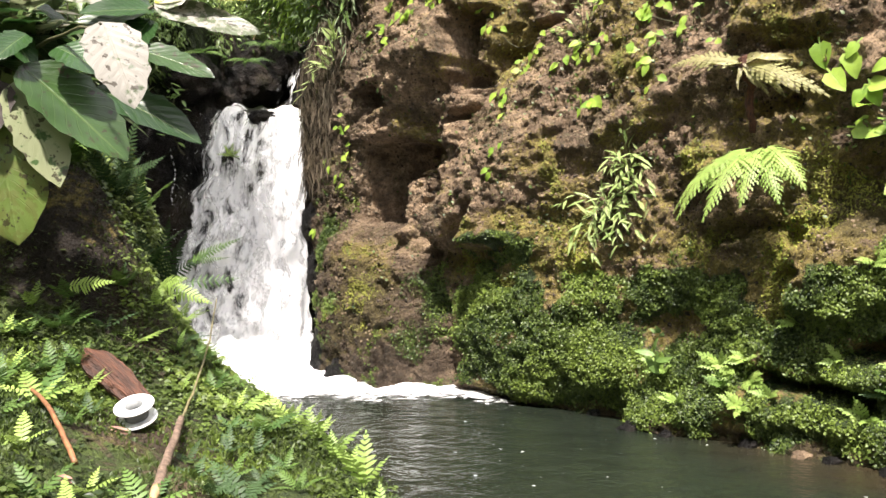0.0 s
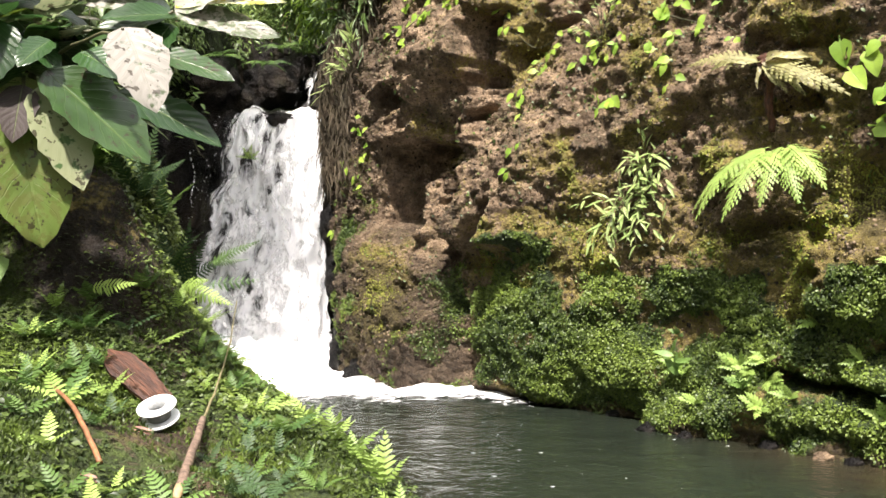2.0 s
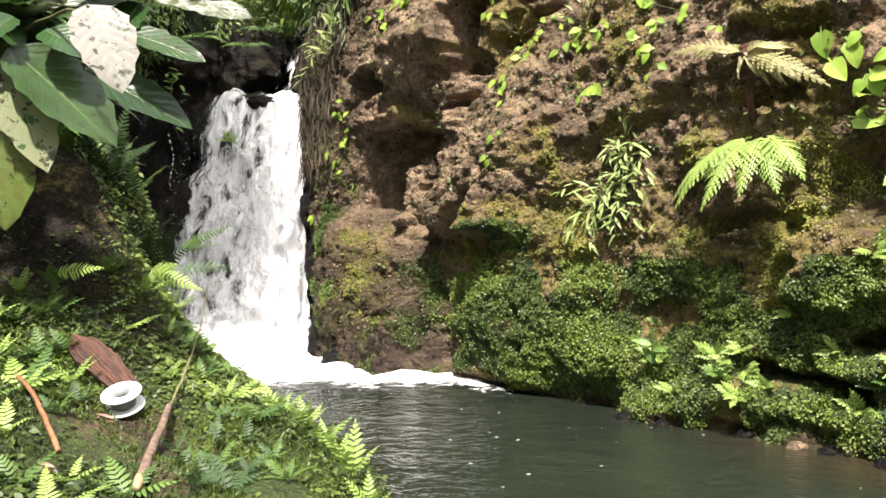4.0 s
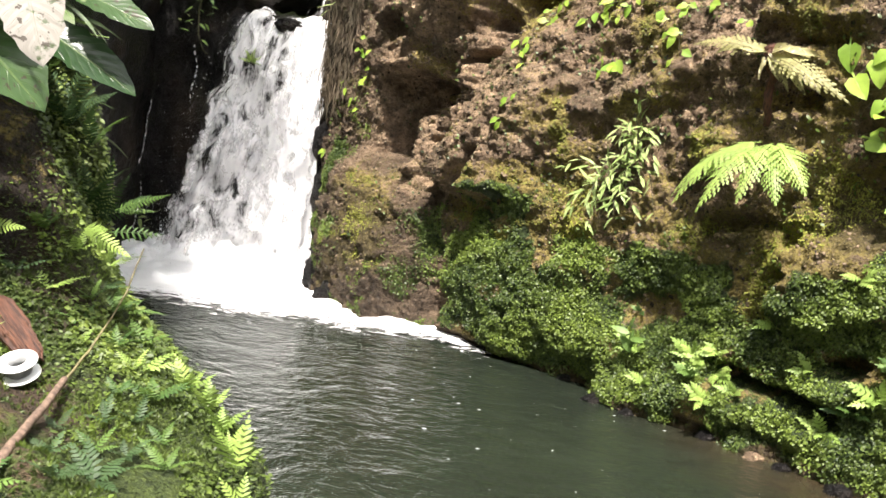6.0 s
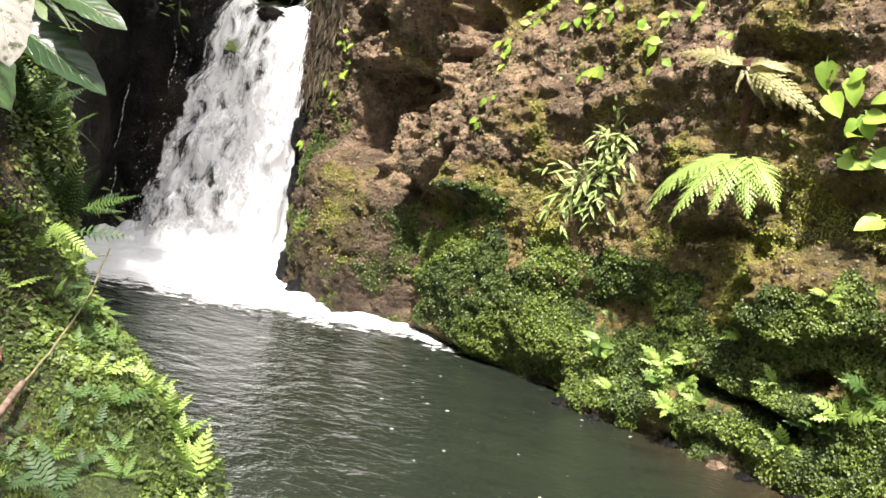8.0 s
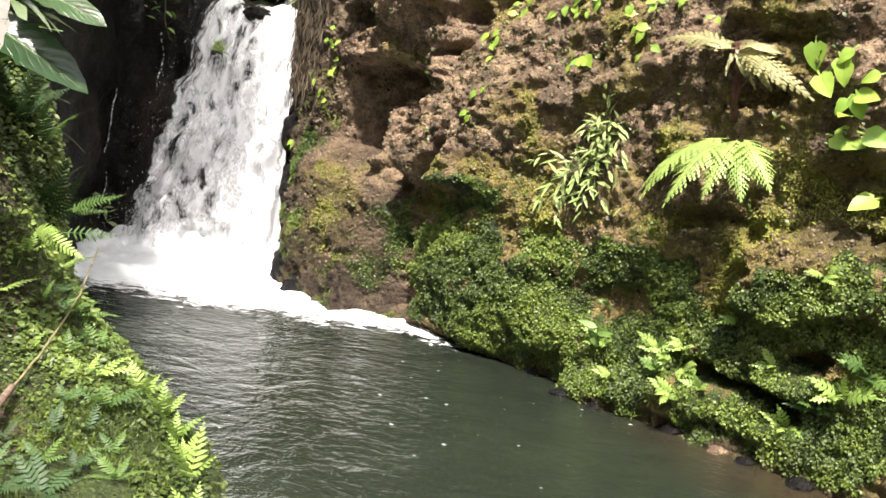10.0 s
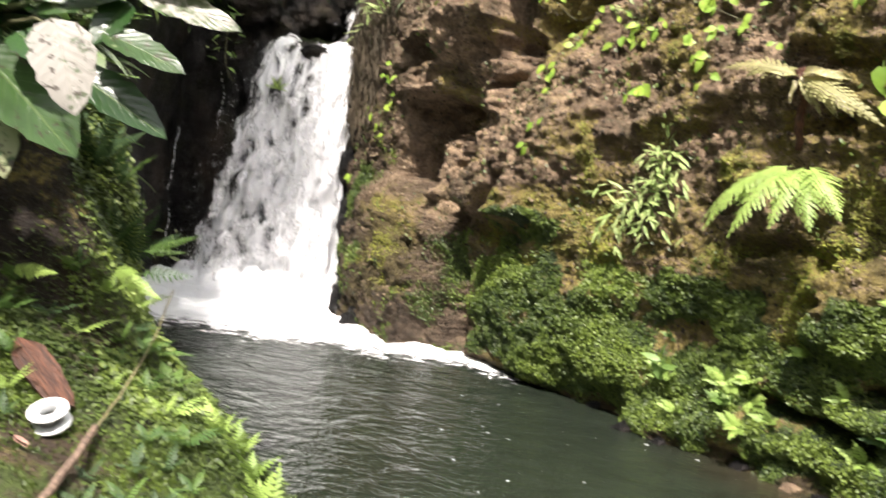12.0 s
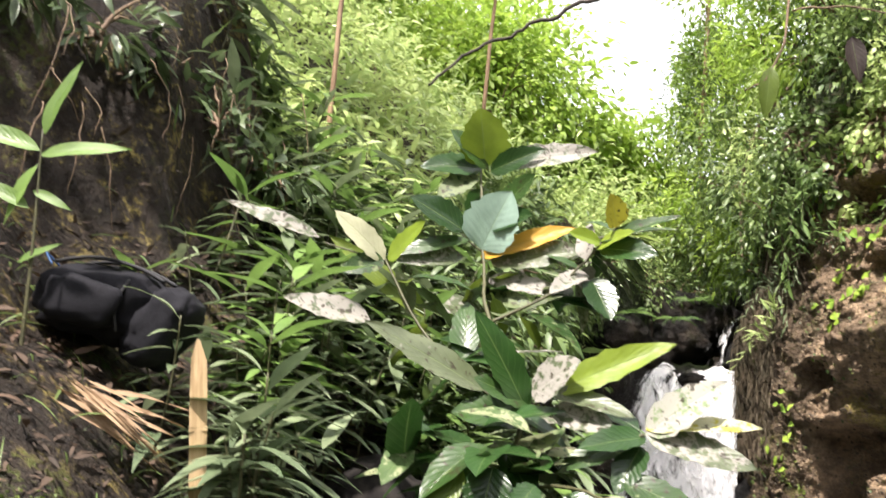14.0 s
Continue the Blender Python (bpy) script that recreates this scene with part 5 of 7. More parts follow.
bamboo_tuft(2.78, 2.45, 6, 0.34, 0.07, 5, -0.2, "thin upright grass stems on a ledge")
bamboo_tuft(0.22, 3.05, 14, 0.40, 0.10, 6, 0.6, "dark green hanging grass tuft", HERB)


HANGING = leaf_material("hanging_grass_leaf", (0.20, 0.29, 0.085), (0.09, 0.16, 0.045), gloss=0.4, thin=0.3)
for k, (s, z, stems, reach_out) in enumerate(((0.10, 4.15, 12, 0.45), (0.35, 3.9, 12, 0.42), (0.12, 3.7, 14, 0.42), (0.42, 3.55, 10, 0.38), (0.2, 3.42, 12, 0.36), (0.55, 3.75, 9, 0.36))):
    bamboo_tuft(s, z, stems, reach_out, 0.13, 60 + k, 0.65, "large tuft of green grass hanging down the cliff", HANGING)
bamboo_tuft(0.9, 3.35, 8, 0.22, 0.09, 70, 0.4, "sparse grass tuft on a brown rock ledge", HANGING)
bamboo_tuft(1.6, 3.5, 9, 0.25, 0.09, 71, 0.4, "sparse grass tuft on a brown rock ledge", HANGING)
vine([(0.52, 4.25), (0.6, 4.12), (0.75, 4.0), (0.7, 3.85)], 0.10, 21, "pale vine leaves hanging on the upper cliff")
vine([(0.91, 4.25), (1.0, 4.1), (1.1, 3.95), (1.15, 3.64), (1.2, 3.5), (1.05, 3.45)], 0.085, 22, "pale vine leaves hanging on the upper cliff")
vine([(1.4, 3.9), (1.5, 3.75), (1.42, 3.6)], 0.08, 23, "pale vine leaves hanging on the upper cliff")
vine([(3.62, 2.75), (3.7, 2.6), (3.6, 2.45), (3.75, 2.3)], 0.065, 24, "thin vine with small pale leaves")
vine([(2.1, 2.6), (2.2, 2.5), (2.5, 2.55), (2.62, 2.48), (2.45, 2.42)], 0.065, 25, "vine with yellowing leaves on brown rock")


def fern(home, fronds, label, group, material, pairs=14, lobes=0, broad=0.75, droop=0.35, width=0.4, face=0.3, **more):
    """fronds: rows of way and length; one mesh a frond."""
    plant = thing("fern", home, label, "fern", group)
    for k, (way, length) in enumerate(fronds):
        me = frond_mesh("frond", material, length, length * width, pairs, droop, lobes, broad, seed=k * 1.7, **more)
        part("frond", me, plant, "", aim((0, 0, 0), way, Vector((0, 0, 1)) + face * OUT))
    return plant


# The bright fern on the cliff, its fronds arching over the rock below.
BRIGHT_FRONDS = [(4.00, 3.66, 1.17), (4.03, 3.80, 1.12), (4.06, 3.96, 1.16), (4.08, 4.10, 1.24), (4.10, 4.26, 1.27), (4.12, 4.42, 1.30), (4.10, 4.36, 1.44), (4.02, 3.78, 1.34)]
bright_fern = thing("fern", on_cliff(4.05, 1.50, 0.06), "bright yellow-green fern arching from the mossy cliff", "fern", "ferns on the cliff")
for k, (root_s, tip_s, tip_z) in enumerate(BRIGHT_FRONDS):
    drop = 1.60 - tip_z
    me = frond_mesh("frond", FERN_BRIGHT, 0.95 * drop + 0.10, 0.24, 15, 0.62, 6, 1.15, seed=k * 1.7, sag=0.5)
    root = ALONG * (root_s - 4.05) + OUT * (0.05 + 0.02 * (k % 3)) + Vector((0, 0, 0.09 + 0.02 * (k % 2)))
    part("frond", me, bright_fern, "", aim(root, OUT * 0.34 + ALONG * 1.15 * (tip_s - root_s) - Vector((0, 0, 0.10)), OUT * 0.5 + Vector((0, 0, 1))))
part("rootstock", stem_mesh("rootstock", STEM, [-OUT * 0.12, OUT * 0.03, OUT * 0.07 + Vector((0, 0, 0.06))], 0.03, 0.012, 7, 5, 0.01, 2.0), bright_fern)
# The half-withered tree fern above it.
withered = fern(on_cliff(4.0, 2.06, 0.12), [
    (OUT * 0.5 - ALONG * 0.9 + Vector((0, 0, 0.3)), 0.44), (OUT * 0.5 + ALONG * 0.9 - Vector((0, 0, 0.25)), 0.54), (OUT * 0.5 + ALONG * 0.6 - Vector((0, 0, 0.6)), 0.26)],
    "half-withered pale fern on a short brown trunk", "ferns on the cliff", FERN_PALE, 13, 4, 1.0, 0.5, 0.34, 1.5)
PALE_BLADE = leaf_material("pale_ragged_frond", (0.42, 0.44, 0.18), (0.36, 0.29, 0.15), blotch=0.3, gloss=0.6, thin=0.35, blotch_colour=(0.55, 0.5, 0.35))
for k, (a, b, c, size) in enumerate(((0.9, -0.25, 0.5, 0.40), (0.8, 0.2, 0.5, 0.32), (-0.7, 0.25, 0.5, 0.30), (0.95, -0.5, 0.4, 0.32), (0.5, -0.5, 0.6, 0.2), (-0.2, -0.8, 0.6, 0.16))):
    part("blade", leaf_mesh("blade", PALE_BLADE, 0.85 * size, size * 0.19, "ovate", 14, 4, 0.5, 0.5, 0.05, k * 2.0), withered, "pale ragged blade", aim((0, 0, 0), OUT * c + ALONG * a + Vector((0, 0, b)), OUT + Vector((0, 0, 0.8))))
part("trunk", stem_mesh("trunk", plain_material("fern_trunk", (0.03, 0.013, 0.008), (0.13, 0.05, 0.025), 90, 0.9, (1, 1, 0.3), 0.9, 0.02), [(0.07, 0.07, -0.36), (0.05, 0.04, -0.2), (0.02, 0.02, -0.05), (0, 0, 0.02)], 0.018, 0.03, 9, 6, 0.03, 3.0), withered, "shaggy brown trunk")

rng_f = random.Random(9)
for s, z, size, count in ((3.45, 0.36, 0.16, 6), (3.80, 0.40, 0.17, 7), (3.93, 0.34, 0.2, 8), (3.99, 0.22, 0.15, 6), (4.23, 0.68, 0.13, 5), (4.58, 0.22, 0.15, 5), (4.81, 0.45, 0.22, 7), (4.9, 0.58, 0.2, 6), (4.65, 1.01, 0.12, 5), (4.45, 0.5, 0.13, 4), (3.6, 0.2, 0.12, 5), (3.85, 0.3, 0.15, 7), (3.95, 0.46, 0.13, 6), (4.1, 0.28, 0.12, 5), (4.7, 0.36, 0.16, 6), (5.1, 0.5, 0.2, 6), (3.35, 0.55, 0.10, 4)):
    fronds = [(OUT * rng_f.uniform(0.5, 1) + ALONG * rng_f.uniform(-1, 1) + Vector((0, 0, rng_f.uniform(-0.1, 0.9))), size * rng_f.uniform(0.7, 1.1)) for _ in range(count)]
    fern(on_cliff(s, z, -0.01), fronds, "small bright fern growing low on the mossy cliff", "small ferns on the cliff", FERN_BRIGHT if rng_f.random() < 0.7 else FERN, 6, 0, 0.95, 0.25, 0.6, 1.3)
for s, z, size, count in ((-1.5, 3.5, 0.55, 8), (-1.9, 4.2, 0.5, 7), (-0.9, 3.3, 0.4, 6), (-2.6, 4.6, 0.5, 7), (0.0, 4.6, 0.45, 7), (0.9, 4.4, 0.4, 6)):
    fronds = [(OUT * rng_f.uniform(0.4, 1) + ALONG * rng_f.uniform(-1, 1) + Vector((0, 0, rng_f.uniform(-0.4, 0.8))), size * rng_f.uniform(0.7, 1.1)) for _ in range(count)]
    fern(on_cliff(s, z, 0.0), fronds, "hanging green fern high on the cliff", "ferns high on the cliff", FERN, 15, 4, 0.85, 0.7, 0.4)

# A leafy sprout just above the water.
sprout = thing("sprout", on_cliff(3.46, 0.33, 0.02), "young bright green sprout on the mossy cliff", "plant")
for k, (side, up, size) in enumerate(((-0.6, 1.2, 0.16), (0.1, 1.5, 0.12), (0.9, 0.6, 0.15), (1.0, 0.2, 0.12), (-0.9, 0.3, 0.13), (0.4, 1.0, 0.1))):
    part("leaf", leaf_mesh("leaf", HERB_BRIGHT, size, size * 0.3, "lance", 6, 2, 0.25, 0.2, 0.0, k), sprout, "", aim(OUT * (0.05 + 0.01 * k) + Vector((0, 0, 0.03 * k)), ALONG * side + OUT * 0.6 + Vector((0, 0, up)), OUT + Vector((0, 0, 0.6))))


# ---- moss and small leaves that cover the rock ----
def build_cliff_moss():
    rng = np.random.default_rng(11)
    rounded = leaf_shape(1.0, 0.85, "round", 2, 1, 0.25, 0.0)
    spots, ways, ups, sizes = [], [], [], []
    gold = ([], [], [], [])
    dry = ([], [], [], [])
    while len(dry[0]) < 52000:
        s, z = rng.uniform(0.2, 5.4), rng.uniform(0.5, 3.3)
        if fbm(s * 2.4, z * 2.4, 41.0, 4) + 0.25 * fbm(s * 9, z * 9, 43.0, 2) + 0.28 * min(1.0, s / 2.5) > 0.7 * rng.random():
            for store, value in zip(dry, (on_cliff(s, z, 0.001), (*(rng.normal(size=2) * 0.7), -0.2 + rng.normal() * 0.7), (-0.5 + rng.normal() * 0.6, -0.5 + rng.normal() * 0.6, 0.5 + rng.normal() * 0.4), rng.uniform(0.007, 0.016))):
                store.append(value)
    while len(spots) < 115000:
        s, z = rng.uniform(0.2, 5.6), rng.uniform(-0.02, 3.6) ** 1.0
        green, ochre = cliff_moss(s, z)
        thick = fbm(s * 4, z * 4, 12.0, 3)
        if green + 0.35 * thick - (0.5 if ochre > 0.75 else 0) > 0.32 + 0.4 * rng.random():
            spots.append(on_cliff(s, z, 0.004 + 0.02 * rng.random()))
            ways.append((*(rng.normal(size=2) * 0.6), -0.7 + rng.normal() * 0.5))
            ups.append((-0.6 + rng.normal() * 0.55, -0.6 + rng.normal() * 0.55, 0.6 + rng.normal() * 0.3))
            sizes.append(0.008 + 0.011 * rng.random() ** 1.5)
        elif ochre + 0.6 * thick > 0.74 + 0.3 * rng.random() and len(gold[0]) < 60000:
            for store, value in zip(gold, (on_cliff(s, z, 0.002), (*(rng.normal(size=2) * 0.6), -0.3 + rng.normal() * 0.6), (-0.6 + rng.normal() * 0.4, -0.6 + rng.normal() * 0.4, 0.7), rng.uniform(0.008, 0.02))):
                store.append(value)
    scatter("cliff_moss_leaves", rounded, spots, ways, ups, sizes, MOSS_LEAF, "small round moss-like leaves carpeting the lower cliff", "moss")
    scatter("golden_moss", leaf_shape(1.0, 0.5, "lance", 2, 2, 0.3, 0.1), *gold, MOSS_GOLD, "patches of yellow-green moss on the cliff", "moss")
    scatter("dry_moss", leaf_shape(1.0, 0.55, "lance", 2, 2, 0.3, 0.1), *dry, MOSS_DRY, "thin brown and olive moss clinging to the rock", "moss")


build_cliff_moss()


def build_cliff_litter():
    """Crumbs of rock and earth, and small leaves, that cling to the upper cliff."""
    rng = np.random.default_rng(23)
    lump = ([(1, 0.1, 0), (-0.9, 0, 0.1), (0, 1, 0.1), (0.1, -0.8, 0), (0, 0.1, 0.8), (0.1, 0, -0.8)], [(0, 2, 4), (2, 1, 4), (1, 3, 4), (3, 0, 4), (2, 0, 5), (1, 2, 5), (3, 1, 5), (0, 3, 5)], [(0.5, 0.5)] * 6)
    n = Nodes("rock_crumbs")
    chance = n.add("ShaderNodeNewGeometry").outputs["Random Per Island"]
    colour = n.mix(n.ramp(chance, 0.0, 1.0), (0.03, 0.021, 0.013), (0.20, 0.145, 0.09))
    crumb = n.done(colour, 0.85, n.bump(n.noise(n.coords(), 90, 4), 0.6, 0.004))
    sets = ([], [], [], []), ([], [], [], [])
    while len(sets[0][0]) < 20000:
        s, z = rng.uniform(0.0, 5.8), rng.uniform(0.3, 3.9)
        green, ochre = cliff_moss(s, z)
        clot = fbm(s * 6, z * 6, 21.0, 3)
        if green < 0.5 and clot + 0.5 > rng.random():
            for store, value in zip(sets[0], (on_cliff(s, z, 0.0), rng.normal(size=3), rng.normal(size=3), 0.003 + 0.016 * rng.random() ** 3)):
                store.append(value)
        if fbm(s * 2.2, z * 2.2, 33.0, 3) + 0.1 > rng.random() * 0.9 and rng.random() < 0.35:
            a = rng.normal()
            for store, value in zip(sets[1], (on_cliff(s, z, 0.012), (a * 0.7, -a * 0.7, -0.4 + rng.normal() * 0.5), (-0.5 + rng.normal() * 0.3, -0.5 + rng.normal() * 0.3, 0.8), rng.uniform(0.014, 0.034))):
                store.append(value)
    scatter("rock_crumbs", lump, *sets[0], crumb, "crumbs of brown rock and earth on the cliff", "rubble")
    scatter("cliff_seedlings", leaf_shape(1.0, 0.6, "oval", 3, 2, 0.25, 0.15), *sets[1], COVER, "tiny seedlings and creeping leaves on the cliff", "seedlings")


build_cliff_litter()


def build_root_curtain():
    """Fine brown roots and dead grass hanging down the rock beside the fall."""
    rng = np.random.default_rng(61)
    n = 6500
    s, z = rng.uniform(-0.75, 0.42, n), rng.uniform(1.7, 3.6, n)
    keep = rng.random(n) < np.interp(z, [1.7, 2.3, 3.2, 3.6], [0.15, 0.8, 1.0, 0.8])
    spots = np.array([on_cliff(a, b, 0.01 + 0.05 * rng.random()) for a, b in zip(s[keep], z[keep])])
    m = len(spots)
    ways = rng.normal(size=(m, 3)) * (0.2, 0.2, 0.0) + (-0.02, -0.02, -1.0)
    mat = leaf_material("hanging_root", (0.17, 0.125, 0.08), (0.05, 0.042, 0.024), gloss=0.8, thin=0.1, per="island")
    scatter("root_curtain", leaf_shape(1.0, 0.03, "lance", 5, 1, 0.12, 0.0, 0.03), spots, ways, rng.normal(size=(m, 3)) * 0.3 + (-0.6, -0.7, 0), rng.uniform(0.06, 0.30, m), mat, "fine brown roots and dead grass hanging beside the waterfall", "roots")


build_root_curtain()


# ---- the overgrown top of the cliff and the wooded gully ----
def bush(place, radius, count, size, seed, material, name, label, category, flat=1.0, outline=("lance", 0.28), trunk=None, clumps=9, slim=1.0):
    """A bush or tree crown: stems to its clumps, and leaves in one mesh."""
    rng = np.random.default_rng(seed)
    plant = thing(name, place, label, category, category + "s by the stream")
    spots, ways, ups, heart = leafy_cloud(rng, (0, 0, 0) if trunk is None else (trunk[0], trunk[1], trunk[2]), radius, count, flat, clumps)
    scatter("foliage" if trunk is None else "crown", leaf_shape(1.0, outline[1], outline[0], 4, 2, 0.3, 0.2), spots, ways, ups, rng.uniform(0.6, 1.25, count) * size, material, "", "", plant)
    top = Vector((0, 0, 0)) if trunk is None else Vector(trunk)
    if trunk is not None:
        part("trunk", stem_mesh("trunk", BARE, [(0, 0, -0.3), top * 0.5 + Vector((0.04, 0.03, 0)), top], slim * (0.012 * radius + 0.02), 0.012 * slim, 8, 8, 0.03, seed), plant)
    for k, p in enumerate(heart[:7]):
        part("limb" if trunk is not None else "stem", stem_mesh("limb", TWIG, [top - Vector((0, 0, 0.1 * radius)), top.lerp(Vector(p), 0.5) + Vector((0, 0, 0.08 * radius)), Vector(p)], 0.008 + 0.006 * radius, 0.003, 5, 5, 0.01, k), plant)
    return plant


rng_b = random.Random(31)
for k, (s, z, r) in enumerate(((0.03, 3.75, 0.42), (-0.35, 3.3, 0.30), (0.35, 4.3, 0.40), (-1.66, 4.9, 0.45), (-2.39, 4.85, 0.5), (-1.36, 5.45, 0.5), (-0.6, 4.6, 0.45), (-0.9, 3.9, 0.4), (-1.3, 4.1, 0.35), (-2.0, 3.8, 0.35), (0.9, 4.9, 0.4), (1.5, 4.6, 0.4), (-0.4, 5.4, 0.5), (0.5, 5.6, 0.5), (1.3, 5.5, 0.5), (-3.2, 5.2, 0.5), (-3.2, 4.2, 0.45), (-2.8, 6.1, 0.6), (-1.8, 6.3, 0.6), (-0.6, 6.4, 0.6), (2.3, 5.2, 0.5), (0.2, 6.6, 0.6), (-4.0, 5.6, 0.7), (-4.4, 4.6, 0.6))):
    mat = (THICKET, SUNLIT_THICKET, CANOPY, THICKET, SUNLIT_THICKET)[k % 5] if k > 2 else THICKET
    outline, leaf = ((("lance", 0.24), 0.11), (("lance", 0.34), 0.085), (("ovate", 0.5), 0.06))[k % 3]
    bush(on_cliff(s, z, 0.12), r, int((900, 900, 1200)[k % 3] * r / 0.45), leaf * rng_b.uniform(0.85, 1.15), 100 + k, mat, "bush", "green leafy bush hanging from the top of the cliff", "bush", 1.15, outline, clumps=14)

# Creepers over the bare upper cliff.
for k, (s, z, r) in enumerate(((0.85, 3.95, 0.22), (1.2, 4.25, 0.28), (1.7, 4.1, 0.25), (2.2, 4.3, 0.3), (1.55, 3.7, 0.16), (1.0, 3.55, 0.15), (2.6, 3.9, 0.22), (2.0, 3.75, 0.16), (3.1, 4.2, 0.3))):
    bush(on_cliff(s, z, 0.04), r, int(1500 * r), 0.075, 140 + k, (THICKET, SUNLIT_THICKET)[k % 2], "bush", "creeper of small leaves on the upper cliff", "bush", 1.2, ("ovate", 0.6), clumps=9)



# ---- the mossy bank ----
def build_bank_cover():
    """Moss blades and small leaves of the bank."""
    rng = np.random.default_rng(17)
    spots, ways, ups, sizes = [], [], [], []
    leaf_s, leaf_w, leaf_u, leaf_z = [], [], [], []
    while len(spots) < 90000:
        x, y = rng.uniform(-1.35, 0.2), rng.uniform(0.75, 2.35)
        e = edge_x(y) - x
        if e < -0.06:
            continue
        bare = bell(x, y, -0.55, 1.55, 0.16, 0.25, 0.4)
        if rng.random() < 0.4 * bare + 0.95 * mound_at(x, y) or fbm(x * 5, y * 5, 6.0, 3) + 0.35 < rng.random() * 0.7:
            continue
        z = ground_z(x, y)
        spots.append((x, y, z - 0.002))
        ways.append((rng.normal() * 0.55, rng.normal() * 0.55 - 0.1, 0.9))
        ups.append((rng.normal(), rng.normal(), 0.2))
        sizes.append(rng.uniform(0.006, 0.015))
    while len(leaf_s) < 24000:
        x, y = rng.uniform(-1.4, 0.1), rng.uniform(0.75, 2.35)
        e = edge_x(y) - x
        patch = fbm(x * 4.5, y * 4.5, 15.0, 3) + 0.15 + 0.45 * step(y - 0.5 * x, 1.85, 2.2)
        if e < -0.05 or patch < rng.random() * 0.9 or rng.random() < max(0.7 * bell(x, y, -0.52, 1.5, 0.2, 0.36, 0.4), 1.1 * mound_at(x, y)):
            continue
        leaf_s.append((x, y, ground_z(x, y) + 0.004 + 0.028 * rng.random() ** 2 * (1 - 0.8 * bell(x, y, -0.6, 1.6, 0.3, 0.4))))
        a = rng.random() * math.tau
        leaf_w.append((math.cos(a), math.sin(a), rng.normal() * 0.25)), leaf_u.append((rng.normal() * 0.25, rng.normal() * 0.25 - 0.2, 1))
        leaf_z.append(0.005 + 0.011 * rng.random() ** 1.6)
    scatter("bank_moss", leaf_shape(1.0, 0.3, "lance", 2, 1, 0.3, 0.0), spots, ways, ups, sizes, COVER, "short green moss covering the bank", "moss")
    scatter("ground_cover", leaf_shape(1.0, 0.6, "oval", 3, 2, 0.25, 0.15), leaf_s, leaf_w, leaf_u, leaf_z, COVER, "small bright leaves covering the bank", "ground cover")


build_bank_cover()


def build_mound_cover():
    """Leaflets and moss on the steep side of the mound."""
    rng = np.random.default_rng(19)
    spots, ways, ups, sizes = [], [], [], []
    while len(spots) < 15000:
        x, y = rng.uniform(-1.2, -0.3), rng.uniform(1.85, 2.7)
        e = edge_x(y) - x
        if e < -0.09 or e > 0.5 or fbm(x * 7, y * 7, 3.0, 3) + 0.45 < rng.random() * 0.8 or rng.random() < 1.15 * mound_at(x, y):
            continue
        z = ground_z(x, y)
        spots.append((x + 0.02 * rng.random(), y - 0.02 * rng.random(), z + 0.004 - (0.3 * rng.random() if e < 0.03 else 0)))
        a = rng.random() * math.tau
        ways.append((math.cos(a), math.sin(a) - 0.3, rng.normal() * 0.4 - 0.2)), ups.append((0.5 + rng.normal() * 0.3, -0.6 + rng.normal() * 0.3, 0.8))
        sizes.append(0.006 + 0.013 * rng.random() ** 1.6)
    scatter("mound_leaves", leaf_shape(1.0, 0.55, "oval", 3, 2, 0.25, 0.15), spots, ways, ups, sizes, MOUND_LEAF_LIT, "small leaves and moss on the side of the mound", "moss")


build_mound_cover()


def bank_fern(x, y, size, count, material, seed, style, label, lift=0.0, lean=None):
    rng = random.Random(seed)
    fronds = []
    for i in range(count):
        a = i * math.tau / count + rng.uniform(-0.5, 0.5)
        way = Vector((math.cos(a), math.sin(a), rng.uniform(0.35, 1.3)))
        if lean:
            way = way * 0.6 + Vector(lean)
        fronds.append((way, size * rng.uniform(0.7, 1.15)))
    kinds = {"broad": (8, 0, 0.72, 0.3, 0.5), "fine": (15, 0, 0.72, 0.35, 0.36), "lacy": (12, 4, 0.85, 0.45, 0.42)}
    pairs, lobes, broad, droop, width = kinds[style]
    return fern((x, y, ground_z(x, y) + lift), fronds, label, "ferns on the bank", material, pairs, lobes, broad, droop, width)


BRIGHT_EDGE = "bright yellow-green fern at the edge of the bank"
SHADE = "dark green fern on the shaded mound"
MOSSY = "small fern in the moss of the bank"
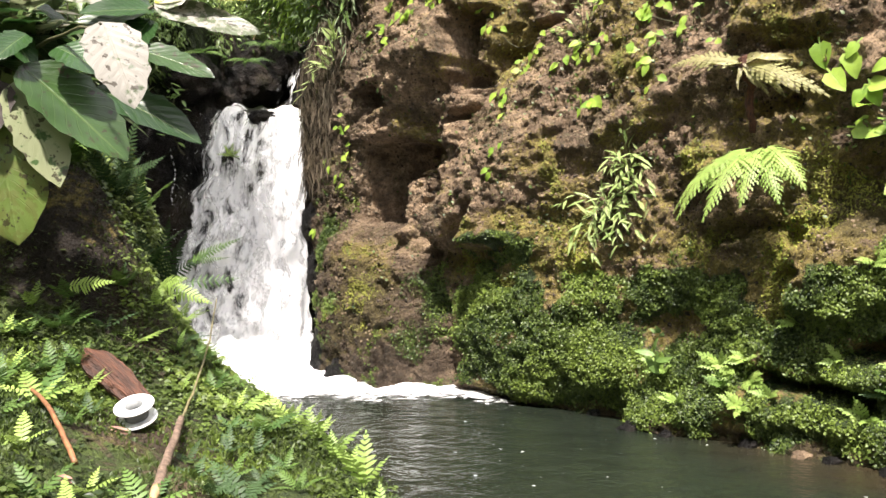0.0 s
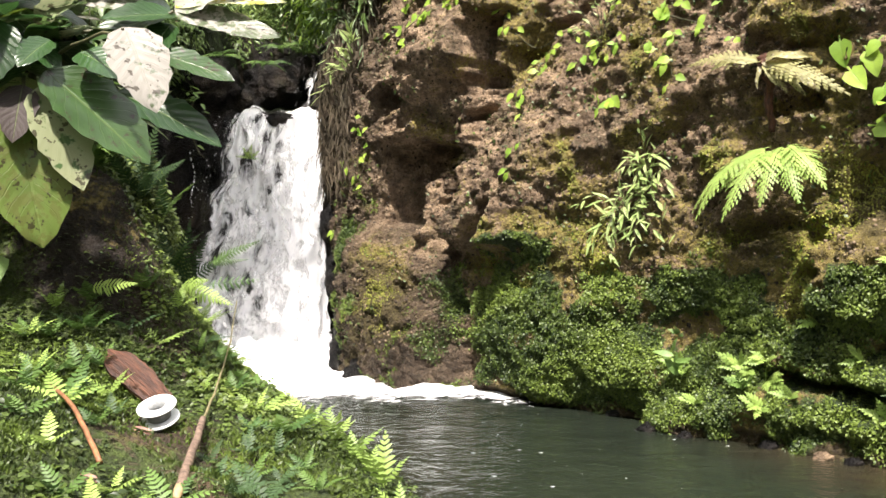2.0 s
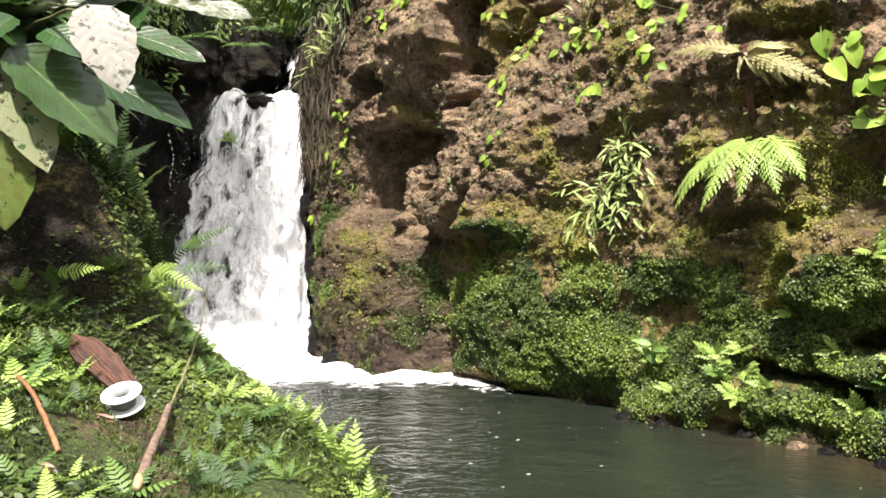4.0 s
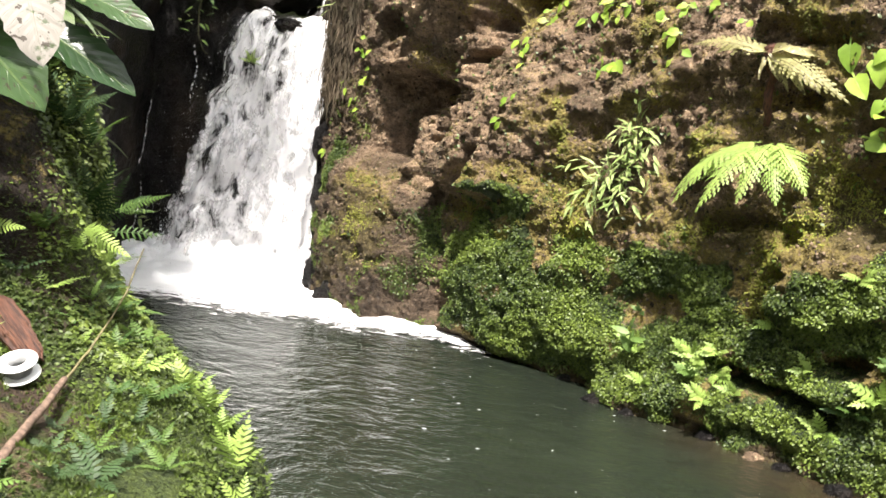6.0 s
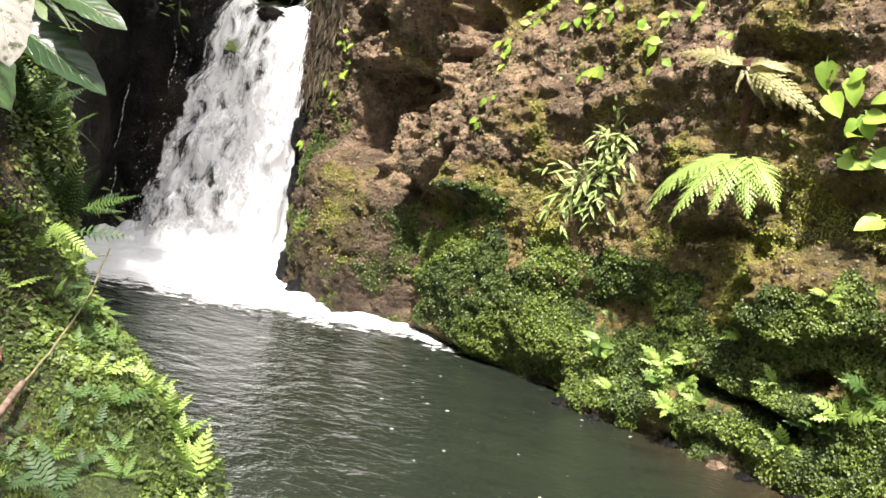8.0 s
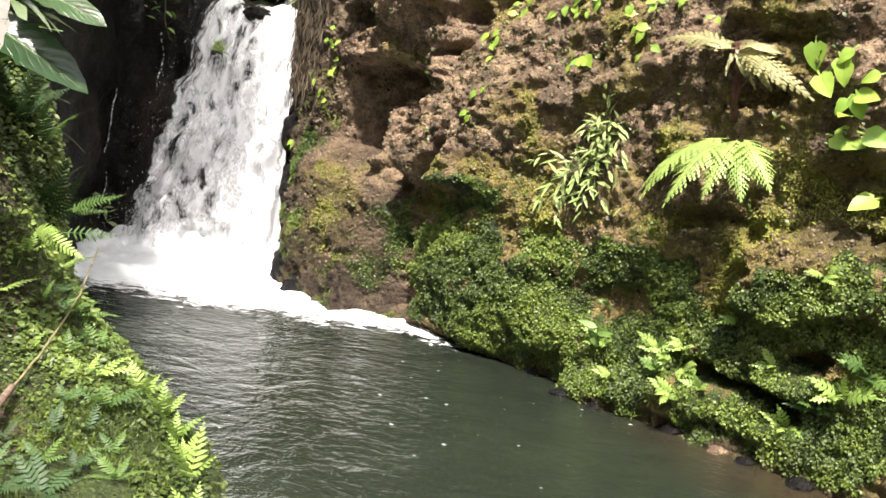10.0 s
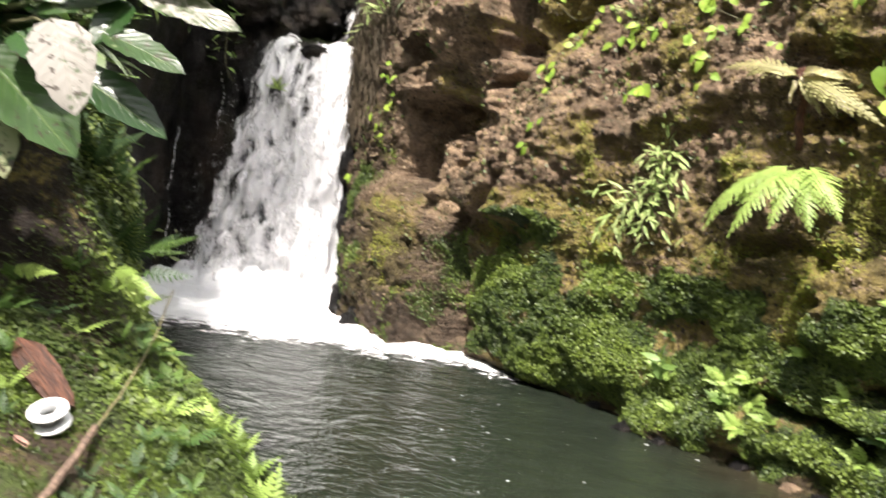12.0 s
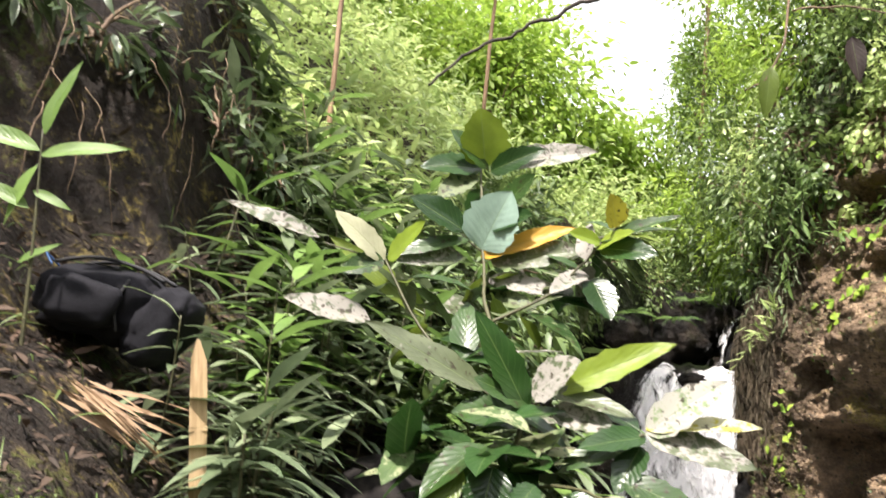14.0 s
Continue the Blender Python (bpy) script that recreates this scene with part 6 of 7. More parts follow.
# The row of bright ferns along the edge over the water.
for k, (x, y, size, count) in enumerate(((-0.15, 1.70, 0.12, 3), (-0.11, 1.60, 0.08, 4), (-0.08, 1.52, 0.07, 4), (-0.05, 1.42, 0.06, 4), (-0.22, 1.82, 0.09, 5), (-0.27, 1.90, 0.10, 5), (-0.18, 1.76, 0.07, 5), (-0.02, 1.3, 0.08, 5), (-0.34, 1.96, 0.09, 5))):
    bank_fern(x, y, size, count, FERN_BRIGHT, 40 + k, "broad", BRIGHT_EDGE, 0.0, (0.1, -0.1, 0.75))
for k, (x, y, size, count) in enumerate(((-0.26, 1.62, 0.12, 5), (-0.36, 1.80, 0.13, 6), (-0.44, 1.92, 0.13, 6), (-0.35, 1.38, 0.11, 5), (-0.33, 1.48, 0.13, 6), (-0.42, 1.28, 0.12, 5), (-0.45, 1.12, 0.13, 6), (-0.38, 1.1, 0.11, 5), (-0.28, 1.25, 0.1, 5), (-0.2, 1.35, 0.1, 5), (-0.70, 1.54, 0.15, 6), (-0.72, 1.6, 0.15, 6), (-0.8, 1.72, 0.13, 6), (-0.78, 1.86, 0.12, 5), (-0.66, 1.93, 0.12, 6), (-0.58, 1.92, 0.11, 5), (-0.56, 2.04, 0.13, 6), (-0.7, 1.42, 0.12, 5), (-0.84, 1.5, 0.13, 5), (-0.92, 1.62, 0.13, 5), (-0.48, 2.02, 0.13, 5), (-0.88, 1.78, 0.12, 5), (-0.6, 1.3, 0.1, 4))):
    bank_fern(x, y, size * 0.68, count, (FERN, FERN, FERN_BRIGHT, FERN)[k % 4] if k not in (3, 4) else FERN_DARK, 60 + k, "broad" if k % 3 else "fine", MOSSY)
# Bright ferns of the bank behind the sticks, their fronds held up to the light.
for k, (x, y, size) in enumerate(((-0.88, 1.78, 0.10), (-0.84, 1.80, 0.11), (-0.80, 1.84, 0.10), (-0.82, 1.70, 0.10), (-0.77, 1.76, 0.10), (-0.73, 1.79, 0.09), (-0.69, 1.72, 0.10), (-0.72, 1.66, 0.11), (-0.79, 1.60, 0.11), (-0.86, 1.86, 0.10), (-0.80, 1.90, 0.11), (-0.72, 2.0, 0.11), (-0.66, 2.04, 0.11), (-0.60, 2.0, 0.10), (-0.50, 1.92, 0.09), (-0.44, 1.88, 0.09), (-0.60, 1.46, 0.08), (-0.53, 1.20, 0.09), (-0.49, 1.26, 0.08), (-0.93, 1.7, 0.12), (-0.9, 1.6, 0.12), (-0.55, 1.86, 0.08))):
    bank_fern(x, y, 0.72 * size, 4 + k % 3, (FERN_BRIGHT, FERN, FERN)[k % 3], 240 + k, "broad", "bright fern in the moss of the bank", 0.0, (0.0, -0.25, 0.25))
# Darker ferns low on the open bank.
for k, (x, y, size) in enumerate(((-0.42, 1.76, 0.11), (-0.40, 1.66, 0.12), (-0.36, 1.72, 0.12), (-0.37, 1.56, 0.11), (-0.45, 1.58, 0.10), (-0.33, 1.60, 0.11), (-0.30, 1.70, 0.10), (-0.64, 1.62, 0.10), (-0.40, 1.46, 0.11))):
    bank_fern(x, y, 0.5 * size, 5, FERN_DARK if k % 3 else FERN, 280 + k, "broad", MOSSY, 0.0, (0.0, -0.15, 0.1))
# Ferns round the foot of the mound and behind its crown.
for k, (x, y, size, count, lift) in enumerate(((-0.60, 2.06, 0.13, 5, 0.0), (-0.56, 2.10, 0.14, 5, -0.02), (-0.52, 2.08, 0.12, 5, -0.06), (-0.64, 2.16, 0.16, 5, 0.0), (-0.72, 1.90, 0.11, 4, 0.0))):
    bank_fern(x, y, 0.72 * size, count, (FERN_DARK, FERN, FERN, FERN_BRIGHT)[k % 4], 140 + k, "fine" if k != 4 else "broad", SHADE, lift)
for k, (x, y, size) in enumerate(((-0.97, 2.34, 0.22), (-0.87, 2.36, 0.20), (-0.79, 2.34, 0.17), (-1.08, 2.4, 0.24), (-0.83, 2.42, 0.15))):
    bank_fern(x, y, size, 5, (FERN, FERN_DARK)[k % 2], 160 + k, "fine", "green fern arching from the top of the mound", 0.0, (0.2, -0.15, 0.8))
# Single fronds that reach out in front of the fall.
def reach(place, fronds, label, material, *style):
    plant = thing("fern", place, label, "fern", "ferns on the bank")
    for k, (way, size) in enumerate(fronds):
        part("frond", frond_mesh("frond", material, size, size * style[3], style[0], style[2], 0, style[1], seed=k), plant, "", aim((0, 0, 0), way, (0.1, -1.0, 0.5)))


reach((-0.60, 2.08, 1.05), [((0.75, -0.1, 0.35), 0.15), ((0.9, 0.1, 0.1), 0.10)], "fern frond reaching out over the pool", FERN, 15, 0.6, 0.1, 0.24)
reach((-0.80, 1.88, ground_z(-0.80, 1.88) + 0.05), [((0.9, -0.3, 0.15), 0.13)], "bright fern frond in front of the mound", FERN_BRIGHT, 12, 0.75, 0.15, 0.42)
reach((-0.66, 2.06, 1.0), [((0.85, -0.25, -0.25), 0.15), ((0.6, -0.5, 0.1), 0.12)], "bright fern frond reaching out over the pool", FERN_BRIGHT, 12, 0.75, 0.1, 0.42)
reach((-0.60, 2.06, 1.0), [((0.95, 0.0, 0.12), 0.13)], "small fern frond reaching out over the pool", FERN, 8, 0.4, 0.1, 0.42)
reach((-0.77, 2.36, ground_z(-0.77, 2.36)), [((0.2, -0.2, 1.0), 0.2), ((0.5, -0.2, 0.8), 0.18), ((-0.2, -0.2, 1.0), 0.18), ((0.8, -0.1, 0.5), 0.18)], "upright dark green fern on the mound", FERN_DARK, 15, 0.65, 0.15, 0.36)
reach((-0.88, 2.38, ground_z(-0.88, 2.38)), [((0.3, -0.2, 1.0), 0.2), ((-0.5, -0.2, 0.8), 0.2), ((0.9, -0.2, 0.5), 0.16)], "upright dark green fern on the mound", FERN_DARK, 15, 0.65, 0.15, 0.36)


# ---- things left on the bank ----
def lathe(profile, sides=48):
    """A turned shape from (radius, height) points."""
    verts = [(r * math.cos(a), r * math.sin(a), z) for r, z in profile for a in [k * math.tau / sides for k in range(sides)]]
    n = len(profile)
    faces = [(i * sides + k, i * sides + (k + 1) % sides, ((i + 1) % n) * sides + (k + 1) % sides, ((i + 1) % n) * sides + k) for i in range(n) for k in range(sides)]
    return verts, faces


WHITE_PLASTIC = plain_material("white_plastic", (0.74, 0.75, 0.74), (0.82, 0.83, 0.82), 40, 0.4, relief=0.1, depth=0.001)
GREY_LINE = plain_material("wound_line", (0.20, 0.21, 0.21), (0.32, 0.33, 0.33), 260, 0.5, (0.2, 0.2, 6), 0.7, 0.002)


def build_spool():
    spool = thing("line_spool", (-0.573, 1.632, 0.765), "white plastic spool of line lying on the mossy bank", "spool")
    spool.matrix_basis = pose(-0.568, 1.665, ground_z(-0.568, 1.665) + 0.010, 24, -5, 0)
    r = 0.0365
    for name, z in (("flange", 0.0), ("flange", 0.029)):
        v, f = lathe([(0.017, z), (r - 0.002, z), (r, z + 0.0012), (r, z + 0.0035), (r - 0.002, z + 0.0048), (0.019, z + 0.0048), (0.017, z + 0.004)])
        part(name, mesh_of(name, v, f, WHITE_PLASTIC), spool)
    v, f = lathe([(0.0165, 0.001), (0.0185, 0.001), (0.0185, 0.032), (0.0165, 0.032)])
    core = part("core", mesh_of("core", v, f, GREY_LINE), spool, "grey hollow core")
    v, f = lathe([(0.018, 0.005), (0.021, 0.006), (0.0225, 0.012), (0.022, 0.022), (0.0225, 0.025), (0.021, 0.0285), (0.018, 0.029)])
    part("wound_line", mesh_of("wound_line", v, f, GREY_LINE), core, "grey wound line")


build_spool()


def build_bark():
    """A slab of bark, curved across and ragged at its ends."""
    rows, cols, verts, faces = 26, 9, [], []
    length, width = 0.195, 0.066
    for side in (1, 0):
        for r in range(rows):
            t = r / (rows - 1)
            w = width * (0.55 + 0.45 * math.sin(math.pi * min(1, 0.25 + 0.8 * t))) * (0.35 + 0.65 * min(1, 7 * t, 6 * (1 - t) + 0.25))
            for c in range(cols):
                u = 2 * c / (cols - 1) - 1
                z = 0.017 * (1 - u * u) + 0.0035 * fbm(u * 5, t * 3, 2.0, 3) + side * 0.007 + 0.006 * math.sin(5 * t)
                verts.append((u * w / 2 + 0.004 * fbm(t * 9, u), (t - 0.5) * length + 0.007 * fbm(u * 6, t) * (abs(t - 0.5) > 0.46), z))
    n = rows * cols
    top = grid_faces(rows, cols)
    faces = top + [tuple(n + i for i in f[::-1]) for f in top]
    rim = [r * cols for r in range(rows)] + [(rows - 1) * cols + c for c in range(1, cols)] + [r * cols + cols - 1 for r in range(rows - 2, -1, -1)] + list(range(cols - 2, 0, -1))
    faces += [(rim[i], n + rim[i], n + rim[(i + 1) % len(rim)], rim[(i + 1) % len(rim)]) for i in range(len(rim))]
    mat = plain_material("red_brown_bark", (0.026, 0.010, 0.006), (0.15, 0.058, 0.03), 55, 0.6, (3.5, 0.35, 1), 1.0, 0.012)
    ob = new("bark_piece", mesh_of("bark_piece", verts, faces, mat))
    a, b = Vector((-0.715, 1.80, 0)), Vector((-0.575, 1.735, 0))
    mid = (a + b) / 2
    a.z, b.z = ground_z(a.x, a.y), ground_z(b.x, b.y)
    ob.matrix_basis = aim((mid.x, mid.y, (a.z + b.z) / 2 + 0.012), b - a, (0.05, -0.55, 1))
    tagged(ob, "slab of red-brown bark lying on moss", "bark")


build_bark()

PALE_WOOD = plain_material("weathered_wood", (0.07, 0.045, 0.032), (0.22, 0.15, 0.105), 80, 0.8, (1, 1, 0.2), 0.6, 0.004)
CUT_WOOD = plain_material("fresh_cut_wood", (0.34, 0.22, 0.11), (0.44, 0.31, 0.17), 60, 0.7)
GREEN_TWIG = plain_material("pale_green_twig", (0.10, 0.09, 0.045), (0.20, 0.17, 0.08), 60, 0.6)


def stick(name, points, thick, thin, material, label, category="stick", lift=0.01, seed=0.0, cut=None):
    """A stick on the ground through (x, y, height over it) points."""
    line = [Vector((x, y, ground_z(x, y) + h + lift)) for x, y, h in points]
    home = line[0].copy()
    ob = thing(name, home, label, category)
    part("shaft", stem_mesh("shaft", material, [p - home for p in line], thick, thin, 9, 7, 0.0022, seed), ob)
    if cut:
        way = (line[0] - line[1]).normalized()
        v, f = tube([Vector((0, 0, 0)) - way * 0.002, way * 0.02, way * 0.045], [thick * 1.02, thick * 0.9, thick * 0.55], 9)
        part("cut_end", mesh_of("cut_end", v, f, cut), ob, "pale cut end")
    return ob


stick("stick", [(-0.415, 1.32, 0.010), (-0.455, 1.50, 0.012), (-0.495, 1.69, 0.014)], 0.0085, 0.0065, PALE_WOOD, "weathered stick with a pale cut end lying on moss", cut=CUT_WOOD)
stick("twig", [(-0.492, 1.67, 0.016), (-0.515, 1.84, 0.022), (-0.54, 2.03, 0.05), (-0.555, 2.16, 0.15)], 0.003, 0.0016, GREEN_TWIG, "thin pale green twig lying on the bank", "twig", seed=4.0)
stick("stick", [(-0.75, 1.61, 0.02), (-0.64, 1.465, 0.012), (-0.535, 1.325, 0.006)], 0.0032, 0.0044, plain_material("orange_brown_wood", (0.14, 0.06, 0.028), (0.28, 0.13, 0.055), 70, 0.6, (1, 1, 0.2)), "thin orange-brown stick lying on moss", seed=7.0)
for k, (x, y, a, label) in enumerate(((-0.535, 1.53, 60, "small reddish wood chip"), (-0.515, 1.27, 65, "small brown wood chip"))):
    v, f, uv = leaf_shape(0.045, 0.011, "oval", 6, 3, 0.05, 0.1)
    v += [(p[0], p[1], p[2] + 0.006) for p in v]
    n = len(v) // 2
    chip = new("wood_chip", mesh_of("wood_chip", v, f + [tuple(n + i for i in q) for q in f], plain_material("chip_wood", (0.18, 0.09, 0.07), (0.30, 0.17, 0.13), 90, 0.8)))
    chip.matrix_basis = pose(x, y, ground_z(x, y) + 0.008, 8, 0, a)
    tagged(chip, label + " on bare earth", "wood chip")


# ---- things on the slope ----
def build_boulder(place, size, material, label):
    bm = bmesh.new()
    bmesh.ops.create_icosphere(bm, subdivisions=4, radius=1.0)
    for v in bm.verts:
        p = v.co.copy()
        k = 1 + 0.28 * fbm(p.x * 1.4 + place[0], p.y * 1.4 + place[1], p.z * 1.4, 3) + 0.07 * fbm(p.x * 5 + place[1], p.y * 5, p.z * 5, 3)
        v.co = Vector((p.x * size[0], p.y * size[1], p.z * size[2])) * k
    me = bpy.data.meshes.new("boulder")
    bm.to_mesh(me)
    bm.free()
    me.polygons.foreach_set("use_smooth", np.ones(len(me.polygons), dtype=bool))
    me.materials.append(material)
    ob = new("boulder", me)
    ob.matrix_basis = pose(*place, 0, 0, 25)
    return tagged(ob, label, "boulder")


build_boulder((-1.36, 2.06, 1.33), (0.19, 0.14, 0.16), plain_material("dark_boulder", (0.010, 0.009, 0.009), (0.028, 0.025, 0.022), 25, 0.9, relief=0.5, depth=0.01, Specular_IOR_Level=0.15), "smooth dark boulder half hidden by leaves on the bank")

BLACK_CLOTH = plain_material("black_pack_cloth", (0.008, 0.008, 0.010), (0.017, 0.017, 0.021), 400, 0.85, relief=0.4, depth=0.001, Specular_IOR_Level=0.15)
BLACK_STRAP = plain_material("black_webbing", (0.010, 0.010, 0.011), (0.03, 0.03, 0.033), 300, 0.8, (1, 4, 1), 0.5, 0.001)


def puffed(size, power, seed, sag=0.0, folds=0.012):
    """A stuffed cloth shape: a rounded box with creases."""
    rows, cols, verts = 28, 40, []
    soft = lambda v: math.copysign(abs(v) ** power, v)  # noqa: E731
    for r in range(rows + 1):
        a = math.pi * (r / rows - 0.5)
        for c in range(cols):
            b = math.tau * c / cols
            p = Vector((soft(math.cos(a)) * soft(math.cos(b)) * size[0], soft(math.cos(a)) * soft(math.sin(b)) * size[1], soft(math.sin(a)) * size[2]))
            crease = folds * (noise.turbulence((p.x * 9 + seed, p.y * 9, p.z * 14), 3, True) - 0.4)
            p *= 1 + crease / max(size)
            p += p.normalized() * crease
            p.z -= sag * (p.x / size[0]) ** 2
            verts.append(p)
    faces = [(r * cols + c, r * cols + (c + 1) % cols, (r + 1) * cols + (c + 1) % cols, (r + 1) * cols + c) for r in range(rows) for c in range(cols)]
    return verts, faces


def build_backpack():
    pack = thing("backpack", (-1.76, 1.43, 1.72), "black cloth backpack lying on its side among herbs", "backpack")
    pack.matrix_basis = pose(-1.785, 1.43, 1.82, 4, 7, 28)
    part("body", mesh_of("body", *puffed((0.155, 0.10, 0.085), 0.62, 1.0, 0.012, 0.02), BLACK_CLOTH), pack)
    part("lid", mesh_of("lid", *puffed((0.055, 0.105, 0.10), 0.6, 5.0, 0.0, 0.016), BLACK_CLOTH), pack, "", pose(0.145, -0.01, -0.03, 0, 24, 0))
    part("front_pocket", mesh_of("front_pocket", *puffed((0.085, 0.04, 0.055), 0.55, 9.0), BLACK_CLOTH), pack, "", pose(-0.02, -0.095, -0.01))
    for y in (-0.045, 0.045):
        v, f = tube(bent([(-0.13, y, 0.07), (-0.04, y, 0.105), (0.06, y, 0.10), (0.13, y, 0.075)], 6), [0.006], 6)
        part("strap", mesh_of("strap", [(p[0], y + 1.8 * (p[1] - y), 0.8 * p[2] + 0.012) for p in v], f, BLACK_STRAP), pack)
    v, f = tube(bent([(-0.15, -0.02, 0.06), (-0.18, 0.0, 0.085), (-0.15, 0.02, 0.06)], 6), [0.003], 6)
    part("haul_loop", mesh_of("haul_loop", v, f, plain_material("blue_webbing", (0.02, 0.06, 0.16), (0.03, 0.09, 0.22), 200, 0.7)), pack, "blue haul loop")
    v, f = tube(bent([(0.07, -0.1, 0.06), (0.06, -0.118, 0.0), (0.07, -0.1, -0.06)], 6), [0.0035], 5)
    part("zip", mesh_of("zip", v, f, BLACK_STRAP), pack)


build_backpack()


def build_stake():
    """A split bamboo stake with a whittled point."""
    outline = [(-0.016, -0.42), (0.015, -0.42), (0.0165, -0.1), (0.015, -0.04), (0.002, 0.0), (-0.004, 0.002), (-0.014, -0.035), (-0.0165, -0.12)]
    n = len(outline)
    verts = [(x, 0.0045 - 14 * x * x, z) for x, z in outline] + [(x, -0.0045 - 14 * x * x, z) for x, z in outline]
    faces = [tuple(range(n))[::-1], tuple(range(n, 2 * n))] + [(i, (i + 1) % n, n + (i + 1) % n, n + i) for i in range(n)]
    mat = plain_material("split_bamboo", (0.40, 0.27, 0.14), (0.58, 0.43, 0.25), 55, 0.55, (3, 3, 0.12), 0.4, 0.002)
    ob = new("bamboo_stake", mesh_of("bamboo_stake", verts, faces, mat, smooth=False))
    ob.matrix_basis = pose(-1.352, 1.287, 1.722, 3, -8, 44)
    for z in (-0.17, -0.33):
        ring = [(x, y, z + 0.004 * k) for k in (-1, 1) for x, y in ((-0.0172, 0.002), (0.0172, 0.002), (0.0172, -0.011), (0.0, -0.0065), (-0.0172, -0.011))]
        part("node_ridge", mesh_of("node_ridge", ring, [(i, (i + 1) % 5, 5 + (i + 1) % 5, 5 + i) for i in range(5)], mat, smooth=False), ob)
    tagged(ob, "split yellow bamboo stake driven upright into the bank", "stake")


build_stake()


def build_straw():
    straw = thing("dry_straw", (-1.56, 1.2, 1.56), "bundle of dry yellow grass blades on the slope", "straw")
    rng = random.Random(8)
    mat = leaf_material("dry_straw_blade", (0.42, 0.29, 0.17), (0.24, 0.15, 0.08), gloss=0.7, thin=0.15)
    for k in range(22):
        size = rng.uniform(0.12, 0.26)
        me = leaf_mesh("blade", mat, size, rng.uniform(0.004, 0.011), "lance", 6, 2, rng.uniform(0.05, 0.25), 0.3, 0.02, k)
        part("blade", me, straw, "", aim((rng.uniform(-0.04, 0.03), rng.uniform(-0.03, 0.03), rng.uniform(0.02, 0.07)), (0.8, rng.uniform(0.1, 0.6), rng.uniform(-0.55, -0.1)), (-0.2, -0.7, 0.6)))


build_straw()


def build_roots():
    rng = random.Random(14)
    roots = thing("hanging_roots", (-2.3, 1.9, 2.6), "thin bare roots hanging over the dark earth scarp", "roots")
    for k in range(22):
        y = rng.uniform(1.3, 2.5)
        x = -2.14 - 0.05 * rng.random()
        z = rng.uniform(2.35, 2.85)
        a = Vector((x + 2.3, y - 1.9, z - 2.6))
        b = a + Vector((rng.uniform(0.0, 0.08), rng.uniform(-0.08, 0.08), -rng.uniform(0.12, 0.4)))
        part("root", stem_mesh("root", TWIG, [a, a.lerp(b, 0.5) + Vector((0.03, rng.uniform(-0.03, 0.03), 0)), b], 0.0028, 0.001, 4, 5, 0.012, k), roots)


build_roots()


# ---- litter on the bare slope ----
def build_litter():
    rng = np.random.default_rng(41)
    litter = leaf_material("dead_leaf_litter", (0.13, 0.08, 0.05), (0.025, 0.018, 0.012), gloss=0.8, thin=0.1, per="island")
    n = 7000
    x, y = rng.uniform(-2.9, -1.05, n), rng.uniform(0.5, 2.9, n)
    spots = np.array([(a, b, ground_z(a, b) + 0.004 + 0.02 * rng.random()) for a, b in zip(x, y)])
    a = rng.random(n) * math.tau
    ways = np.stack([np.cos(a), np.sin(a), rng.normal(0, 0.35, n)], 1)
    scatter("leaf_litter", leaf_shape(1.0, 0.22, "lance", 3, 2, 0.3, 0.2), spots, ways, rng.normal(size=(n, 3)) * 0.4 + (0.5, -0.3, 1), 0.015 + 0.055 * rng.random(n) ** 2.5, litter, "dead leaves and straw scattered on bare earth", "leaf litter")
    blades = 420
    x, y = rng.uniform(-2.6, -1.3, blades), rng.uniform(0.6, 2.6, blades)
    spots = np.array([(p, q, ground_z(p, q)) for p, q in zip(x, y)])
    ways = rng.normal(size=(blades, 3)) * (0.6, 0.6, 0.3) + (0.3, -0.2, 0.5)
    scatter("grass", leaf_shape(1.0, 0.05, "lance", 5, 1, 0.6, 0.0), spots, ways, rng.normal(size=(blades, 3)) * 0.3 + (0, 0, 1), rng.uniform(0.06, 0.15, blades), THICKET, "thin green grass blades on the slope", "grass")


build_litter()
dead = new("dead_leaf", leaf_mesh("dead_leaf", leaf_material("tan_dead_leaf", (0.42, 0.25, 0.13), (0.36, 0.2, 0.1), vein=0.4, gloss=0.7, thin=0.1), 0.13, 0.045, "oval", 10, 4, -0.15, 0.5, 0.02, 2.0))
dead.matrix_basis = aim((-1.19, 1.70, ground_z(-1.19, 1.70) + 0.03), (0.55, -0.5, -0.35), (0.3, -0.5, 1))
tagged(dead, "curled tan dead leaf lying on the mossy bank", "leaf")
seedling = thing("seedling", (-0.99, 1.86, ground_z(-0.99, 1.86)), "single bright heart-shaped leaf on a short stalk", "plant")
part("stalk", stem_mesh("stalk", STEM, [(0, 0, -0.02), (0.0, -0.01, 0.03), (0.01, -0.02, 0.07)], 0.002, 0.0015, 5, 4), seedling)
part("leaf", leaf_mesh("leaf", HERB_BRIGHT, 0.07, 0.06, "heart", 6, 4, 0.15, 0.15), seedling, "", aim((0.01, -0.02, 0.07), (0.2, -0.5, -0.7), (0.2, -1, 0.6)))


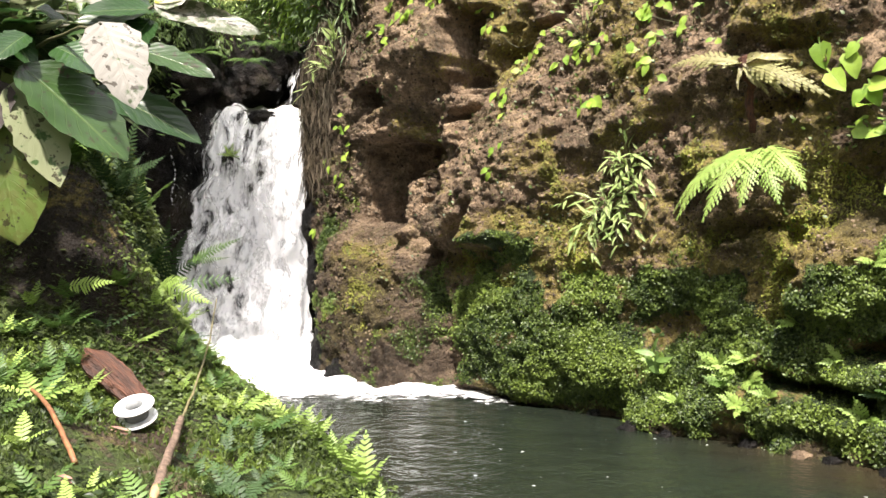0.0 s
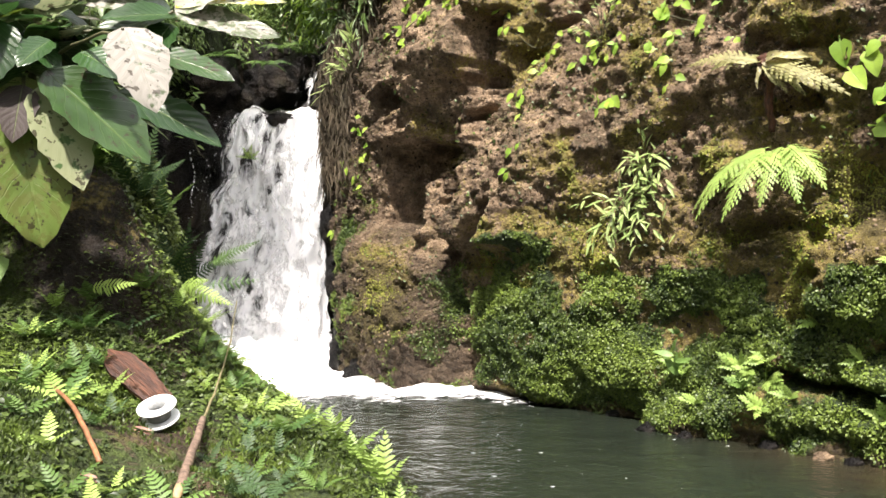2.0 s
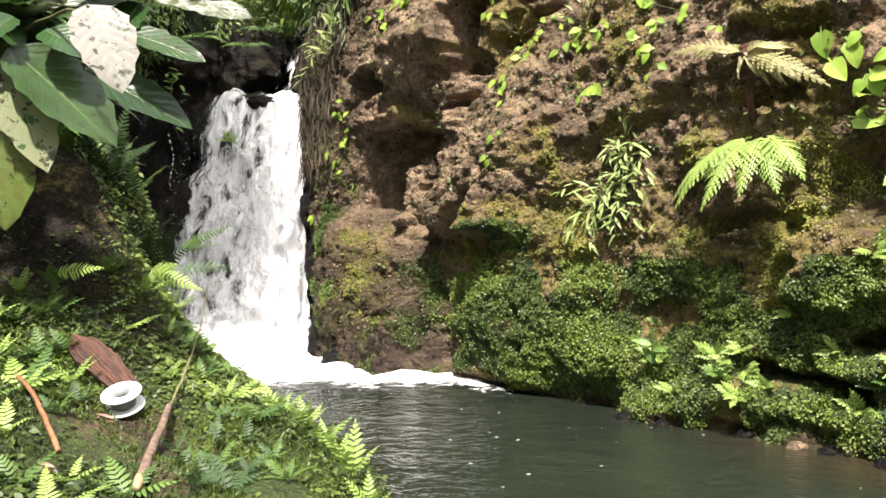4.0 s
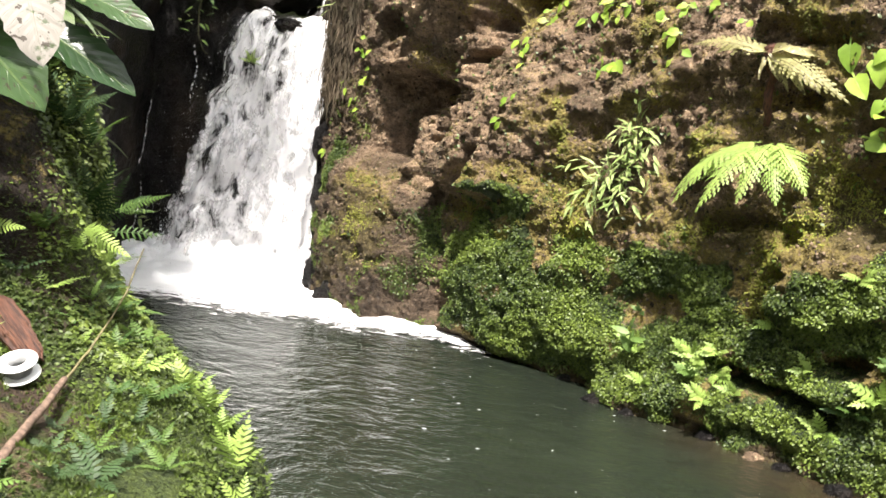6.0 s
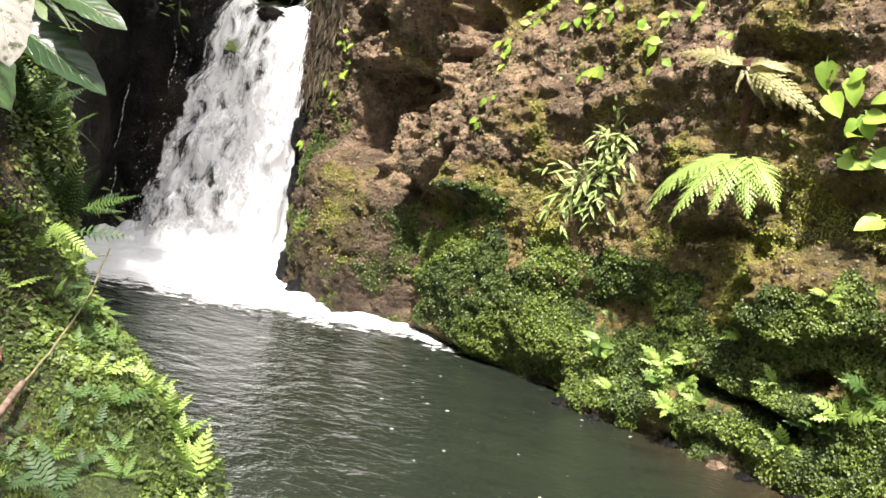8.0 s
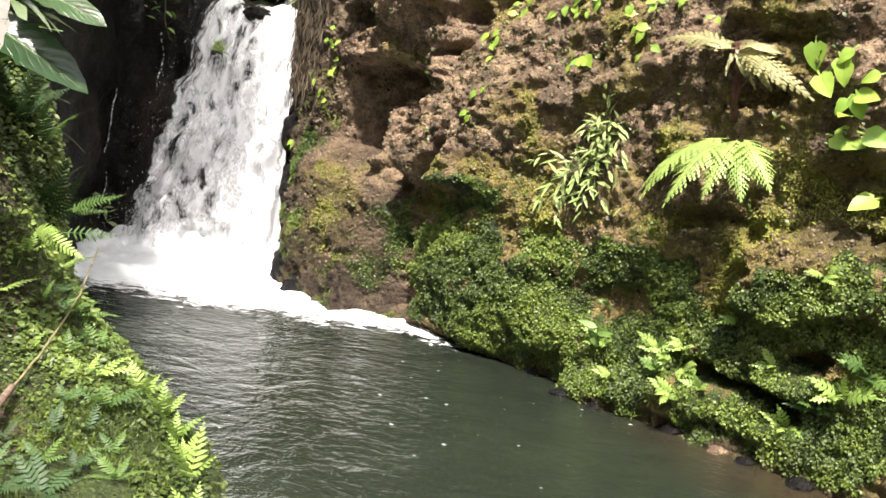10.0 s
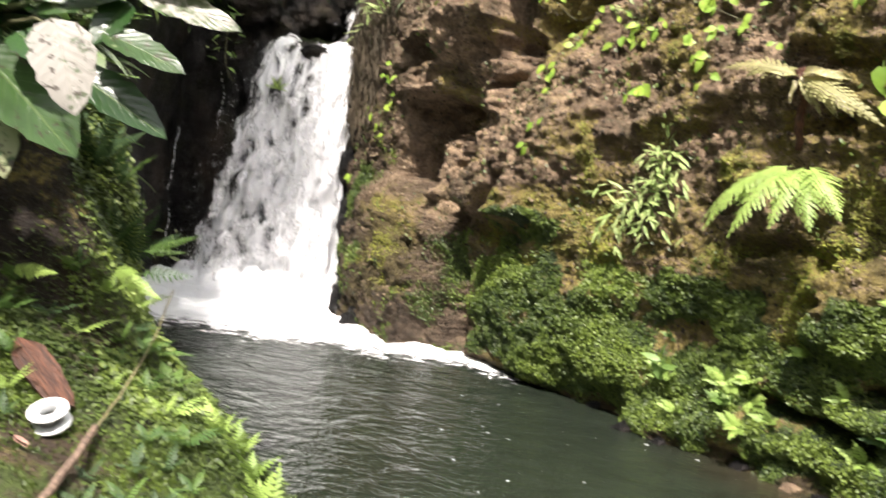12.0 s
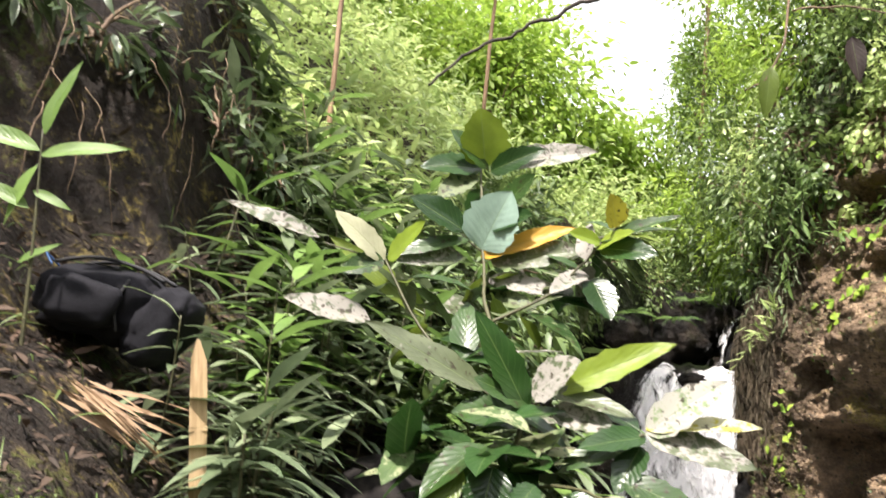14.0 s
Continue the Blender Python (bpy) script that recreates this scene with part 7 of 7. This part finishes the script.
# ---- trees and woods ----
# Bare stems; their unseen crowns are added for dappled shade below.
bush((-2.58, 3.27, 2.9), 1.0, 2200, 0.10, 201, CANOPY, "tree", "slender bare-stemmed tree on the hillside", "tree", 0.7, ("ovate", 0.5), (-0.12, -0.25, 2.9), 9, 0.5)
bush((-2.66, 5.1, 3.6), 1.2, 2600, 0.11, 202, CANOPY, "tree", "slender bare-stemmed tree on the hillside", "tree", 0.7, ("ovate", 0.5), (0.05, -0.2, 3.2), 9, 0.5)
bush((-2.3, 11.4, 6.2), 1.6, 3000, 0.13, 203, CANOPY, "tree", "tree with ragged bark standing above the gully", "tree", 0.8, ("ovate", 0.5), (0.1, -0.2, 4.6))
rng_t = random.Random(77)
for k in range(16):
    x, y = rng_t.uniform(-9, -2.9), rng_t.uniform(5.5, 15)
    while math.degrees(math.atan2(-x, y)) < 19 or (x > -5 and y < 9):      # the gap of sky over the gully stays open
        x, y = rng_t.uniform(-9, -2.9), rng_t.uniform(5.5, 15)
    r = rng_t.uniform(0.7, 1.5)
    bush((x, y, ground_z(x, y) - 0.1), r, int(1500 * r), rng_t.uniform(0.09, 0.16), 300 + k, CANOPY if k % 3 else THICKET, "tree", "young leafy tree on the sunlit hillside", "tree", 0.9, ("ovate", 0.45), (rng_t.uniform(-0.3, 0.3), rng_t.uniform(-0.3, 0.3), rng_t.uniform(0.9, 2.2)), 14)
for k, (x, y, z, r) in enumerate(((-2.5, 9.2, 3.4, 0.45), (-2.7, 8.4, 3.5, 0.4), (-2.9, 8.0, 3.0, 0.4), (-2.35, 10.4, 3.6, 0.5), (-3.1, 7.4, 2.9, 0.45), (-2.9, 6.6, 2.7, 0.4), (-2.6, 5.8, 2.6, 0.4), (-1.9, 12.5, 4.6, 0.7), (-2.7, 12.5, 5.2, 0.9), (-1.3, 11.2, 4.6, 0.6))):
    bush((x, y, z), r, int(1700 * r / 0.5), 0.075, 400 + k, THICKET, "bush", "leafy bush leaning over the gully", "bush", 0.9)


# ---- stones, water and plants of the gully above the fall ----
build_boulder((-1.70, 8.06, 2.31), (0.15, 0.10, 0.07), WET, "black wet rock splitting the water at the lip")
for k, (x, y, z, r) in enumerate(((-2.35, 8.7, 2.55, 0.30), (-1.25, 8.75, 2.6, 0.28), (-2.1, 9.3, 2.85, 0.34), (-1.3, 9.6, 2.95, 0.32), (-1.85, 9.9, 3.1, 0.36), (-2.45, 8.35, 2.75, 0.28), (-2.35, 10.2, 3.3, 0.4), (-1.4, 10.6, 3.4, 0.42), (-1.1, 8.3, 2.5, 0.22))):
    build_boulder((x, y, z), (r, r * 0.85, r * 0.75), WET, "wet dark boulder in the gully above the waterfall")


def build_upper_cascade():
    fall = thing("upper_cascade", (-1.6, 8.9, 2.5), "narrow white cascade between black rocks above the fall", "waterfall")
    rows, cols, verts, uv = 24, 14, [], []
    for r in range(rows):
        t = r / (rows - 1)
        for c in range(cols):
            u = c / (cols - 1)
            verts.append((-0.08 + 0.20 * u - 0.05 * t + 0.04 * fbm(u * 3, t * 4, 2.0, 3), 0.35 - 0.75 * t + 0.06 * fbm(u * 5, t * 4, 6.0, 3), 0.62 - 0.62 * t**1.3 + 0.03 * fbm(u * 8, t * 5, 4.0, 3)))
            uv.append((u, t * 0.7))
    part("water_sheet", mesh_of("water_sheet", verts, grid_faces(rows, cols), torrent_material("cascade_water", 0.60, 1.0, 0.28), uv), fall)


build_upper_cascade()


def build_trickle():
    """Thin threads of water running down the black rock beside the fall."""
    trickle = thing("trickle", (-2.9, 8.0, 0.0), "thin threads of water running down black rock", "waterfall")
    mat = torrent_material("trickle_water", 0.60, 5.0, 0.12)
    for k, (x, high, low, wide) in enumerate(((-2.95, 2.0, 1.15, 0.022), (-2.88, 1.3, 0.3, 0.018), (-2.80, 0.9, 0.1, 0.02), (-2.66, 2.05, 1.5, 0.016), (-3.02, 1.5, 0.2, 0.014))):
        rows, verts, uv = 40, [], []
        for r in range(rows):
            t = r / (rows - 1)
            z = high + (low - high) * t
            mid = x + 0.02 * fbm(z * 3, k, 2.0, 3)
            for u in (0.0, 0.5, 1.0):
                verts.append((mid + (u - 0.5) * wide + 2.9, fall_face(mid, z) - 8.0 - 0.035 - 0.01 * (u == 0.5), z))
                uv.append((0.3 + 0.1 * u + 0.13 * k, t * (high - low)))
        part("thread", mesh_of("thread", verts, grid_faces(rows, 3), mat, uv), trickle)


build_trickle()
# A yellow-green sprig on the rock inside the fall, and a leafy twig hanging from the lip.
sprig = thing("fern", (-1.90, 7.62, 1.90), "small yellow-green fern growing out of the falling water", "fern", "ferns above the fall")
for k, (a, b, size) in enumerate(((-0.5, 0.9, 0.13), (0.2, 1.0, 0.14), (0.8, 0.6, 0.13), (-0.9, 0.3, 0.12), (0.9, 0.0, 0.11), (-0.2, 0.6, 0.12), (0.5, 0.3, 0.12))):
    part("frond", frond_mesh("frond", FERN_BRIGHT, size, 0.4 * size, 9, 0.4, 0, 0.7, seed=k), sprig, "", aim((0, 0, 0), (a, -0.5, b), (0, -1, 0.4)))
part("rootstock", stem_mesh("rootstock", STEM, [(0, 0.5, 0.0), (0, 0.2, 0.01), (0, 0, 0)], 0.006, 0.003, 6, 5), sprig)
hanger = thing("hanging_twig", (-2.45, 7.95, 2.62), "thin green twig with small leaves hanging beside the lip", "twig")
part("stem", stem_mesh("stem", STEM, [(0.0, 0.3, 0.0), (-0.05, 0.0, -0.1), (-0.06, -0.05, -0.4), (0.0, -0.06, -0.62), (0.06, -0.06, -0.68)], 0.007, 0.003, 5, 6, 0.01, 3.0), hanger)
for k in range(22):
    t = k / 21
    part("leaf", leaf_mesh("leaf", HERB_BRIGHT, 0.10, 0.035, "lance", 5, 2, 0.2, 0.2), hanger, "", aim((-0.05 + 0.08 * math.sin(k * 2.1), -0.02 + 0.05 * math.cos(k * 3.3), -0.05 - 0.5 * t * t), (math.cos(k * 2.4), -0.4, 0.5 * math.sin(k * 1.7)), (0, -0.5, 1)))


def build_flecks():
    """Bubbles and scraps of foam adrift on the pool."""
    rng = np.random.default_rng(3)
    disc = leaf_shape(1.0, 0.5, "oval", 3, 2, 0.0, -0.1)
    x = rng.uniform(-2.2, 2.2, 1100)
    y = rng.uniform(2.0, 6.6, 1100)
    keep = (x + y < 6.2) & (x > np.interp(y, [1.6, 2.3, 3.2, 5, 7.5], [0.1, -0.5, -1.5, -2.3, -3.1])) & (rng.random(1100) < np.interp(y, [2, 4, 6.5], [0.12, 0.5, 1.0]))
    x, y = x[keep], y[keep]
    n = len(x)
    ways = np.stack([np.ones(n), rng.normal(0, 0.25, n), np.zeros(n)], 1)
    sizes = 0.003 + 0.022 * rng.random(n) ** 6
    scatter("foam_flecks", disc, np.stack([x, y, np.full(n, 0.004)], 1), ways, np.tile((0.0, 0.0, 1.0), (n, 1)), sizes, plain_material("foam_scraps", (0.62, 0.64, 0.62), (0.82, 0.84, 0.82), 60, 0.5), "small flecks of foam drifting on the pool", "foam")


build_flecks()


def build_overhead():
    """The dead branch across the sky gap and the drooping twig with withered leaves."""
    branch = thing("dead_branch", (-1.62, 3.5, 3.1), "dark bare branch reaching across the sky", "branch")
    part("limb", stem_mesh("limb", plain_material("dark_bark", (0.03, 0.024, 0.02), (0.07, 0.055, 0.045), 60, 0.9), [(-0.24, -0.56, -0.05), (-0.11, -0.5, 0.1), (0.06, -0.43, 0.2), (0.25, -0.36, 0.31), (0.45, -0.28, 0.42), (0.8, -0.1, 0.6)], 0.006, 0.011, 7, 6, 0.02, 2.0), branch)
    twig = thing("drooping_twig", (-0.42, 3.0, 3.1), "thin drooping twig with two withered leaves", "twig")
    part("stem", stem_mesh("stem", TWIG, [(0.0, 0.05, 0.35), (-0.02, 0.02, 0.02), (-0.09, 0.0, -0.17), (-0.16, 0, -0.2)], 0.006, 0.003, 6, 5, 0.01, 1.0), twig)
    part("side_stem", stem_mesh("side_stem", TWIG, [(0.0, 0.03, 0.1), (0.18, 0.05, 0.1), (0.34, 0.1, 0.06)], 0.005, 0.002, 6, 5, 0.01, 4.0), twig)
    part("leaf", leaf_mesh("leaf", OLIVE, 0.2, 0.07, "lance", 8, 4, 0.1, 0.3, 0.01, 1.0), twig, "olive hanging leaf", aim((-0.07, 0.0, -0.12), (-0.1, 0.05, -1), (0.2, -1, 0)))
    part("leaf", leaf_mesh("leaf", DRY, 0.18, 0.07, "lance", 8, 4, 0.1, 0.5, 0.02, 4.0), twig, "dry brown leaf", aim((0.19, 0.05, -0.02), (0.15, 0.05, -1), (0.2, -1, 0)))
    top = on_cliff(-0.75, 5.0, 0.15)
    liana = thing("liana", top, "pale bare liana hanging down the overgrown cliff", "liana")
    part("stem", stem_mesh("stem", PALE_WOOD, [on_cliff(a, z, o) - top for a, z, o in ((-0.9, 5.6, 0.1), (-0.7, 4.7, 0.42), (-0.75, 4.1, 0.42), (-0.5, 3.45, 0.3))], 0.020, 0.015, 7, 7, 0.04, 3.0), liana)


build_overhead()


def build_spray():
    """Drops thrown off the fall and its foot."""
    rng = np.random.default_rng(29)
    n = 2400
    t = rng.random(n)
    side = rng.random(n) < 0.12
    x = np.where(side, -2.26 - 0.55 * t**1.3 + rng.normal(0, 0.05 + 0.10 * t, n), rng.uniform(-2.75, -1.15, n))
    z = np.where(side, 2.3 * (1 - t) + 0.05, np.abs(rng.normal(0.12, 0.16, n)))
    y = np.where(side, 7.98 - 0.3 * t + rng.normal(0, 0.07, n), rng.uniform(7.2, 7.9, n))
    drop = ([(0.5, 0, 0), (-0.5, 0, 0), (0, 1.4, 0), (0, -1.0, 0), (0, 0, 0.5), (0, 0, -0.5)], [(0, 2, 4), (2, 1, 4), (1, 3, 4), (3, 0, 4), (2, 0, 5), (1, 2, 5), (3, 1, 5), (0, 3, 5)], [(0.5, 0.5)] * 6)
    ways = np.stack([rng.normal(0, 0.2, n), rng.normal(0, 0.2, n), np.full(n, -1.0)], 1)
    scatter("spray", drop, np.stack([x, y, z], 1), ways, rng.normal(size=(n, 3)), 0.002 + 0.006 * rng.random(n) ** 3, bpy.data.materials["foam_scraps"], "white drops of spray round the waterfall", "spray")


build_spray()
# Wooded slopes of the valley behind the fall.
rng_w = random.Random(55)
for k in range(34):
    turn, far = math.radians(rng_w.choice((rng_w.uniform(24, 60), rng_w.uniform(24, 60), rng_w.uniform(9, 24))), ), rng_w.uniform(12, 26)
    x, y = -far * math.sin(turn), far * math.cos(turn)
    r = rng_w.uniform(1.0, 2.0)
    tall = rng_w.uniform(1.0, 3.0) if math.degrees(turn) > 24 else 0.5
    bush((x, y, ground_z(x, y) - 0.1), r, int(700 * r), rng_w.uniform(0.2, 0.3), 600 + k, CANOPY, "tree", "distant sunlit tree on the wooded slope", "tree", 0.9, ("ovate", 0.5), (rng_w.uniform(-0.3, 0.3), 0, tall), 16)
# The overgrown shoulder that closes the gully on the cliff's side, and cover for the rock under the hillside.
for k, (x, y, z, r) in enumerate(((-1.75, 9.6, 4.0, 0.5), (-1.9, 10.4, 5.0, 0.7), (-2.1, 11.2, 5.9, 0.8), (-1.6, 10.6, 6.2, 0.8), (-2.0, 11.6, 7.0, 0.9), (-1.3, 10.2, 7.2, 0.8), (-1.5, 9.4, 5.0, 0.6), (-1.2, 9.0, 6.0, 0.6), (-2.6, 12.0, 5.2, 0.7), (-0.9, 8.8, 7.0, 0.7), (-1.35, 8.6, 4.4, 0.4), (-1.45, 8.9, 3.7, 0.35), (-2.4, 11.0, 4.6, 0.6), (-2.9, 13.0, 5.6, 0.8))):
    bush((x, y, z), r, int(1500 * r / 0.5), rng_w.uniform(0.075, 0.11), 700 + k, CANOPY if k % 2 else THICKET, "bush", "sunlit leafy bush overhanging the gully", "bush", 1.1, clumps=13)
for k, (x, y, r) in enumerate(((-1.5, 2.75, 0.3), (-1.75, 3.3, 0.36), (-2.0, 3.9, 0.4), (-2.3, 4.6, 0.42), (-2.55, 5.4, 0.45), (-2.8, 6.2, 0.45), (-1.45, 2.45, 0.22), (-1.95, 3.3, 0.35), (-1.3, 2.6, 0.2))):
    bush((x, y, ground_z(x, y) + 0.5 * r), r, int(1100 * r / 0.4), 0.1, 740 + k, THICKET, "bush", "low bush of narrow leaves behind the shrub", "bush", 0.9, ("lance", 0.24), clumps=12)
# Taller trees on the far slope, left of the gap of sky.
for k, (x, y, tall, r) in enumerate(((-5.0, 10.6, 2.6, 1.4), (-6.0, 10.0, 2.4, 1.5), (-7.2, 9.4, 2.0, 1.6), (-5.6, 12.0, 3.2, 1.6), (-4.7, 11.4, 1.6, 1.1), (-8.5, 10.5, 2.6, 1.8), (-6.6, 12.5, 3.4, 1.8), (-4.5, 13.0, 1.4, 1.2))):
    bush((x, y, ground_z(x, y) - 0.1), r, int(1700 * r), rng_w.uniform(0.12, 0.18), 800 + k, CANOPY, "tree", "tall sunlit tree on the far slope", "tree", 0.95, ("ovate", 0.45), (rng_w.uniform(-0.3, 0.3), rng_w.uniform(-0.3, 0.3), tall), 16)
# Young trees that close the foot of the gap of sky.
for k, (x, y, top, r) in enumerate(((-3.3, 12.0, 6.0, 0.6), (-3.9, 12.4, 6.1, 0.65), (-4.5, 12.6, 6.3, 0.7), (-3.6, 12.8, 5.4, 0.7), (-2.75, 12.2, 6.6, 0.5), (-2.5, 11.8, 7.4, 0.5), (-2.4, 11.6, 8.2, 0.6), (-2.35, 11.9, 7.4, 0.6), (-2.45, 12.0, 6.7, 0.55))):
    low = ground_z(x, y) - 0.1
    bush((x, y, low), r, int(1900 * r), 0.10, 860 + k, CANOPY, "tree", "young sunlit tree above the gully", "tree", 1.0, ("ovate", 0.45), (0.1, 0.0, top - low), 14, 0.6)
# Plants and rocks round the lip.
for k, (x, y, z, size) in enumerate(((-2.35, 8.35, 3.0, 0.34), (-2.0, 8.75, 3.0, 0.32), (-2.55, 8.1, 2.9, 0.3), (-2.75, 7.95, 3.2, 0.36), (-1.95, 9.3, 3.3, 0.4))):
    fronds = [((math.cos(a * 1.05 + k), math.sin(a * 1.05 + k) - 0.3, 0.25 + 0.1 * (a % 3)), size * (0.8 + 0.07 * (a % 4))) for a in range(6)]
    fern((x, y, z), fronds, "fern growing among wet rocks above the waterfall", "ferns above the fall", FERN, 13, 4, 0.85, 0.6, 0.42, 0.8)
for k, (s, z, r) in enumerate(((0.02, 0.35, 0.2), (-0.12, 0.85, 0.17), (0.28, 0.12, 0.2), (-0.2, 1.3, 0.13), (0.7, 0.02, 0.13))):
    build_boulder(on_cliff(s, z, -0.04), (r, r * 0.9, r * 1.35), WET, "wet black rock at the foot of the cliff by the fall")
for k, (s, r) in enumerate(((2.9, 0.05), (3.3, 0.07), (3.55, 0.05), (4.0, 0.06), (4.3, 0.055), (4.45, 0.05), (4.75, 0.07), (2.2, 0.06), (5.1, 0.09))):
    build_boulder(on_cliff(s, 0.0, 0.03), (r, r * 0.8, r * 0.6), bpy.data.materials["mossy_cliff_rock"] if k == 4 else WET, "small wet stone at the water's edge")

# Unseen tree behind the slope, added to shade the scarp and the bag.
bush((-3.6, -1.6, ground_z(-3.6, -1.6) - 0.2), 0.75, 650, 0.13, 901, THICKET, "tree", "unseen tree added to shade the slope", "tree", 0.6, ("ovate", 0.5), (0.75, 0.85, 5.3 - ground_z(-3.6, -1.6)), 18)
# Leaves hanging over the top of the scarp.
for k, (x, y, z, r) in enumerate(((-2.32, 1.35, 2.75, 0.16), (-2.28, 1.62, 2.70, 0.2), (-2.26, 1.9, 2.66, 0.18), (-2.2, 2.12, 2.58, 0.18), (-2.12, 2.32, 2.46, 0.18))):
    bush((x, y, z), r, 80, 0.10, 920 + k, HERB_SCARP, "bush", "leaves hanging over the top of the earth scarp", "bush", 0.6, ("lance", 0.26), clumps=9)
